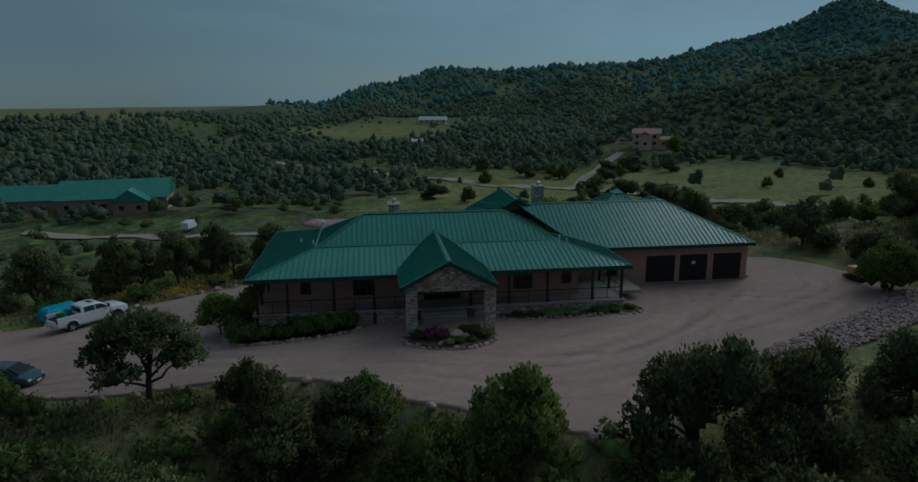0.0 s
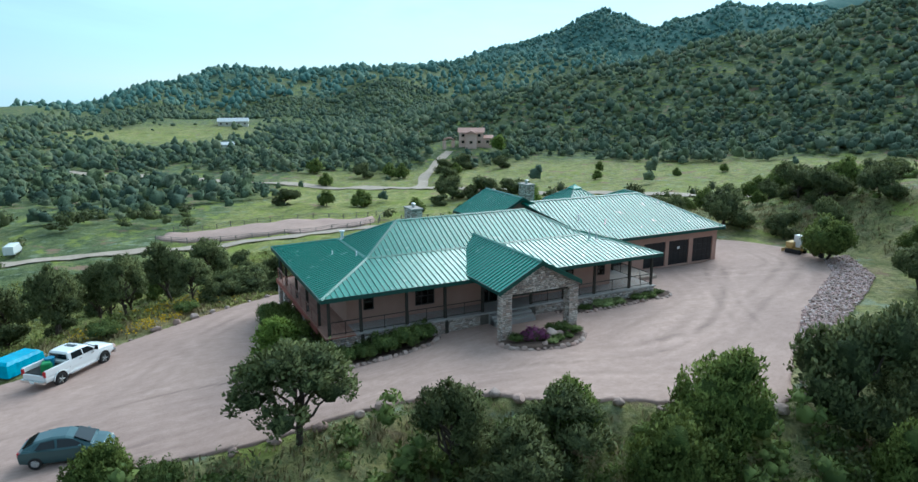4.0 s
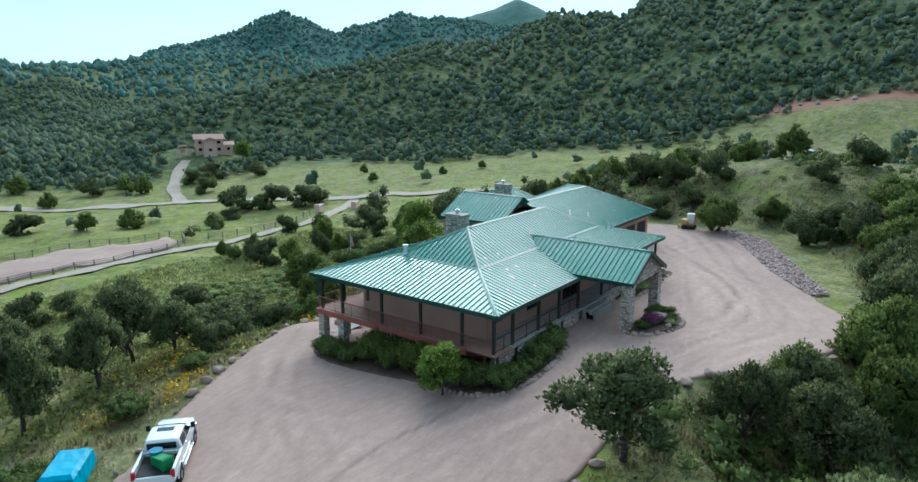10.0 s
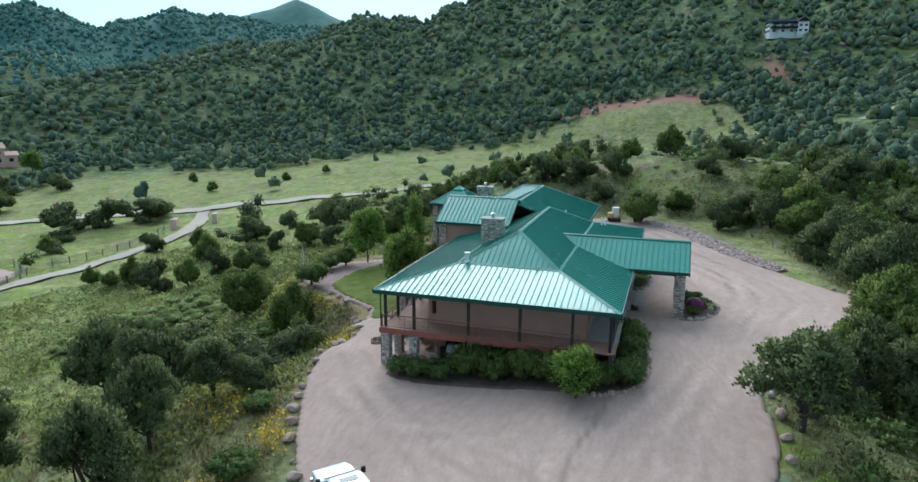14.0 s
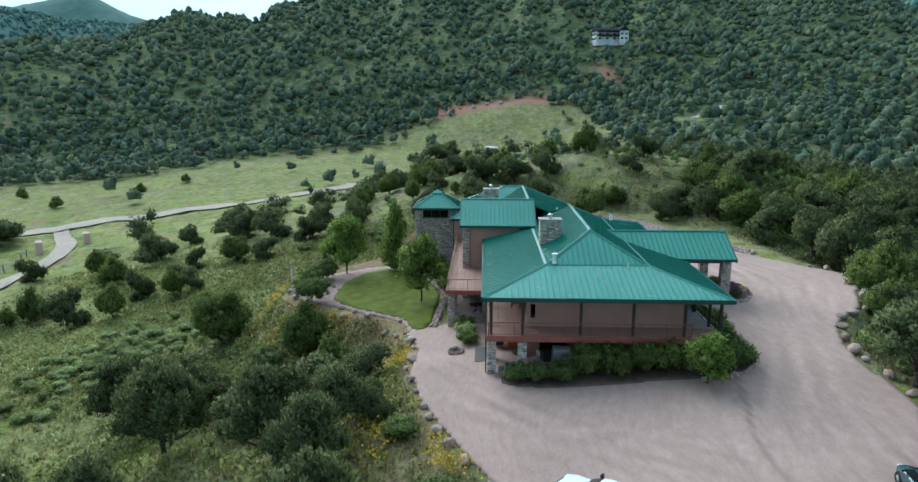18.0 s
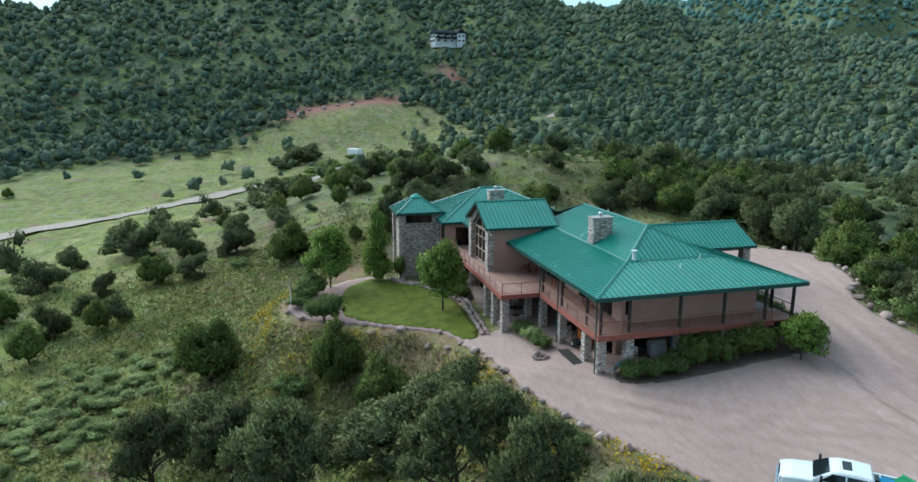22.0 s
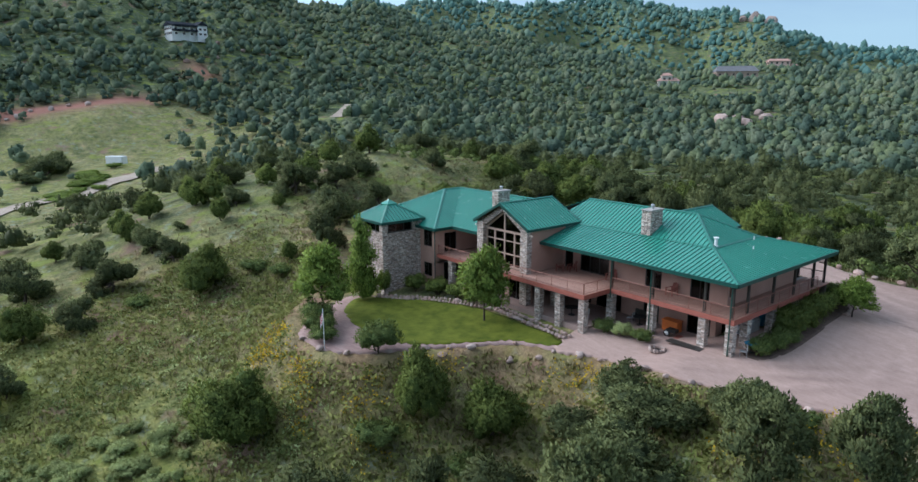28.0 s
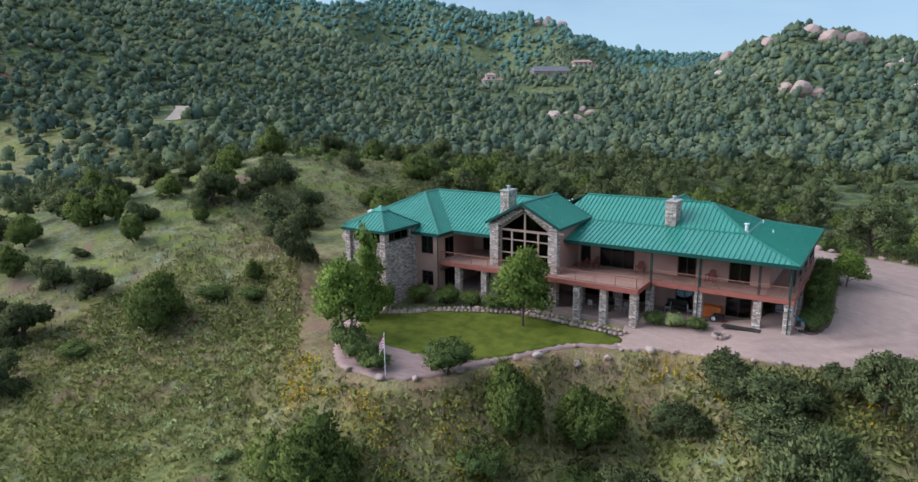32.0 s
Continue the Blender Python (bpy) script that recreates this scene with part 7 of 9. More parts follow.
def wood_belt(name, xs, ys, widths, seed, quads, size, lumps, rich, label, category="woodland", low=1.0, mat=m_forest):
    rng = np.random.default_rng(seed)
    temps = [wood_template(seed * 10 + i, quads, size, tall, lumps, rich) for i, tall in enumerate((0.8, 1.0, 1.25, 0.9, 1.45, 1.1))]
    zs = ground_z(xs, ys)
    vs, fs, ns, ts, n_ = [], [], [], [], 0
    pick = rng.integers(0, len(temps), len(xs))
    turn = rng.random(len(xs)) * 2 * math.pi
    for t_, (v, f, nr) in enumerate(temps):
        k = np.nonzero(pick == t_)[0]
        if not len(k):
            continue
        c, s = np.cos(turn[k])[:, None], np.sin(turn[k])[:, None]
        w = widths[k][:, None]
        x = (v[None, :, 0] * c - v[None, :, 1] * s) * w + xs[k][:, None]
        y = (v[None, :, 0] * s + v[None, :, 1] * c) * w + ys[k][:, None]
        z = v[None, :, 2] * w * low * (0.9 + 0.3 * rng.random((len(k), 1))) + zs[k][:, None] - 0.25
        vs.append(np.stack([x, y, z], -1).reshape(-1, 3))
        ns.append(np.stack([nr[None, :, 0] * c - nr[None, :, 1] * s, nr[None, :, 0] * s + nr[None, :, 1] * c, np.broadcast_to(nr[None, :, 2], (len(k), len(v)))], -1).reshape(-1, 3))
        ts.append(np.repeat(rng.random(len(k)), len(v)))
        fs.append((f[None] + (np.arange(len(k)) * len(v))[:, None, None] + n_).reshape(-1, 3))
        n_ += len(k) * len(v)
    ob = raw_mesh(name, np.vstack(vs), np.vstack(fs), mat, normals=np.vstack(ns), tone=np.concatenate(ts))
    return tagged(ob, label, category, kind="stuff")


def wood_density(x, y):
    """How thickly the ground is wooded: closed on the hills, open in the meadow, scattered on the knoll and the slope."""
    s = (x - 75) * 0.8 + (y - 149) * 0.6
    u = (x - 75) * 0.6 - (y - 149) * 0.8
    r = np.hypot(x - 10, y - 10)
    az = np.degrees(np.arctan2(y - 10, x - 10))
    edge = np.interp(u, (-200, -90, -55, -35, 0, 40, 110, 170, 200, 230, 260), (18, 20, 29, 40, 70, 69, 70, 66, 60, 42, 20)) + 8 * np.sin(u * 0.07)
    hills = ss(edge, edge + 14, s)
    north = (1 - ss(-6, 4, s)) * ss(150, 175, y - 0.25 * x) * (1 - ss(20, 50, x) * (1 - ss(210, 240, y)))
    west = ss(30, 46, y - 0.55 * np.clip(x + 15, -60, 40)) * (1 - ss(-4, 14, x - 0.10 * (y - 40))) * (1 - 0.6 * ss(70, 90, y) * ss(-60, -45, x))
    south = ss(7, 15, -y - 0.05 * x) * (1 - 0.30 * ss(-40, -20, y)) * (1 - 0.75 * np.exp(-(((x - 88) / 26) ** 2 + ((y + 12) / 18) ** 2)))
    back = ss(64, 84, x) * (1 - ss(34, 62, y)) * ss(-70, -30, -s - 10) * 0.26
    dens = np.maximum.reduce([hills, north, west * 0.32 * (1 - 0.75 * ss(44, 56, y)), south, back])
    knoll = 0.24 * np.exp(-((x - 88) / 26) ** 2 - ((y - 14) / 18) ** 2)
    knoll = np.maximum(knoll, 0.6 * np.exp(-((x - 96) / 26) ** 2 - ((y - 28) / 16) ** 2))
    dens = np.maximum(dens, knoll)
    scatter = 0.045 * (r > 55) * (1 - 0.8 * ss(-14, 6, s))
    dens = np.maximum(dens, scatter)
    dens = np.maximum(dens, 0.9 * ss(112, 122, y - 0.1 * x) * (1 - ss(-6, 6, x)) * (1 - ss(330, 400, r)))
    dens = np.maximum(dens, 0.85 * np.exp(-(line_distance(BELT, x, y) / 13) ** 2))
    dens = dens * (1 - 0.92 * knoll_meadow(x, y)) * (1 - far_meadow(x, y)) * ss(4.0, 7.0, line_distance(RIM, x, y))
    # clearings
    for cx, cy, rx, ry in ((198, 12, 36, 24), (232, 12, 34, 22), (-60, 150, 46, 26), (15, 112, 34, 26), (122, 232, 18, 12), (259, 14, 8, 28), (130, 222, 10, 10), (333, -48, 15, 10), (20, 440, 70, 50), (60, 540, 90, 70), (184, -250, 22, 16), (165, -280, 26, 18), (178, -345, 18, 16), (150, 190, 30, 14), (117, -206, 13, 8), (122, -229, 9, 6), (36, -268, 9, 6), (289, -43, 13, 7), (-38, 119, 12, 9), (10, 395, 55, 30), (214, -292, 13, 10), (192, -326, 20, 12)):
        dens = dens * (1 - np.exp(-(((x - cx) / rx) ** 2 + ((y - cy) / ry) ** 2) ** 2))
    dens = dens * (1 - ss(104, 110, az) * ss(430, 500, r))
    for line, w in ((ROAD, 7), (RANCH_DRIVE, 6), (SPUR, 6), (HILL_ROAD, 5)):
        dens = dens * ss(w, w + 3, line_distance(line, x, y))
    bare = ss(2, -6, x) * ss(0, -6, y)
    dens = dens * ss(3.0 + 4 * bare, 7.0 + 8 * bare, np.where(inside(PLATEAU, x, y), 0, nearest(PLATEAU, x, y)[0]))
    dens = dens * np.where(r > 650, ss(100, 86, az), 1)
    return dens


def sow(seed, r0, r1, spacing, az0=-180, az1=180):
    """Random places in a ring about the house, thinned by the wood's density; no two very close."""
    rng = np.random.default_rng(seed)
    n_ = int(math.pi * (r1 ** 2 - r0 ** 2) * (az1 - az0) / 360 / spacing ** 2)
    r = np.sqrt(r0 ** 2 + (r1 ** 2 - r0 ** 2) * rng.random(n_))
    a = np.radians(az0 + (az1 - az0) * rng.random(n_))
    x, y = HOUSE_AT[0] + r * np.cos(a), HOUSE_AT[1] + r * np.sin(a)
    patchy = 0.72 + 0.28 * np.clip(0.5 + 0.9 * np.sin(x * 0.043 + 1.7 * np.sin(y * 0.031)) * np.sin(y * 0.047 + 1.3 * np.sin(x * 0.027)) + 0.35, 0, 1)
    open_ground = np.sin(x * 0.021 + 2.1 * np.sin(y * 0.017)) * np.sin(y * 0.026 + 1.7 * np.sin(x * 0.019)) + 0.6 * np.sin(x * 0.071 + y * 0.047)
    patchy = patchy * (1 - 0.35 * ss(0.35, 1.2, open_ground) * ss(280, 360, r))
    keep = rng.random(n_) < wood_density(x, y) * patchy
    x, y = x[keep], y[keep]
    cell, seen, ok = spacing * 0.55, set(), []
    for i, key in enumerate(zip(np.floor(x / cell).astype(int), np.floor(y / cell).astype(int))):
        if key not in seen:
            seen.add(key)
            ok.append(i)
    return x[ok], y[ok], rng


STANDING = np.array([q[:2] for g_ in (SOUTH_PINES, EAST_PINES, NORTH_PINES, WEST_PINES, BANK_PINES, KNOLL_TREES, VALLEY_OAKS, VALLEY_JUNIPERS, SOUTH_JUNIPERS, EAST_JUNIPERS, NORTH_JUNIPERS) for q in g_])
NEAR_TREES = []
for name, seed, r0, r1, gap, quads, size, lumps, rich, w0, w1, label in (
        ("near_woodland", 1, 26, 130, 4.4, 300, 0.075, 5, False, 3.0, 6.0, "dark green pinyon and juniper trees around the house"),
        ("hillside_woodland", 2, 130, 300, 3.6, 18, 0.16, 3, False, 2.4, 5.8, "pinyon and juniper woodland on the hillside"),
        ("hill_forest", 3, 300, 720, 3.9, 0, 0.5, 2, False, 2.8, 6.2, "dense dark green forest on the hills"),
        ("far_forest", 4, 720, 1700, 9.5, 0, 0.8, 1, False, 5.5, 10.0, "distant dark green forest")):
    xs, ys, rng = sow(seed, r0, r1, gap, *((-100, 101) if r0 > 600 else (-110, 140) if r0 > 250 else (-180, 180)))
    widths = w0 + (w1 - w0) * rng.random(len(xs)) ** 1.5
    if seed == 1:
        far_off = np.min(np.hypot(xs[:, None] - STANDING[None, :, 0], ys[:, None] - STANDING[None, :, 1]), axis=1) > 3.4
        xs, ys, widths = xs[far_off], ys[far_off], widths[far_off]
        order = np.argsort(np.hypot(xs - 18, ys - 8))
        near_few, rest = order[:170], order[170:]
        NEAR_TREES = [(float(xs[i]), float(ys[i]), float(widths[i]), float(widths[i]) * 0.95) for i in near_few]
        xs, ys, widths = xs[rest], ys[rest], widths[rest]
    # the farthest belt takes the haze-tinted foliage
    wood_belt(name, xs, ys, widths, seed, quads, size, lumps, rich, label, mat=m_hazed_forest if seed > 3 else m_pinyon if seed == 1 else m_forest)

light_pines = [(new_tree("pinyon_pine", 210 + i, "oak", 0.5), False) for i in range(3)]
light_junipers = [(new_tree("juniper", 220 + i, "juniper", 0.5), False) for i in range(3)]
set_out(light_pines, [q for i, q in enumerate(NEAR_TREES) if i % 5 < 3], "trees in the wood below the yard", "pine", "bushy green pinyon in the wood around the yard", "tree", tree_rng)
set_out(light_junipers, [q for i, q in enumerate(NEAR_TREES) if i % 5 > 2], "junipers in the wood below the yard", "juniper", "green juniper in the wood around the yard", "juniper", tree_rng)

# scrub between the trees
rng = np.random.default_rng(7)
xs, ys = -28 + 108 * rng.random(4600), -42 + 62 * rng.random(4600)
off = np.where(inside(PLATEAU, xs, ys), -1, nearest(PLATEAU, xs, ys)[0])
low_bank = (off > np.where(xs < -2, 3.5, 1.2)) & ((ys < -7) | (xs > 57)) & (rng.random(4600) < np.where(ys > -9, 0.15, 0.8) * (1 - 0.9 * knoll_meadow(xs, ys)) * ss(3.0, 5.5, line_distance(RIM, xs, ys)))
xs, ys = xs[low_bank], ys[low_bank]
wood_belt("scrub_oak", xs, ys, 0.9 + 1.9 * rng.random(len(xs)) ** 1.3, 7, 130, 0.125, 3, False, "low green scrub between the trees", "undergrowth", 0.8, m_shrub)


# low growth on the banks and slopes
def tufts(name, n_, region, seed, size, mat, label, slim=0.35, up=0.8, per=6, spread=0.16, lift=0.0):
    rng = np.random.default_rng(seed)
    x = region[0] + (region[2] - region[0]) * rng.random(n_)
    y = region[1] + (region[3] - region[1]) * rng.random(n_)
    d = np.where(inside(PLATEAU, x, y), -1, nearest(PLATEAU, x, y)[0])
    keep = (d > 0.4) & (rng.random(n_) < region[4](x, y, d))
    x, y = x[keep], y[keep]
    z = ground_z(x, y)
    scale = size * (0.6 + 0.8 * rng.random(len(x)))
    c = np.repeat(np.column_stack([x, y, z]), per, 0)
    sc = np.repeat(scale, per)
    c = c + rng.normal(size=c.shape) * spread * np.array([1, 1, 0.25]) * (sc / size)[:, None]
    c[:, 2] += 0.32 * sc + lift * (0.4 + 0.9 * rng.random(len(c)))
    axes = rng.normal(size=c.shape) * (1 - up) + np.array([0, 0, 1.0]) * up
    out = np.array([0, 0, 1.0]) + rng.normal(size=c.shape) * 0.38
    out /= np.linalg.norm(out, axis=1, keepdims=True)
    v, f = leaf_quads(c, axes, sc, rng, slim, out)
    return tagged(raw_mesh(name, v, f, mat, normals=np.repeat(out, 4, 0)), label, "undergrowth", kind="stuff")


def patch(x, y, s=0.21, k=0.0):
    return np.clip(0.5 + 0.9 * np.sin(x * s + 1.9 * np.sin(y * s * 0.7 + k)) * np.sin(y * s * 1.1 + 1.3 * np.sin(x * s * 0.8)), 0, 1)


tufts("dry_grass", 52000, (-30, -34, 72, 80, lambda x, y, d: np.exp(-d / 16) * (0.25 + 0.75 * patch(x, y))), 11, 0.40, m_grassblade, "tufts of dry grass on the banks", 0.22)
tufts("green_weeds", 60000, (-35, 20, 60, 85, lambda x, y, d: (0.15 + 0.85 * patch(x, y, 0.16, 1)) * np.exp(-d / 40)), 12, 0.34, m_weed, "bright green weeds on the slope", 0.5, 0.4, 6, 0.24)
tufts("low_brush", 2600, (-20, 24, 66, 84, lambda x, y, d: ss(0.35, 0.8, patch(x, y, 0.24, 3.0)) * np.exp(-d / 45)), 17, 0.24, m_shrub, "low leafy brush on the slope", 0.5, 0.45, 26, 0.42, 0.5)
tufts("bank_brush", 5200, (-24, -46, 66, -8, lambda x, y, d: (0.35 + 0.65 * patch(x, y, 0.27, 1.2)) * ss(0.8, 3.5, d) * np.exp(-d / 24)), 19, 0.23, m_pinyon, "dark low brush under the trees on the bank", 0.5, 0.45, 34, 0.5, 0.75)
tufts("sagebrush", 1900, (2, 36, 70, 84, lambda x, y, d: ss(0.58, 0.85, patch(x, y, 0.13, 2.0)) * 0.8), 13, 0.26, m_sage, "silver sagebrush on the slope", 0.5, 0.5, 18, 0.28, 0.32)
sage_rng = random.Random(91)
sage_band = []
for i in range(120):
    k = sage_rng.random()
    sage_band.append((14 + 17 * k + sage_rng.gauss(0, 2.2), 59.5 - 8.5 * k + sage_rng.gauss(0, 3.2), sage_rng.uniform(0.8, 1.9), sage_rng.uniform(0.7, 1.4)))
set_out(sages, sage_band, "sage bushes on the slope", "shrub", "silvery green sage bush on the grassy slope", "shrub", sage_rng)
tufts("yellow_flowers", 6500, (-16, 16, 34, 42, lambda x, y, d: ss(0.42, 0.7, patch(x, y, 0.42, 0.5)) * np.exp(-(d / 4.0) ** 2)), 14, 0.15, m_yellow, "yellow wild flowers along the yard's edge", 0.8, 0.2, 9, 0.30, 0.55)

# ---- rocks ----
rock_meshes = []
for i in range(8):
    bm = rough_rock(300 + i)
    me = bpy.data.meshes.new("boulder")
    bm.to_mesh(me)
    bm.free()
    me.materials.append(m_boulder)
    rock_meshes.append(me)
rock_rng = random.Random(31)


def rock(x, y, size, name="boulder", parent=None, z=None, flat=0.7):
    ob = new(name, rock_meshes[rock_rng.randrange(8)])
    z = gz(x, y) if z is None else z
    ob.matrix_basis = pose(x, y, z + size * 0.16, rock_rng.uniform(-15, 15), rock_rng.uniform(-15, 15), rock_rng.uniform(0, 360)) @ Matrix.Diagonal((size * rock_rng.uniform(0.85, 1.35), size * rock_rng.uniform(0.8, 1.1), size * flat * rock_rng.uniform(0.8, 1.2), 1))
    if parent:
        ob.parent = parent
    return ob


def rock_row(pts, gap, s0, s1, group, label, wander=0.25):
    line = curve_pts(np.array(pts, float), 0.3)
    d = np.r_[0, np.cumsum(np.hypot(*np.diff(line, axis=0).T))]
    a = 0.0
    while a < d[-1]:
        x, y = np.interp(a, d, line[:, 0]), np.interp(a, d, line[:, 1])
        s = rock_rng.uniform(s0, s1)
        tagged(rock(x + rock_rng.uniform(-wander, wander), y + rock_rng.uniform(-wander, wander), s), label, "rock", group)
        a += gap * rock_rng.uniform(0.7, 1.5) + s * 0.4


rock_row([(-17, 12.7), (-12, 16.1), (-8, 18.4), (-3.5, 20.6), (1, 22), (8, 22.3), (11.2, 23.3)], 1.5, 0.35, 0.95, "rocks along the yard's north edge", "pinkish grey boulder at the edge of the yard")
rock_row([(14.4, 24.4), (16.4, 27.2), (18.5, 31.1), (21, 35.4), (23.4, 37.2), (28.5, 37.1)], 2.0, 0.3, 0.8, "rocks round the garden path", "pale boulder edging the gravel path")
rock_row([(12, 24.3), (15.2, 26.4), (17.2, 30)], 2.6, 0.5, 0.9, "rocks round the garden path", "pink boulder edging the gravel path")
rock_row([(-7, -8.9), (0, -8.7), (3.5, -9.2), (6.5, -10.9), (9, -13.6), (13, -15.7), (20, -19), (25, -16.4)], 1.5, 0.4, 1.05, "rocks along the drive's south edge", "reddish grey boulder at the edge of the drive")


def stone_edge(name, pts, gap, s0, s1, label, z_of=gz, closed=False):
    """A low edging of stones: one thing, each stone a piece of it."""
    line = curve_pts(np.array(list(pts) + ([pts[0]] if closed else []), float), 0.2)
    root = empty(name, float(line[0][0]), float(line[0][1]), z_of(*line[0]), label, "stone edging")
    d = np.r_[0, np.cumsum(np.hypot(*np.diff(line, axis=0).T))]
    a = 0.0
    while a < d[-1]:
        x, y = np.interp(a, d, line[:, 0]), np.interp(a, d, line[:, 1])
        s = rock_rng.uniform(s0, s1)
        ob = rock(x, y, s, "stone", root, z_of(x, y), 0.85)
        ob.matrix_basis = Matrix.Translation(-root.location) @ ob.matrix_basis
        a += gap * rock_rng.uniform(0.8, 1.2)
    return root


def bed(name, poly, lift, label):
    return draped(name, poly, lift, 0.3, m_soil, label, "planting bed", ragged=0.06)


bed("porch_bed", [(-0.2, 0.35), (-1.2, -0.4), (0.5, -1.4), (4.5, -1.5), (7.2, -0.9), (8.3, 0.35)], 0.12, "dark soil bed along the porch")
stone_edge("porch_bed_edging", [(-1.5, 0.2), (-1.2, -0.6), (0.5, -1.6), (4.6, -1.65), (7.3, -1.0), (8.5, 0.2)], 0.36, 0.34, 0.55, "loose pinkish stones edging the porch bed")
bed("end_bed", [(0.2, 15.2), (-1.2, 15.4), (-2.0, 13), (-2.1, 9), (-1.8, 4), (-1.6, 0.4), (0.2, 0.4)], 0.12, "dark soil bed along the house end")
stone_edge("end_bed_edging", [(-2.0, 2.4), (-1.9, 0.9), (-1.4, -0.2)], 0.34, 0.3, 0.5, "loose stones edging the bed")
bed("east_porch_bed", [(18.4, 0.35), (18.8, -0.5), (21, -0.8), (25, -0.7), (29.2, -0.5), (30, 0.6), (29.4, 1.4), (28.7, 0.35)], 0.1, "soil bed beside the porch")
stone_edge("east_porch_bed_edging", [(18.4, -0.1), (19.2, -0.7), (21.2, -1.0), (25, -0.85), (29.2, -0.65), (30.1, 0.5)], 0.5, 0.26, 0.55, "loose pale stones edging the porch bed")
ISLAND = [(11.0, -3.9), (11.3, -5.1), (12.5, -6.1), (14.3, -6.5), (16.0, -6.1), (17.2, -5.1), (17.5, -3.9)]
bed("island_bed", ISLAND + [(16.6, -3.5), (12.2, -3.5)], 0.25, "raised flower bed before the carriage porch")
stone_edge("island_bed_edging", ISLAND, 0.42, 0.4, 0.58, "rounded pinkish stones round the flower bed")
for x, y, s in ((14.5, -4.7, 1.15), (15.3, -4.9, 0.85), (13.4, -5.9, 0.5)):
    tagged(rock(x, y, s, z=gz(x, y) + 0.2, flat=1.0), "large pinkish boulder in the flower bed", "rock", "boulders in the flower bed")
set_out(shrubs, ((12.0, -4.6, 1.2, 0.8), (15.9, -4.3, 1.3, 1.0), (16.6, -4.9, 1.1, 0.8), (14.6, -5.7, 1.0, 0.6), (15.3, -4.0, 1.2, 0.9), (15.6, -5.5, 0.8, 0.5)), "plants in the flower bed", "shrub", "low green plant in the flower bed", "plant", tree_rng, -0.2)
set_out(sages, ((14.0, -5.9, 0.9, 0.5),), "plants in the flower bed", "shrub", "silvery low plant in the flower bed", "plant", tree_rng, -0.2)
rng = np.random.default_rng(77)
flowers = empty("purple_flowers", 13.3, -4.7, gz(13.3, -4.7) + 0.2, "mound of purple flowers in the bed", "plant")
v, f, nr = crown_arrays(rng, [((0, 0, 0.35), (0.75, 0.6, 0.42)), ((0.5, -0.3, 0.3), (0.45, 0.45, 0.32)), ((-0.5, 0.1, 0.3), (0.4, 0.4, 0.3))], 200, 8, 0.11, 0.3, 0.8, 0.07)
raw_mesh("blossom", v, f, m_purple, flowers, normals=nr)
v, f, nr = crown_arrays(rng, [((0, 0, 0.28), (0.72, 0.58, 0.36)), ((0.5, -0.3, 0.25), (0.42, 0.42, 0.28))], 150, 6, 0.12, 0.3, 0.6, 0.06)
raw_mesh("foliage", v, f, m_shrub, flowers, normals=nr)
LAWN_WALL = [(12.0, 21.2), (15, 21.0), (18, 20.8), (21, 20.6), (23.5, 21.2), (25.5, 21.9), (27.5, 22.6), (29.5, 23.6), (31.5, 24.9), (33.2, 26.2)]
stone_edge("lawn_edging", LAWN_WALL, 0.4, 0.35, 0.58, "low edging of pale stones between lawn and house")
stone_edge("upper_lawn_edging", [(x - 0.25, y - 0.35) for x, y in LAWN_WALL], 0.45, 0.3, 0.5, "low edging of pale stones behind the lawn", lambda x, y: gz(x, y) + 0.18)

# rubble bank east of the drive
RUBBLE = np.array([(29.5, -12.6), (36, -8.1), (43, -4.6), (48.6, -1.8), (53.2, 2.6), (56.2, 1.8), (51, -4.4), (45, -7.4), (37.6, -10.6), (30.6, -14.0)], float)
bank = empty("rubble_bank", 40, -9, gz(40, -9), "sloping bank of broken pinkish grey rock", "rubble")
rs = np.random.default_rng(8)
bits = []
while len(bits) < 3800:
    x, y = 25 + 34 * rs.random(), -18 + 20 * rs.random()
    if inside(RUBBLE, np.array([x]), np.array([y]))[0]:
        bits.append((x, y))
for x, y in bits[:280]:
    ob = rock(x, y, rock_rng.uniform(0.17, 0.38), "stone", bank, gz(x, y) + 0.08)
    ob.matrix_basis = Matrix.Translation(-bank.location) @ ob.matrix_basis
bx, by = np.array([b_[0] for b_ in bits[280:]]), np.array([b_[1] for b_ in bits[280:]])
bz = ground_z(bx, by) + 0.06
sc = 0.06 + 0.11 * rs.random(len(bx))
jit = 1 + 0.3 * rs.normal(size=(len(bx), len(ICO_V), 1)).clip(-1, 1)
vv = ICO_V[None] * sc[:, None, None] * np.array([1, 0.85, 0.65]) * jit + np.stack([bx, by, bz], -1)[:, None]
ff = (ICO_F[None, :, :3] + (np.arange(len(bx)) * len(ICO_V))[:, None, None]).reshape(-1, 3)
small = raw_mesh("small_rubble", vv.reshape(-1, 3) - np.array(bank.location), ff, m_rubble, bank)
tagged(small, kind="stuff")
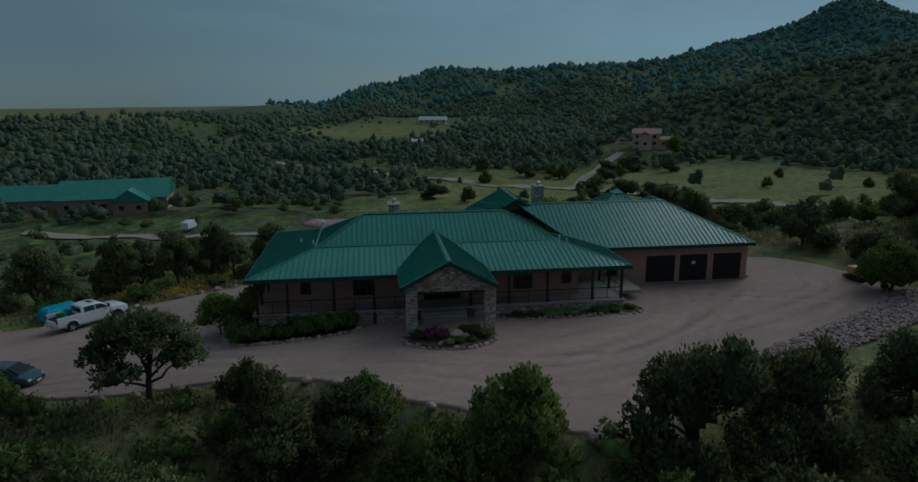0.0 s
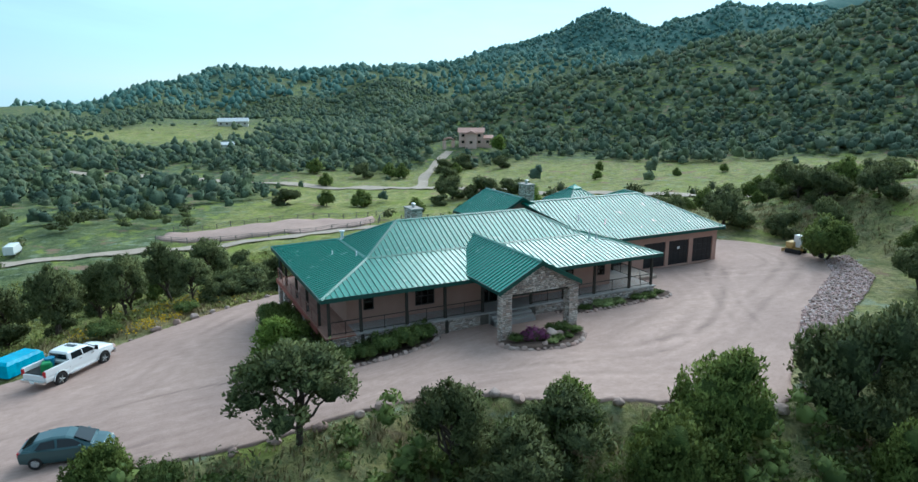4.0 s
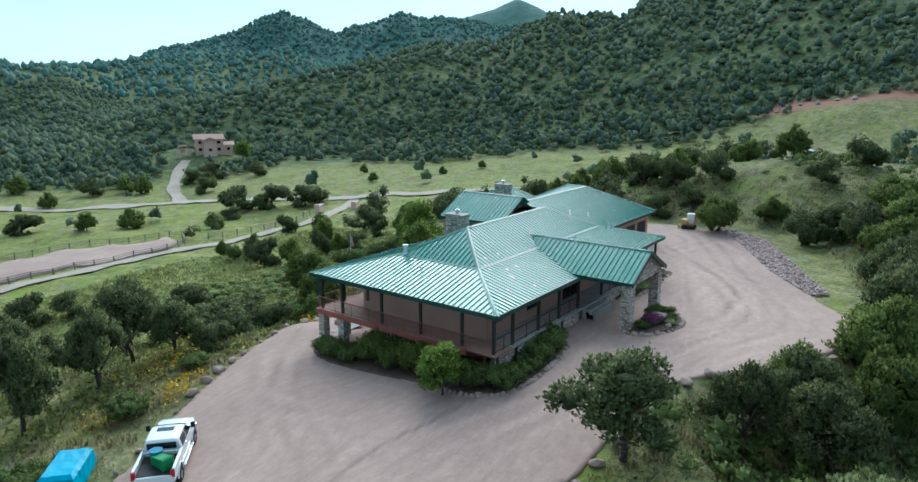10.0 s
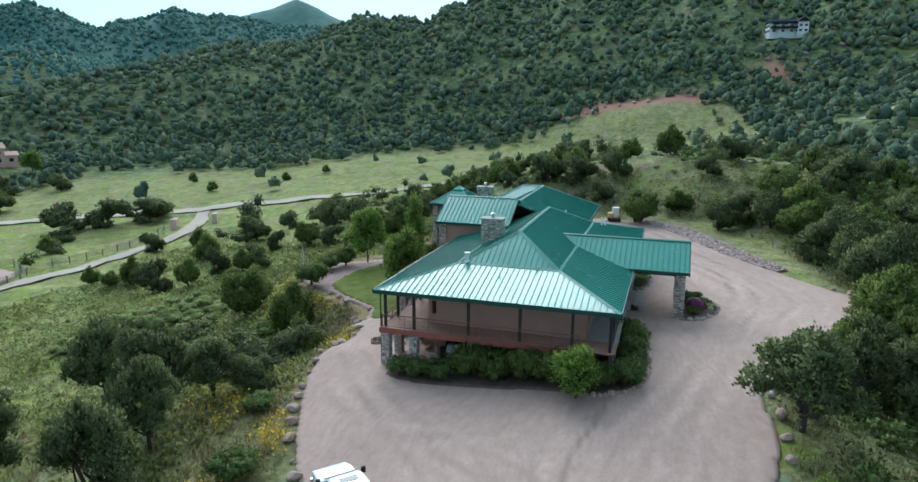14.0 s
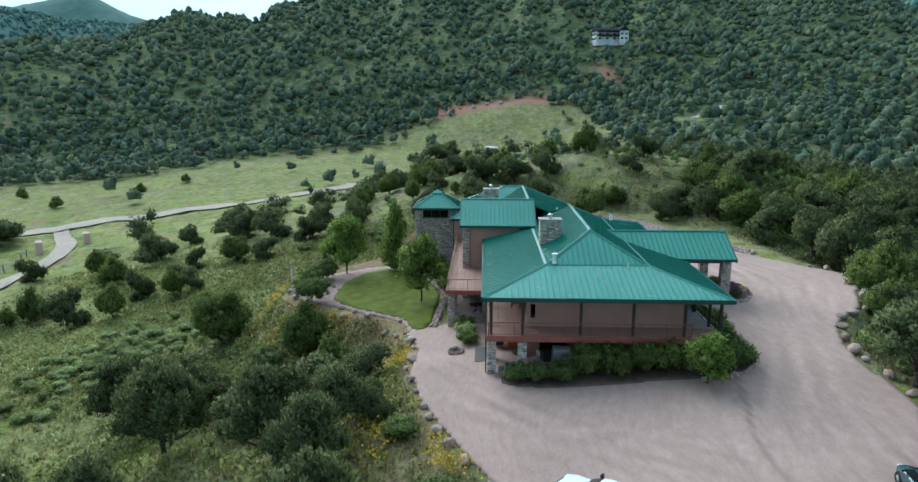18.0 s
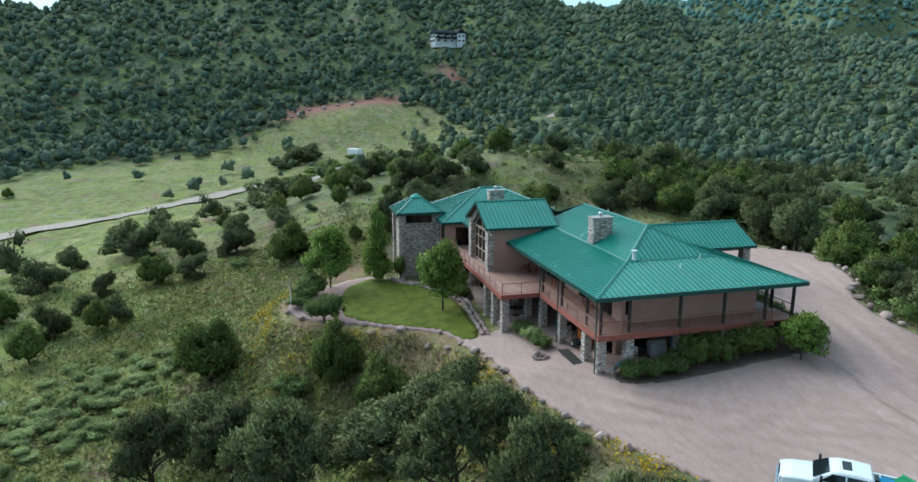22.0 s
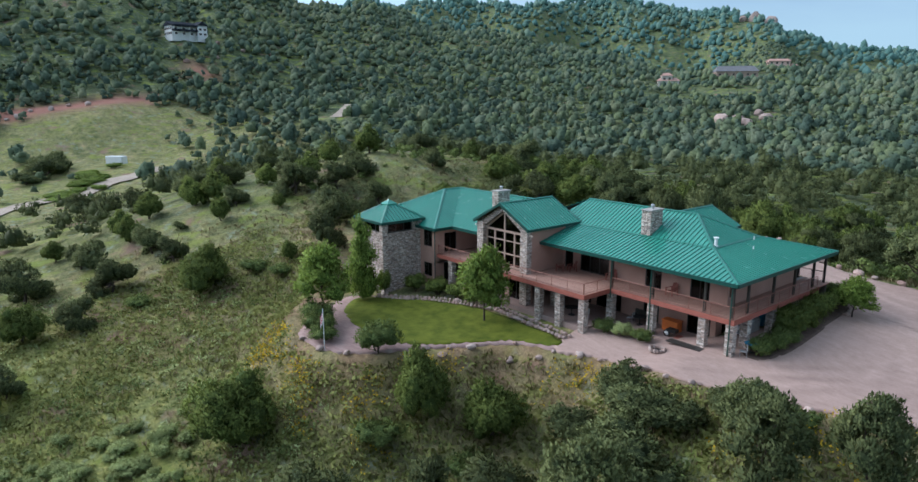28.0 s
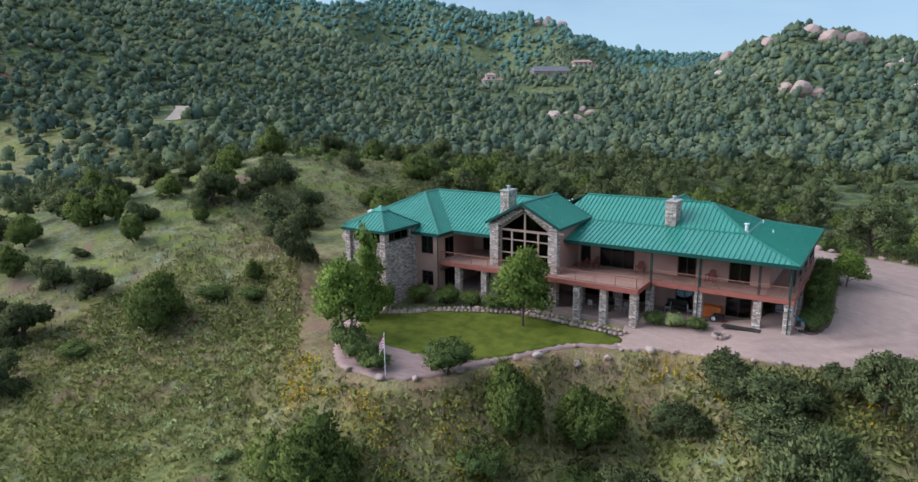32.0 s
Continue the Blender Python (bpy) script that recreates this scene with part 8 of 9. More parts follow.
# boulders showing through the southern woods
for x, y, s in ((112, -200, 6), (117, -206, 7.5), (122, -210, 6.5), (127, -205, 8), (118, -226, 6), (124, -232, 5.5), (133, -254, 6), (108, -196, 4.5), (36, -271, 12), (43, -275, 8), (29, -273, 9), (60, -300, 7), (-10, -290, 8), (-3, -348, 9), (2, -340, 7), (34, -143, 2.2),
                (36, -396, 16), (48, -398, 12), (24, -400, 13), (70, -392, 11), (100, -420, 12), (110, -425, 9), (36, -243, 4), (60, -250, 4), (40, -330, 6), (88, -345, 7),
                (255, 33, 2.6), (259, 28, 2.2), (257, 22, 2.8), (260, 16, 2.0), (258, 10, 2.6), (256, 36, 2.0), (320, -62, 3.5), (312, -72, 3), (305, -56, 3), (300, -40, 3), (308, -84, 2.6)):
    tagged(rock(x, y, s, flat=0.8), "large weathered pink granite boulder on the wooded slope", "rock", "granite boulders in the woods")


for x, y, w, h in ((408, -763, 15, 24), (392, -772, 20, 18), (420, -758, 12, 12)):
    tower = rock(x, y, w)
    tower.scale = (w, w, h)
    tagged(tower, "pale granite rock tower on the skyline", "rock", "rock towers on the ridge")

# ---- vehicles ----
m_carwhite, n, l, b = material("white_car_paint", 0.25, 0.0, 0.5)
b.inputs["Base Color"].default_value = (0.74, 0.76, 0.76, 1)
b.inputs["Coat Weight"].default_value = 0.4
m_cargrey, n, l, b = material("grey_green_car_paint", 0.28, 0.3, 0.5)
b.inputs["Base Color"].default_value = (0.03, 0.085, 0.095, 1)
b.inputs["Coat Weight"].default_value = 0.6
m_tyre = plain("black_rubber", (0.018, 0.018, 0.018), (0.03, 0.03, 0.03), 8, 0.85)
m_chrome = plain("chrome", (0.6, 0.6, 0.6), (0.68, 0.68, 0.68), 8, 0.18, 1.0, 0.5, 0.0)
m_black = plain("black_plastic", (0.012, 0.012, 0.013), (0.02, 0.02, 0.02), 6, 0.6)
m_darkglass, n, l, b = material("tinted_car_glass", 0.05, 0.0, 0.5)
b.inputs["Base Color"].default_value = (0.012, 0.016, 0.018, 1)
m_redlens = plain("red_lamp_lens", (0.35, 0.015, 0.02), (0.42, 0.02, 0.03), 6, 0.25)
m_clearlens = plain("clear_lamp_lens", (0.6, 0.62, 0.62), (0.7, 0.7, 0.7), 6, 0.15)
m_green = plain("dark_green_plastic", (0.012, 0.16, 0.05), (0.03, 0.25, 0.08), 3, 0.5)
m_barrel = plain("blue_plastic", (0.02, 0.16, 0.28), (0.03, 0.22, 0.36), 3, 0.5)
m_tarp = plain("bright_blue_tarpaulin", (0.0, 0.26, 0.44), (0.02, 0.42, 0.58), 1.2, 0.45, 0, 0.4, 0.3, 9)


def loft(sections, close=True):
    """A body skin through cross-sections, each a list of (y, z) at an x; ends closed."""
    bm = bmesh.new()
    rings = [[bm.verts.new((x, y, z)) for y, z in sec] for x, sec in sections]
    n_ = len(rings[0])
    for a, c in zip(rings, rings[1:]):
        for i in range(n_):
            bm.faces.new((a[i], a[(i + 1) % n_], c[(i + 1) % n_], c[i]))
    bm.faces.new(rings[0][::-1])
    bm.faces.new(rings[-1])
    bmesh.ops.recalc_face_normals(bm, faces=bm.faces[:])
    return bm


def body_section(half, z0, z1, tuck=0.06, crown=0.03):
    """A car body's outline across: tucked sills, full sides, slightly domed top."""
    right = [(half - tuck, z0), (half, z0 + 0.18), (half + 0.01, (z0 + z1) / 2), (half - 0.02, z1 - 0.06), (half - 0.09, z1), (half * 0.4, z1 + crown)]
    return right + [(-y, z) for y, z in reversed(right)]


def wheel(parent, x, y, r, w):
    side = 1 if y > 0 else -1
    bm = bmesh.new()
    prof = [(r * 0.62, -w / 2), (r * 0.93, -w / 2), (r, -w * 0.36), (r, w * 0.36), (r * 0.93, w / 2), (r * 0.62, w / 2)]
    n_ = 22
    rings = [[bm.verts.new((x + q * math.cos(2 * math.pi * i / n_), y + s, r + q * math.sin(2 * math.pi * i / n_))) for q, s in prof] for i in range(n_)]
    for i in range(n_):
        for k in range(len(prof)):
            bm.faces.new((rings[i][k], rings[(i + 1) % n_][k], rings[(i + 1) % n_][(k + 1) % len(prof)], rings[i][(k + 1) % len(prof)]))
    bmesh.ops.recalc_face_normals(bm, faces=bm.faces[:])
    wh = part("wheel", bmesh.new(), m_tyre, parent)
    part("tyre", bm, m_tyre, wh)
    bm = bmesh.new()
    tube(bm, (x, y - w * 0.3, r), (x, y + w * 0.3, r), r * 0.63, n=18)
    tube(bm, (x, y + side * w * 0.28, r), (x, y + side * w * 0.42, r), r * 0.2, r * 0.14, n=10)
    for k in range(5):
        a = 2 * math.pi * k / 5
        tube(bm, (x + r * 0.12 * math.cos(a), y + side * w * 0.36, r + r * 0.12 * math.sin(a)), (x + r * 0.6 * math.cos(a), y + side * w * 0.34, r + r * 0.6 * math.sin(a)), r * 0.09, n=6)
    part("rim", bm, m_steel, wh)


def pane(corners, lift, mat, parent, name):
    """A thin glass pane over four corners, lifted along a given way."""
    bm = bmesh.new()
    bm.faces.new([bm.verts.new(q) for q in corners])
    r_ = bmesh.ops.extrude_face_region(bm, geom=bm.faces[:])
    bmesh.ops.translate(bm, vec=lift, verts=[g for g in r_["geom"] if isinstance(g, bmesh.types.BMVert)])
    bmesh.ops.recalc_face_normals(bm, faces=bm.faces[:])
    return part(name, bm, mat, parent)


def pickup(x, y, turn):
    t = empty("pickup_truck", x, y, gz(x, y) + 0.04, "white crew-cab pickup truck with an open loaded bed", "truck", turn=turn)
    part("body", loft([(-3.02, body_section(0.92, 0.72, 1.06)), (-2.95, body_section(0.97, 0.60, 1.08)), (-1.02, body_section(0.99, 0.52, 1.08)), (-1.0, body_section(0.99, 0.52, 1.38)), (0.2, body_section(1.0, 0.52, 1.40)), (1.3, body_section(0.99, 0.52, 1.38)),
                       (1.55, body_section(0.99, 0.52, 1.36, crown=0.06)), (2.4, body_section(0.97, 0.56, 1.29, crown=0.07)), (2.78, body_section(0.92, 0.60, 1.20, crown=0.05)), (2.98, body_section(0.84, 0.66, 1.02))]), m_carwhite, t)
    for s in (-1, 1):
        part("bed_side", bm_box(-2.98, s * 0.93 - 0.07, 1.0, -1.0, s * 0.93 + 0.07, 1.46, r=0.04), m_carwhite, t)
        for cx in (-1.85, 1.90):
            # black disc flush with the side stands in for the shaded wheel opening
            part("wheel_well", bm_tube((cx, s * 0.90, 0.50), (cx, s * 1.006, 0.50), 0.53, n=24), m_black, t)
            lip = bmesh.new()
            pipe(lip, [(cx + 0.55 * math.cos(a), s * 1.0, 0.50 + 0.55 * math.sin(a)) for a in [math.pi * k / 10 for k in range(11)]], 0.045, 6)
            part("wheel_arch", lip, m_carwhite, t)
        part("running_board", bm_box(-1.15, s * 1.02 - 0.08, 0.46, 1.25, s * 1.02 + 0.07, 0.53, r=0.015), m_chrome, t)
        part("tail_light", bm_box(-3.05, s * 0.90 - 0.09, 1.0, -2.94, s * 0.90 + 0.11, 1.40, r=0.02), m_redlens, t)
        part("headlight", bm_box(2.76, s * 0.70 - 0.16, 0.92, 2.97, s * 0.70 + 0.17, 1.14, r=0.03), m_clearlens, t)
        mir = part("mirror", bm_box(1.12, s * 1.14 - 0.1, 1.42, 1.24, s * 1.14 + 0.12, 1.74, r=0.03), m_black, t)
        part("mirror_arm", bm_box(1.14, s * 1.0 - 0.08, 1.45, 1.22, s * 1.0 + 0.08, 1.5), m_black, mir)
        for q in (((-0.82, 1.44), (0.10, 1.44), (0.10, 1.84), (-0.72, 1.84)), ((0.18, 1.44), (1.20, 1.44), (0.72, 1.82), (0.18, 1.84))):
            pane([(xx, s * (0.985 - (zz - 1.40) * 0.36), zz) for xx, zz in q], (0, s * 0.014, 0.004), m_darkglass, t, "side_window")
        for xd in (0.12, 1.16):
            part("door_handle", bm_box(xd - 0.34, s * 1.0 - 0.015, 1.24, xd - 0.14, s * 1.0 + 0.03, 1.29), m_chrome, t)
    cabsec = lambda h, half: [(half, 1.34), (half - 0.01, 1.42), (half - 0.17, h - 0.09), (half - 0.24, h - 0.02), (half - 0.40, h), (-half + 0.40, h), (-half + 0.24, h - 0.02), (-half + 0.17, h - 0.09), (-half + 0.01, 1.42), (-half, 1.34)]
    part("cab", loft([(-1.0, cabsec(1.86, 0.97)), (-0.9, cabsec(1.95, 0.985)), (-0.2, cabsec(2.0, 0.985)), (0.45, cabsec(1.97, 0.985)), (0.78, cabsec(1.88, 0.98)), (1.52, cabsec(1.44, 0.96))]), m_carwhite, t)
    pane([(0.84, -0.66, 1.86), (0.84, 0.66, 1.86), (1.50, 0.80, 1.46), (1.50, -0.80, 1.46)], (0.02, 0, 0.03), m_darkglass, t, "windscreen")
    part("rear_window", bm_box(-1.02, -0.72, 1.46, -0.96, 0.72, 1.80, r=0.015), m_darkglass, t)
    part("sunroof", bm_box(-0.1, -0.42, 1.985, 0.3, 0.42, 2.012, r=0.008), m_darkglass, t)
    part("bed_floor", bm_box(-2.95, -0.87, 1.10, -1.02, 0.87, 1.14), m_black, t)
    part("tailgate", bm_box(-3.06, -0.86, 0.74, -2.98, 0.86, 1.10, r=0.02), m_carwhite, t)
    part("bed_bar", bm_tube((-1.35, -0.9, 1.5), (-1.35, 0.9, 1.5), 0.035, n=8), m_carwhite, t)
    part("rear_bumper", bm_box(-3.22, -0.97, 0.55, -3.0, 0.97, 0.76, r=0.04), m_chrome, t)
    part("front_bumper", bm_box(2.9, -0.95, 0.46, 3.12, 0.95, 0.74, r=0.05), m_chrome, t)
    part("grille", bm_box(2.92, -0.5, 0.76, 3.0, 0.5, 1.1, r=0.02), m_black, t)
    part("plate", bm_box(-3.235, -0.16, 0.58, -3.22, 0.16, 0.72), m_white, t)
    for wx in (-1.85, 1.90):
        for s in (-1, 1):
            wheel(t, wx, s * 0.92, 0.43, 0.28)
    return t


TRUCK_TURN = 48.5
pickup(-15.27, 10.79, TRUCK_TURN)
cargo = Matrix.Translation((-15.27, 10.79, gz(-15.27, 10.79) + 0.04)) @ pose(0, 0, 0, 0, 0, TRUCK_TURN)


def in_bed(name, bm, mat, label, category):
    ob = part(name, bm, mat)
    ob.matrix_basis = cargo
    return tagged(ob, label, category)


bm = loft([(-2.75, [(-0.55, 1.16), (0.05, 1.16), (0.05, 1.72), (-0.55, 1.72)]), (-2.68, [(-0.60, 1.15), (0.10, 1.15), (0.10, 1.78), (-0.60, 1.78)]), (-2.60, [(-0.54, 1.16), (0.04, 1.16), (0.04, 1.72), (-0.54, 1.72)]), (-1.60, [(-0.46, 1.18), (-0.04, 1.18), (-0.04, 1.62), (-0.46, 1.62)])])
bmesh.ops.rotate(bm, cent=(-2.2, -0.2, 1.4), matrix=Matrix.Rotation(radians(48), 3, "Z"), verts=bm.verts)
in_bed("green_bin", bm, m_green, "green plastic wheelie bin lying in the truck bed", "bin")
bm = bmesh.new()
tube(bm, (-1.55, 0.15, 1.14), (-1.55, 0.15, 1.72), 0.27, 0.31, n=16)
tube(bm, (-1.55, 0.15, 1.70), (-1.55, 0.15, 1.74), 0.33, 0.33, n=16)
in_bed("blue_barrel", bm, m_barrel, "blue plastic barrel standing in the truck bed", "barrel")

# covered trailer
tr = empty("covered_trailer", -19.0, 14.0, gz(-19.0, 14.0) + 0.02, "small trailer under a bright blue tarpaulin", "trailer", turn=TRUCK_TURN)
bm = bmesh.new()
n_x, n_y = 16, 12
grid = []
for i in range(n_x + 1):
    row = []
    for j in range(n_y + 1):
        u, w = i / n_x * 2 - 1, j / n_y * 2 - 1
        ex, ey = max(0, abs(u) - 0.72) / 0.28, max(0, abs(w) - 0.62) / 0.38
        drop = 1 - max(ex, ey) ** 0.8 * (0.93 if max(ex, ey) < 0.99 else 0.97)
        px_ = math.copysign(min(abs(u), 0.72) / 0.72 * 1.65 + 0.12 * ex, u)
        py_ = math.copysign(min(abs(w), 0.62) / 0.62 * 0.92 + 0.14 * ey, w)
        zz = 0.12 + 1.38 * max(0.0, drop) + 0.05 * noise.noise(Vector((px_ * 1.7, py_ * 2.1, 5)))
        row.append(bm.verts.new((px_ + 0.05 * noise.noise(Vector((zz * 4, py_ * 3, 1))), py_ + 0.05 * noise.noise(Vector((px_ * 3, zz * 4, 2))), zz)))
    grid.append(row)
for i in range(n_x):
    for j in range(n_y):
        bm.faces.new((grid[i][j], grid[i + 1][j], grid[i + 1][j + 1], grid[i][j + 1]))
part("tarpaulin", bm, m_tarp, tr, "creased blue tarpaulin")
tr.scale = (0.9, 0.9, 0.78)
part("trailer_bed", bm_box(-1.6, -0.85, 0.35, 1.6, 0.85, 0.5), m_steel, tr)
for s in (-1, 1):
    wheel(tr, 0.0, s * 0.9, 0.32, 0.2)
part("drawbar", bm_box(1.5, -0.05, 0.38, 2.7, 0.05, 0.46), m_steel, tr)


def hatchback(x, y, turn):
    t = empty("hatchback_car", x, y, gz(x, y) + 0.04, "dark grey-green rounded hatchback car", "car", turn=turn)
    part("body", loft([(-2.1, body_section(0.66, 0.45, 0.8)), (-2.0, body_section(0.8, 0.32, 0.92)), (-1.3, body_section(0.88, 0.24, 0.98)), (0.3, body_section(0.89, 0.22, 0.95)), (1.1, body_section(0.88, 0.24, 0.92)), (1.75, body_section(0.80, 0.28, 0.78)), (2.08, body_section(0.62, 0.34, 0.6))]), m_cargrey, t)
    cs = lambda z1, half, top: [(half, 0.88), (half - 0.04, 0.98), (top, z1 - 0.05), (top - 0.14, z1), (-top + 0.14, z1), (-top, z1 - 0.05), (-half + 0.04, 0.98), (-half, 0.88)]
    part("roof", loft([(-1.85, cs(1.0, 0.74, 0.62)), (-1.35, cs(1.30, 0.82, 0.62)), (-0.5, cs(1.46, 0.85, 0.62)), (0.1, cs(1.45, 0.85, 0.62)), (0.55, cs(1.30, 0.84, 0.62)), (1.3, cs(0.96, 0.80, 0.66))]), m_cargrey, t)
    bm = bmesh.new()
    bm.faces.new([bm.verts.new(q) for q in ((0.48, -0.55, 1.36), (0.48, 0.55, 1.36), (1.22, 0.66, 1.02), (1.22, -0.66, 1.02))])
    r_ = bmesh.ops.extrude_face_region(bm, geom=bm.faces[:])
    bmesh.ops.translate(bm, vec=(0.015, 0, 0.03), verts=[g for g in r_["geom"] if isinstance(g, bmesh.types.BMVert)])
    part("windscreen", bm, m_darkglass, t)
    bm = bmesh.new()
    bm.faces.new([bm.verts.new(q) for q in ((-1.36, 0.5, 1.31), (-1.36, -0.5, 1.31), (-1.84, -0.54, 1.02), (-1.84, 0.54, 1.02))])
    r_ = bmesh.ops.extrude_face_region(bm, geom=bm.faces[:])
    bmesh.ops.translate(bm, vec=(-0.02, 0, 0.03), verts=[g for g in r_["geom"] if isinstance(g, bmesh.types.BMVert)])
    part("rear_window", bm, m_darkglass, t)
    for s in (-1, 1):
        for q in (((-1.25, 1.0), (-0.35, 1.0), (-0.40, 1.36), (-1.0, 1.30)), ((-0.25, 1.0), (0.95, 1.0), (0.42, 1.32), (-0.25, 1.37))):
            bm = bmesh.new()
            bm.faces.new([bm.verts.new((xx, s * (0.845 - (zz - 0.98) * 0.52), zz)) for xx, zz in q])
            r_ = bmesh.ops.extrude_face_region(bm, geom=bm.faces[:])
            bmesh.ops.translate(bm, vec=(0, s * 0.02, 0.005), verts=[g for g in r_["geom"] if isinstance(g, bmesh.types.BMVert)])
            part("side_window", bm, m_darkglass, t)
        part("headlight", bm_box(1.72, s * 0.6 - 0.14, 0.56, 1.98, s * 0.6 + 0.1, 0.7, r=0.03), m_clearlens, t)
        part("tail_light", bm_box(-2.06, s * 0.66 - 0.1, 0.7, -1.9, s * 0.66 + 0.1, 0.92, r=0.03), m_redlens, t)
        part("mirror", bm_box(0.72, s * 0.95 - 0.08, 0.96, 0.86, s * 0.95 + 0.08, 1.08, r=0.03), m_cargrey, t)
        for wx in (-1.28, 1.28):
            wheel(t, wx, s * 0.82, 0.32, 0.2)
    part("plate", bm_box(2.08, -0.2, 0.4, 2.1, 0.2, 0.5), m_white, t)
    return t


hatchback(-14.3, -4.0, -10)

# ---- mini excavator at the end of the drive ----
m_yellow_paint = plain("faded_yellow_paint", (0.45, 0.30, 0.10), (0.52, 0.36, 0.14), 3, 0.6)
ex = empty("excavator", 52.4, 5.0, gz(52.4, 5.0) + 0.05, "small yellow excavator with a pale cab and folded boom", "excavator", turn=-80)
for s in (-1, 1):
    bm = bmesh.new()
    soft_box(bm, -1.0, s * 0.7 - 0.2, 0.0, 1.0, s * 0.7 + 0.2, 0.55, 0.16)
    part("track", bm, m_black, ex)
part("chassis", bm_box(-0.7, -0.5, 0.25, 0.7, 0.5, 0.65, r=0.04), m_yellow_paint, ex)
part("engine_cover", bm_box(-1.0, -0.75, 0.68, -0.1, 0.75, 1.4, r=0.08), m_yellow_paint, ex)
part("cab", bm_box(-0.35, -0.1, 0.7, 0.75, 0.72, 2.25, r=0.07), m_white, ex)
part("cab_window", bm_box(0.74, 0.0, 1.2, 0.77, 0.62, 2.05), m_darkglass, ex)
part("cab_window", bm_box(-0.2, 0.71, 1.25, 0.6, 0.735, 2.05), m_darkglass, ex)
bm = bmesh.new()
pipe(bm, [(0.7, -0.35, 0.9), (1.6, -0.35, 2.2), (2.6, -0.35, 2.0)], 0.14, 8)
part("boom", bm, m_yellow_paint, ex)
bm = bmesh.new()
pipe(bm, [(2.55, -0.35, 2.05), (3.2, -0.35, 0.6)], 0.11, 8)
part("dipper", bm, m_yellow_paint, ex)
part("bucket", loft([(3.0, [(-0.6, 0.15), (-0.1, 0.15), (-0.1, 0.75), (-0.6, 0.75)]), (3.5, [(-0.6, 0.05), (-0.1, 0.05), (-0.1, 0.45), (-0.6, 0.45)])]), m_black, ex)
ex.scale = (0.85, 0.85, 0.85)
part("blade", bm_box(-1.45, -0.8, 0.05, -1.35, 0.8, 0.45), m_yellow_paint, ex)

# ---- patio and deck furniture ----
m_redwood = plain("red_stained_wood", (0.20, 0.06, 0.045), (0.27, 0.085, 0.06), 5, 0.7)
m_orange = plain("orange_stained_wood", (0.50, 0.13, 0.03), (0.60, 0.18, 0.04), 4, 0.6)


def deck_chair():
    c = new("adirondack_chair")
    part("seat", loft([(-0.28, [(-0.27, 0.30), (0.27, 0.30), (0.27, 0.33), (-0.27, 0.33)]), (0.28, [(-0.27, 0.40), (0.27, 0.40), (0.27, 0.43), (-0.27, 0.43)])]), m_redwood, c)
    for k in range(5):
        y = -0.22 + 0.11 * k
        part("back_slat", loft([(-0.26, [(y - 0.045, 0.32), (y + 0.045, 0.32), (y + 0.045, 0.36), (y - 0.045, 0.36)]), (-0.50, [(y - 0.05, 0.98 - abs(k - 2) * 0.05), (y + 0.05, 0.98 - abs(k - 2) * 0.05), (y + 0.05, 1.02 - abs(k - 2) * 0.05), (y - 0.05, 1.02 - abs(k - 2) * 0.05)])]), m_redwood, c)
    for s in (-1, 1):
        part("arm", bm_box(-0.42, s * 0.34 - 0.06, 0.58, 0.32, s * 0.34 + 0.06, 0.61), m_redwood, c)
        part("leg", bm_box(0.22, s * 0.33 - 0.04, 0.0, 0.30, s * 0.33 + 0.04, 0.58), m_redwood, c)
        part("leg", bm_box(-0.42, s * 0.31 - 0.03, 0.0, -0.34, s * 0.31 + 0.03, 0.58), m_redwood, c)
    return c


chair = deck_chair()
first = True
for x, y, a in ((6.9, 14.2, 80), (12.9, 14.3, 95), (17.2, 14.6, 60), (18.0, 15.4, 40)):
    m = pose(x, y, FLOOR + 0.005, 0, 0, a)
    if first:
        chair.matrix_basis = m
        ob, first = chair, False
    else:
        ob = copy_thing(chair, m)
    tagged(ob, "red-stained wooden slatted chair on the deck", "chair", "chairs on the deck")
PF = -0.22
cab = empty("orange_cabinet", 6.5, 14.4, PF, "orange-stained wooden storage chest against the patio wall", "chest")
part("body", bm_box(-0.7, -0.35, 0.08, 0.7, 0.35, 0.95, r=0.02), m_orange, cab)
part("lid", bm_box(-0.75, -0.4, 0.95, 0.75, 0.42, 1.02, r=0.02), m_orange, cab)
for k in range(4):
    part("front_board", bm_box(-0.66 + 0.33 * k, 0.35, 0.14, -0.36 + 0.33 * k, 0.372, 0.9), m_orange, cab)
wh = empty("wheelbarrow", 5.9, 15.4, PF + 0.02, "small black cart with a yellow-rimmed wheel", "cart")
wheel(wh, 0.25, 0.25, 0.28, 0.12)
part("tray", loft([(-0.5, [(-0.25, 0.35), (0.25, 0.35), (0.3, 0.6), (-0.3, 0.6)]), (0.3, [(-0.2, 0.35), (0.2, 0.35), (0.3, 0.62), (-0.3, 0.62)])]), m_black, wh)
tagged(part("door_mat", bm_box(2.3, 16.45, gz(3, 17) + 0.06, 5.2, 17.3, gz(3, 17) + 0.10), m_darkframe), "dark grey outdoor mat on the gravel before the patio", "mat")
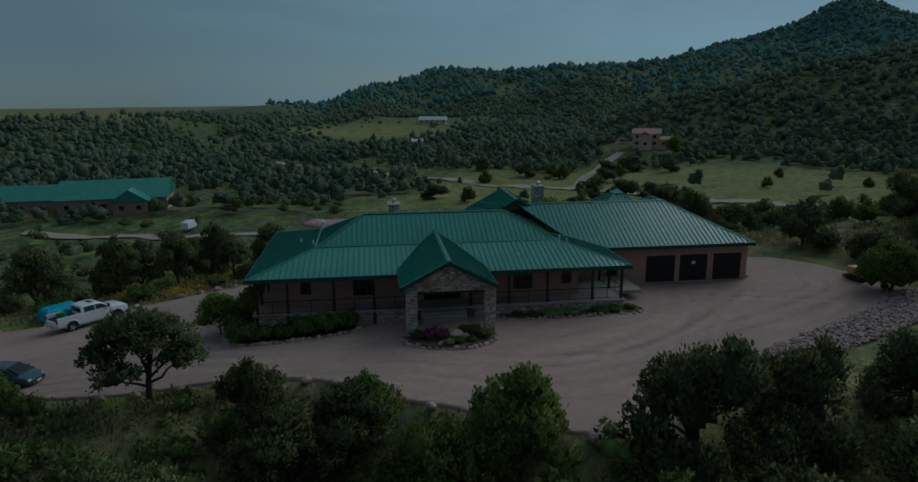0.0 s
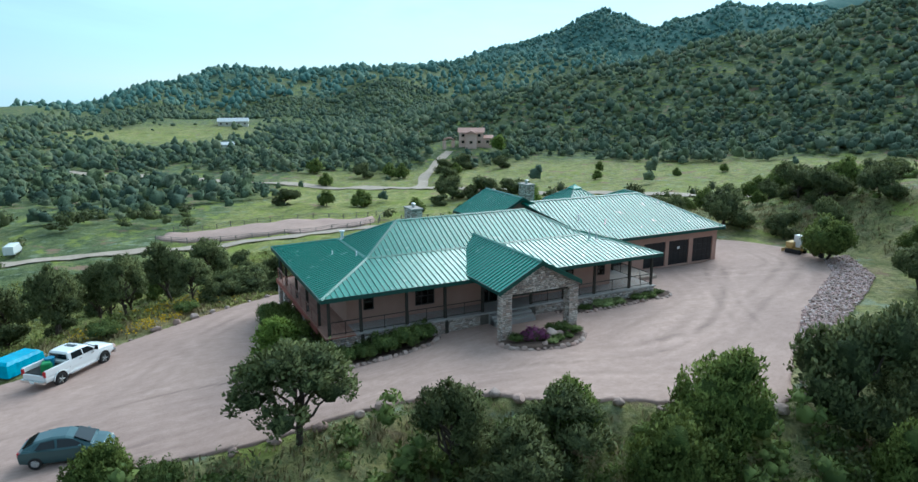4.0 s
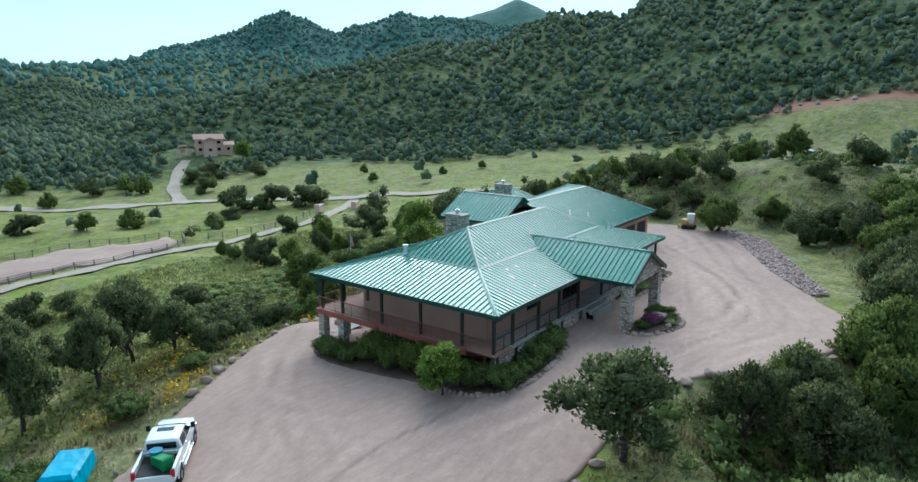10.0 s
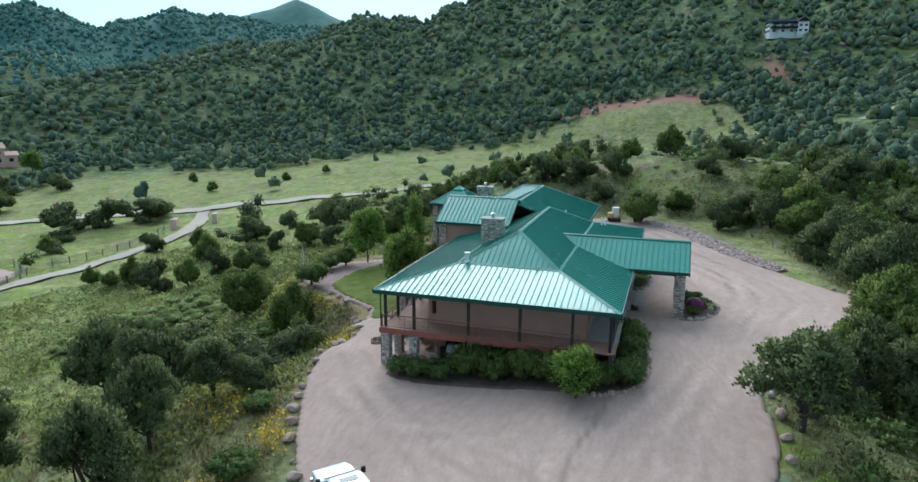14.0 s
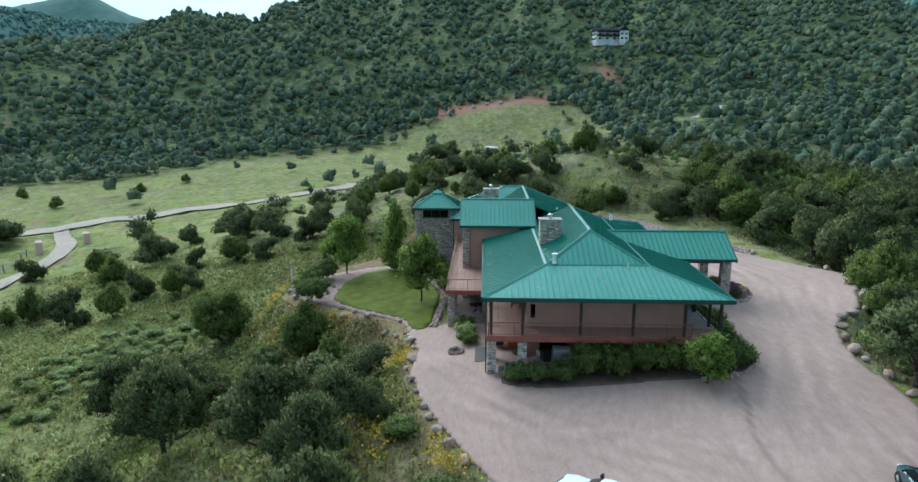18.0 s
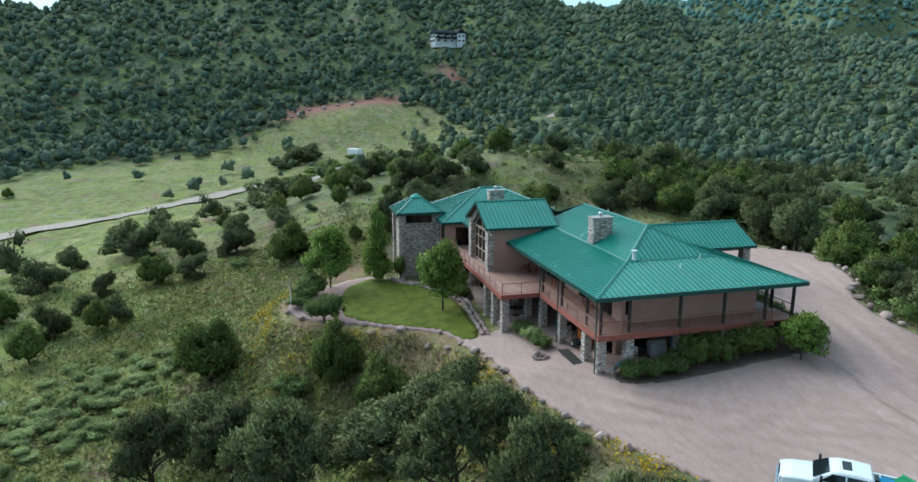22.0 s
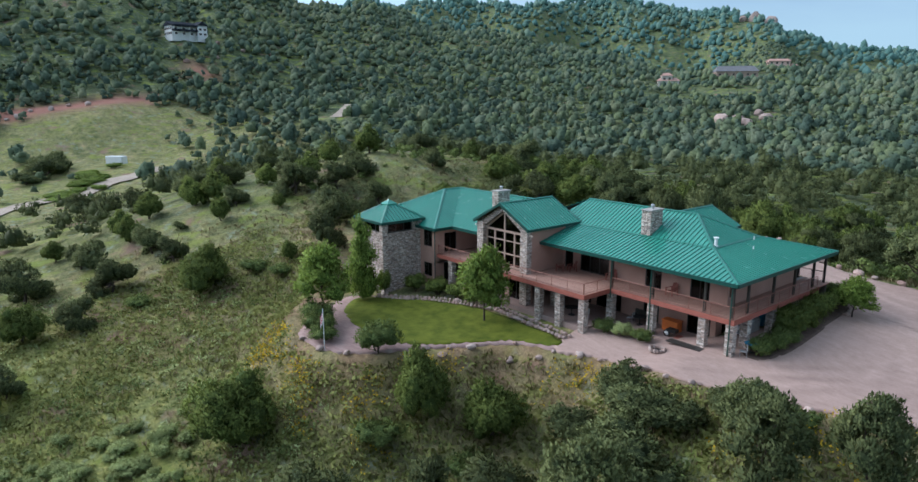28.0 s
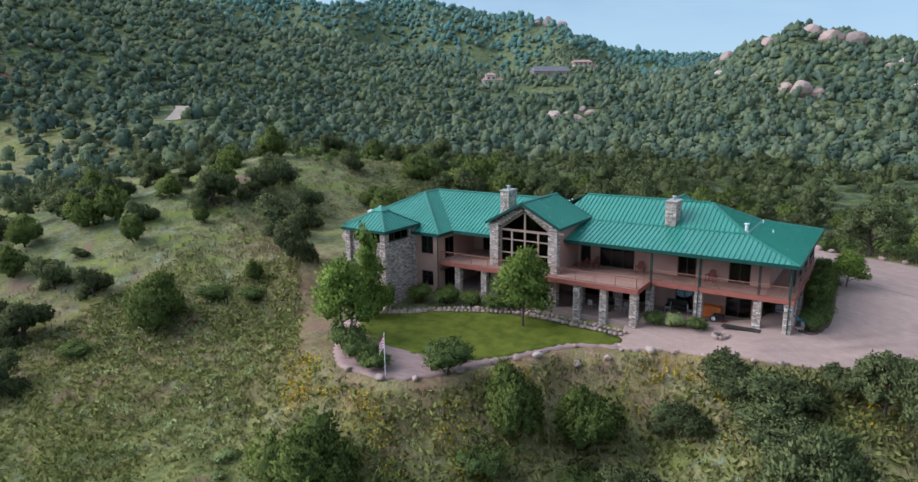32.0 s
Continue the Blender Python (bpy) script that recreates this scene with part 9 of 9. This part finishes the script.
tagged(part("orange_rug", bm_box(3.2, 14.7, PF + 0.01, 5.6, 15.6, PF + 0.03), m_fascia), "reddish outdoor rug on the patio", "rug")


def patio_chair():
    c = new("patio_chair")
    part("seat", bm_box(-0.24, -0.24, 0.40, 0.24, 0.24, 0.45, r=0.02), m_steel, c)
    part("backrest", bm_box(-0.27, -0.24, 0.5, -0.23, 0.24, 0.9, r=0.015), m_steel, c)
    for sx in (-1, 1):
        for sy in (-1, 1):
            part("leg", bm_tube((sx * 0.22, sy * 0.22, 0), (sx * 0.22, sy * 0.22, 0.42 if sx > 0 else 0.9), 0.015, n=6), m_steel, c)
    return c


pc = patio_chair()
for k, (x, y, a, z) in enumerate(((1.6, 13.0, 120, None), (-0.2, 15.6, 30, None), (8.2, 14.9, 200, PF), (10.1, 15.0, 10, PF), (13.2, 17.2, 70, PF), (16.0, 17.6, 250, PF))):
    m = pose(x, y, gz(x, y) + 0.06 if z is None else z, 0, 0, a)
    ob = copy_thing(pc, m) if k else pc
    if not k:
        pc.matrix_basis = m
    tagged(ob, "pale metal patio chair under the deck", "chair", "patio chairs")


def round_table(x, y, z, r, mat, label):
    t = empty("round_table", x, y, z, label, "table")
    part("tabletop", bm_tube((0, 0, 0.70), (0, 0, 0.74), r, n=24), mat, t)
    part("column", bm_tube((0, 0, 0.03), (0, 0, 0.7), 0.04, n=10), m_black, t)
    part("foot", bm_tube((0, 0, 0), (0, 0, 0.03), r * 0.5, n=18), m_black, t)
    return t


round_table(-0.3, 14.7, gz(-0.3, 14.7) + 0.12, 0.5, m_barrel, "small round blue-grey table beside the stone pillar")
round_table(9.2, 15.0, PF, 0.55, m_black, "round dark patio table under the deck")
round_table(14.6, 17.4, PF, 0.6, m_black, "round dark patio table under the deck")
sofa = empty("patio_bench", 9.6, 14.1, PF, "dark slatted bench against the patio wall", "bench")
part("seat", bm_box(-0.9, -0.3, 0.38, 0.9, 0.3, 0.44, r=0.015), m_post, sofa)
part("backrest", bm_box(-0.9, -0.34, 0.44, 0.9, -0.28, 0.9, r=0.015), m_post, sofa)
for sx in (-0.8, 0.8):
    for sy in (-0.24, 0.24):
        part("leg", bm_box(sx - 0.04, sy - 0.04, 0, sx + 0.04, sy + 0.04, 0.38), m_post, sofa)
grill = empty("barbecue_grill", 1.5, 11.2, gz(1.5, 11.2) + 0.06, "grey covered barbecue grill under the deck", "grill")
part("body", bm_box(-0.35, -0.65, 0.1, 0.35, 0.65, 0.85, r=0.03), m_steel, grill)
part("hood", loft([(-0.36, [(-0.62, 0.85), (0.62, 0.85), (0.6, 1.0), (-0.6, 1.0)]), (-0.15, [(-0.62, 0.85), (0.62, 0.85), (0.6, 1.22), (-0.6, 1.22)]), (0.2, [(-0.62, 0.85), (0.62, 0.85), (0.6, 1.2), (-0.6, 1.2)]), (0.36, [(-0.62, 0.85), (0.62, 0.85), (0.6, 0.95), (-0.6, 0.95)])]), m_steel, grill)
part("handle", bm_tube((-0.4, -0.5, 1.0), (-0.4, 0.5, 1.0), 0.02, n=6), m_chrome, grill)
for k, (x, y, w, h, mat, lab) in enumerate(((1.7, 9.4, 0.7, 0.9, m_barrel, "blue-grey storage tub under the deck"), (1.9, 12.2, 0.6, 0.7, m_garage, "dark storage box under the deck"), (2.3, 8.2, 0.8, 1.1, m_green, "dark green storage bin under the deck"))):
    z_ = gz(x, y) + 0.06
    tb = empty("storage_box", x, y, z_, lab, "box", "boxes under the deck", turn=12 * k)
    part("body", bm_box(-w / 2, -w / 2, 0, w / 2, w / 2, h, r=0.03), mat, tb)
    part("lid", bm_box(-w / 2 - 0.03, -w / 2 - 0.03, h, w / 2 + 0.03, w / 2 + 0.03, h + 0.06, r=0.02), mat, tb)
for y in (9.0, 9.35):
    part("white_pole", bm_tube((0.7, y, gz(0.7, y)), (0.7, y, FLOOR - 0.3), 0.05, n=8), m_white, house)

# fire pit
fp = empty("fire_pit", 4.88, 18.75, gz(4.88, 18.75) + 0.05, "round fire pit of pale stones", "fire pit")
for k in range(14):
    a = 2 * math.pi * k / 14
    ob = new("stone", rock_meshes[k % 8])
    ob.matrix_basis = pose(0.55 * math.cos(a), 0.55 * math.sin(a), 0.16, 0, 0, math.degrees(a)) @ Matrix.Diagonal((0.26, 0.34, 0.42, 1))
    ob.parent = fp
part("ash_bowl", bm_tube((0, 0, 0.0), (0, 0, 0.06), 0.45, n=16), m_black, fp)
# flag
m_flagred = plain("faded_red_cloth", (0.42, 0.03, 0.04), (0.5, 0.05, 0.06), 4, 0.8)
m_flagblue = plain("navy_cloth", (0.02, 0.03, 0.12), (0.03, 0.045, 0.16), 4, 0.8)
fl = empty("flagpole", 23.6, 36.9, gz(23.6, 36.9), "short white pole with a striped flag hanging down", "flag")
part("pole", bm_tube((0, 0, -0.2), (0, 0, 3.3), 0.035, 0.025, n=8), m_white, fl)
part("finial", bm_tube((0, 0, 3.3), (0, 0, 3.38), 0.05, 0.02, n=8), m_steel, fl)
for k in range(9):
    bm = bmesh.new()
    n_ = 8
    cols = []
    for i in range(n_ + 1):
        u = i / n_
        xx = 0.03 + 0.42 * u
        yy = 0.10 * math.sin(u * 9 + 0.5) * u
        sag = 0.75 * u * u
        cols.append([bm.verts.new((xx, yy + dy, 3.15 - 0.1 * k - sag - e)) for dy in (-0.006, 0.006) for e in (0, 0.1)])
    for a, c in zip(cols, cols[1:]):
        for i, j in ((0, 1), (1, 3), (3, 2), (2, 0)):
            bm.faces.new((a[i], a[j], c[j], c[i]))
    part("stripe", bm, m_flagblue if k < 1 else (m_flagred if k % 2 else m_white), fl)

# ---- buildings further off ----
m_tile = plain("red_clay_tile", (0.40, 0.235, 0.19), (0.48, 0.29, 0.24), 0.5, 0.8)
m_pink = plain("pink_stucco", (0.64, 0.43, 0.36), (0.70, 0.49, 0.42), 0.3, 0.9)
m_slate = plain("grey_shingle", (0.13, 0.13, 0.14), (0.18, 0.18, 0.19), 0.5, 0.85)
m_nightroof = plain("dark_blue_shingle", (0.018, 0.022, 0.03), (0.03, 0.036, 0.048), 0.5, 0.9, 0, 0.1)
m_cream = plain("cream_siding", (0.55, 0.52, 0.46), (0.62, 0.59, 0.53), 0.4, 0.8)
m_palesheet = plain("pale_metal_roof", (0.50, 0.52, 0.53), (0.58, 0.6, 0.6), 0.4, 0.5)


def building(name, x, y, turn, blocks, walls, roofing, label, z=None, category="house"):
    """A house or barn: blocks of (x0, y0, x1, y1, wall height, roof rise, ridge 'x' or 'y', windows a side)."""
    z = gz(x, y) if z is None else z
    h_ = empty(name, x, y, z, label, category, turn=turn)
    for x0, y0, x1, y1, ht, rise, ridge, nw in blocks:
        part("wall", bm_box(x0, y0, -3.0, x1, y1, ht), walls, h_)
        o = 0.6
        a0, b0, a1, b1 = x0 - o, y0 - o, x1 + o, y1 + o
        bm = bmesh.new()
        if ridge == "x":
            c = (y0 + y1) / 2
            q = [(a0, b0, ht), (a1, b0, ht), (a1, b1, ht), (a0, b1, ht), (a0 + (0 if rise > 0 else 1) * 2, c, ht + abs(rise)), (a1 - (0 if rise > 0 else 1) * 2, c, ht + abs(rise))]
            fs = ((0, 1, 5, 4), (2, 3, 4, 5), (1, 2, 5), (3, 0, 4), (3, 2, 1, 0))
        else:
            c = (x0 + x1) / 2
            q = [(a0, b0, ht), (a1, b0, ht), (a1, b1, ht), (a0, b1, ht), (c, b0, ht + abs(rise)), (c, b1, ht + abs(rise))]
            fs = ((1, 2, 5, 4), (3, 0, 4, 5), (0, 1, 4), (2, 3, 5), (3, 2, 1, 0))
        vs = [bm.verts.new(p_) for p_ in q]
        for f_ in fs:
            bm.faces.new([vs[i] for i in f_])
        bmesh.ops.recalc_face_normals(bm, faces=bm.faces[:])
        part("roof", bm, roofing, h_)
        storeys = max(1, int(ht // 2.9))
        for s in range(storeys):
            for i in range(nw):
                for side in (0, 1):
                    wx = x0 + (x1 - x0) * (i + 0.5) / nw
                    yy = (y0 - 0.03, y1 + 0.03)[side]
                    z0 = 0.9 + 2.9 * s
                    w = part("window", bm_box(wx - 0.7, yy - 0.05, z0, wx + 0.7, yy + 0.05, z0 + 1.3), m_frame, h_)
                    part("pane", bm_box(wx - 0.6, yy - 0.07, z0 + 0.1, wx + 0.6, yy + 0.07, z0 + 1.2), m_darkglass, w)
                    wy = y0 + (y1 - y0) * (i + 0.5) / nw
                    xx = (x0 - 0.03, x1 + 0.03)[side]
                    w = part("window", bm_box(xx - 0.05, wy - 0.7, z0, xx + 0.05, wy + 0.7, z0 + 1.3), m_frame, h_)
                    part("pane", bm_box(xx - 0.07, wy - 0.6, z0 + 0.1, xx + 0.07, wy + 0.6, z0 + 1.2), m_darkglass, w)
    return h_


building("pink_house", 129, 229, -28, [(-6, -4, 5, 4, 5.8, 1.9, "x", 3), (-3, -7, 2, -4, 5.2, 1.6, "y", 1), (5, -3, 9, 4, 3.2, 1.2, "x", 1)], m_pink, m_tile, "two-storey pink stucco house with red tile roofs")
arch = empty("entrance_arch", 118, 231, gz(118, 231), "small red and pink entrance arch", "arch")
for s in (-1, 1):
    part("pier", bm_box(s * 2.2 - 0.6, -0.6, -1, s * 2.2 + 0.6, 0.6, 3.0), m_pink, arch)
bm = bmesh.new()
pipe(bm, [(2.6 * math.cos(math.pi * i / 10), 0, 2.8 + 1.4 * math.sin(math.pi * i / 10)) for i in range(11)], 0.45, 8)
part("arch_top", bm, m_tile, arch)
white_house = building("white_house", 330, -49.5, 8, [(-4, -8, 4, 8, 6.2, 2.6, "y", 4), (-6.2, -9, 0, -4.2, 6.6, 2.8, "x", 2)], m_white, m_nightroof, "tall white house with dark roof and balconies high on the hillside")
white_house.scale = (1.0, 1.0, 0.8)
for z0 in (2.9, 5.7):
    part("balcony", bm_box(-6.6, -4.1, z0 - 0.15, -4.05, 8, z0 + 0.95, r=0.03), m_nightroof, white_house)
for y_ in (-4.0, 0.0, 4.0, 7.8):
    part("balcony_post", bm_box(-6.5, y_ - 0.12, -3.0, -6.26, y_ + 0.12, 6.0), m_white, white_house)
building("far_ranch_house", 60, 500, -12, [(-11, -5, 11, 5, 3.2, 2.6, "x", 5)], m_cream, m_palesheet, "low white ranch house in a distant meadow")
building("far_shed", 36, 345, 0, [(-3, -3, 3, 3, 3, 1.4, "x", 1)], m_white, m_palesheet, "small white shed among the trees", category="shed")
building("hill_house", 213, -294, 40, [(-6, -4, 6, 4, 3.2, -1.8, "x", 3), (-2, -3, 4, 3, 6.2, -1.6, "x", 2)], m_cream, m_tile, "cream house with a reddish roof among the trees")
building("hill_villa", 193, -335, 40, [(-12, -6, 12, 6, 3.4, -3.4, "x", 6)], m_frame, m_slate, "long tan house with a broad grey roof among the trees")
building("hill_lodge", 203, -410, 40, [(-7, -4, 7, 4, 5.8, -1.6, "x", 4), (-12, -3, -7, 3, 3, -1, "x", 1)], m_pink, m_tile, "two-storey pinkish house on the wooded hill")
rv = empty("camper_trailer", 199, 14.5, gz(199, 14.5), "small white camper trailer parked on the meadow", "trailer", turn=35)
part("body", bm_box(-3, -1.2, 0.6, 3, 1.2, 3.0, r=0.2), m_white, rv)
part("window", bm_box(-1.2, -1.23, 1.6, 0.6, -1.19, 2.3), m_darkglass, rv)
part("door", bm_box(1.4, -1.23, 0.8, 2.1, -1.19, 2.6), m_steel, rv)
for s in (-1, 1):
    wheel(rv, 0, s * 1.05, 0.36, 0.22)
# green-roofed barns west of the arena
building("stable", -60, 139, 8, [(-12, -7, 14, 7, 3.4, 4.2, "x", 6), (2, -12, 10, -7, 3.2, 3.0, "y", 2)], m_stucco, m_roof, "long stable with a green metal roof", category="barn")
building("barn", -92, 148, 4, [(-30, -6, 20, 6, 3.6, 3.6, "x", 9)], m_stucco, m_roof, "very long barn with a green metal roof", category="barn")
van = empty("white_van", -33, 108, gz(-33, 108) + 0.3, "white van parked by the stables", "van", turn=80)
part("body", loft([(-2.4, body_section(0.9, 0.4, 1.95)), (1.2, body_section(0.95, 0.35, 2.05)), (1.7, body_section(0.92, 0.35, 1.3)), (2.4, body_section(0.85, 0.4, 1.0))]), m_carwhite, van)
part("windscreen", bm_box(1.2, -0.75, 1.35, 1.55, 0.75, 1.85), m_darkglass, van)
for wx in (-1.5, 1.5):
    for s in (-1, 1):
        wheel(van, wx, s * 0.8, 0.34, 0.2)
# gate piers and fences in the valley
for x, y in ((74.5, 100.2), (82.5, 96.0)):
    g_ = empty("gate_wall", x, y, gz(x, y), "low curved stone wall at the ranch gate", "wall", "gate walls", turn=35)
    part("wall", bm_box(-2.6, -0.4, -0.6, 2.6, 0.4, 1.5, r=0.06), m_pink, g_)
    part("pier", bm_box(-3.1, -0.6, -0.6, -2.3, 0.6, 2.2, r=0.06), m_pink, g_)
    part("cap", bm_box(-2.7, -0.5, 1.5, 2.7, 0.5, 1.62), m_concrete, g_)


m_greywood = plain("weathered_grey_wood", (0.17, 0.155, 0.135), (0.25, 0.23, 0.20), 2, 0.85)


def rail_fence(pts, label, gap=3.0, h=1.3):
    line = curve_pts(np.array(pts, float), gap)
    f_ = empty("rail_fence", float(line[0][0]), float(line[0][1]), gz(*line[0]), label, "fence")
    o = Vector(f_.location)
    tops = [Vector((x, y, gz(x, y) + 0.05)) - o for x, y in line]
    for p in tops:
        part("post", bm_box(p.x - 0.075, p.y - 0.075, p.z - 0.4, p.x + 0.075, p.y + 0.075, p.z + h), m_greywood, f_)
    for a, c in zip(tops, tops[1:]):
        for k in (0.45, 0.85, 1.2):
            part("rail", bm_tube(a + Vector((0, 0, k)), c + Vector((0, 0, k)), 0.045, n=5), m_greywood, f_)


rail_fence([(-8, 103.4), (4, 98.9), (20, 97.6), (35.4, 96.8), (39, 101)], "weathered grey rail fence along the riding arena")
rail_fence([(39.5, 102), (41.5, 110.5), (20, 115.6), (-4, 116)], "weathered grey rail fence behind the riding arena")
rail_fence([(44, 100), (62, 98), (72, 101)], "weathered grey rail fence beside the ranch drive")
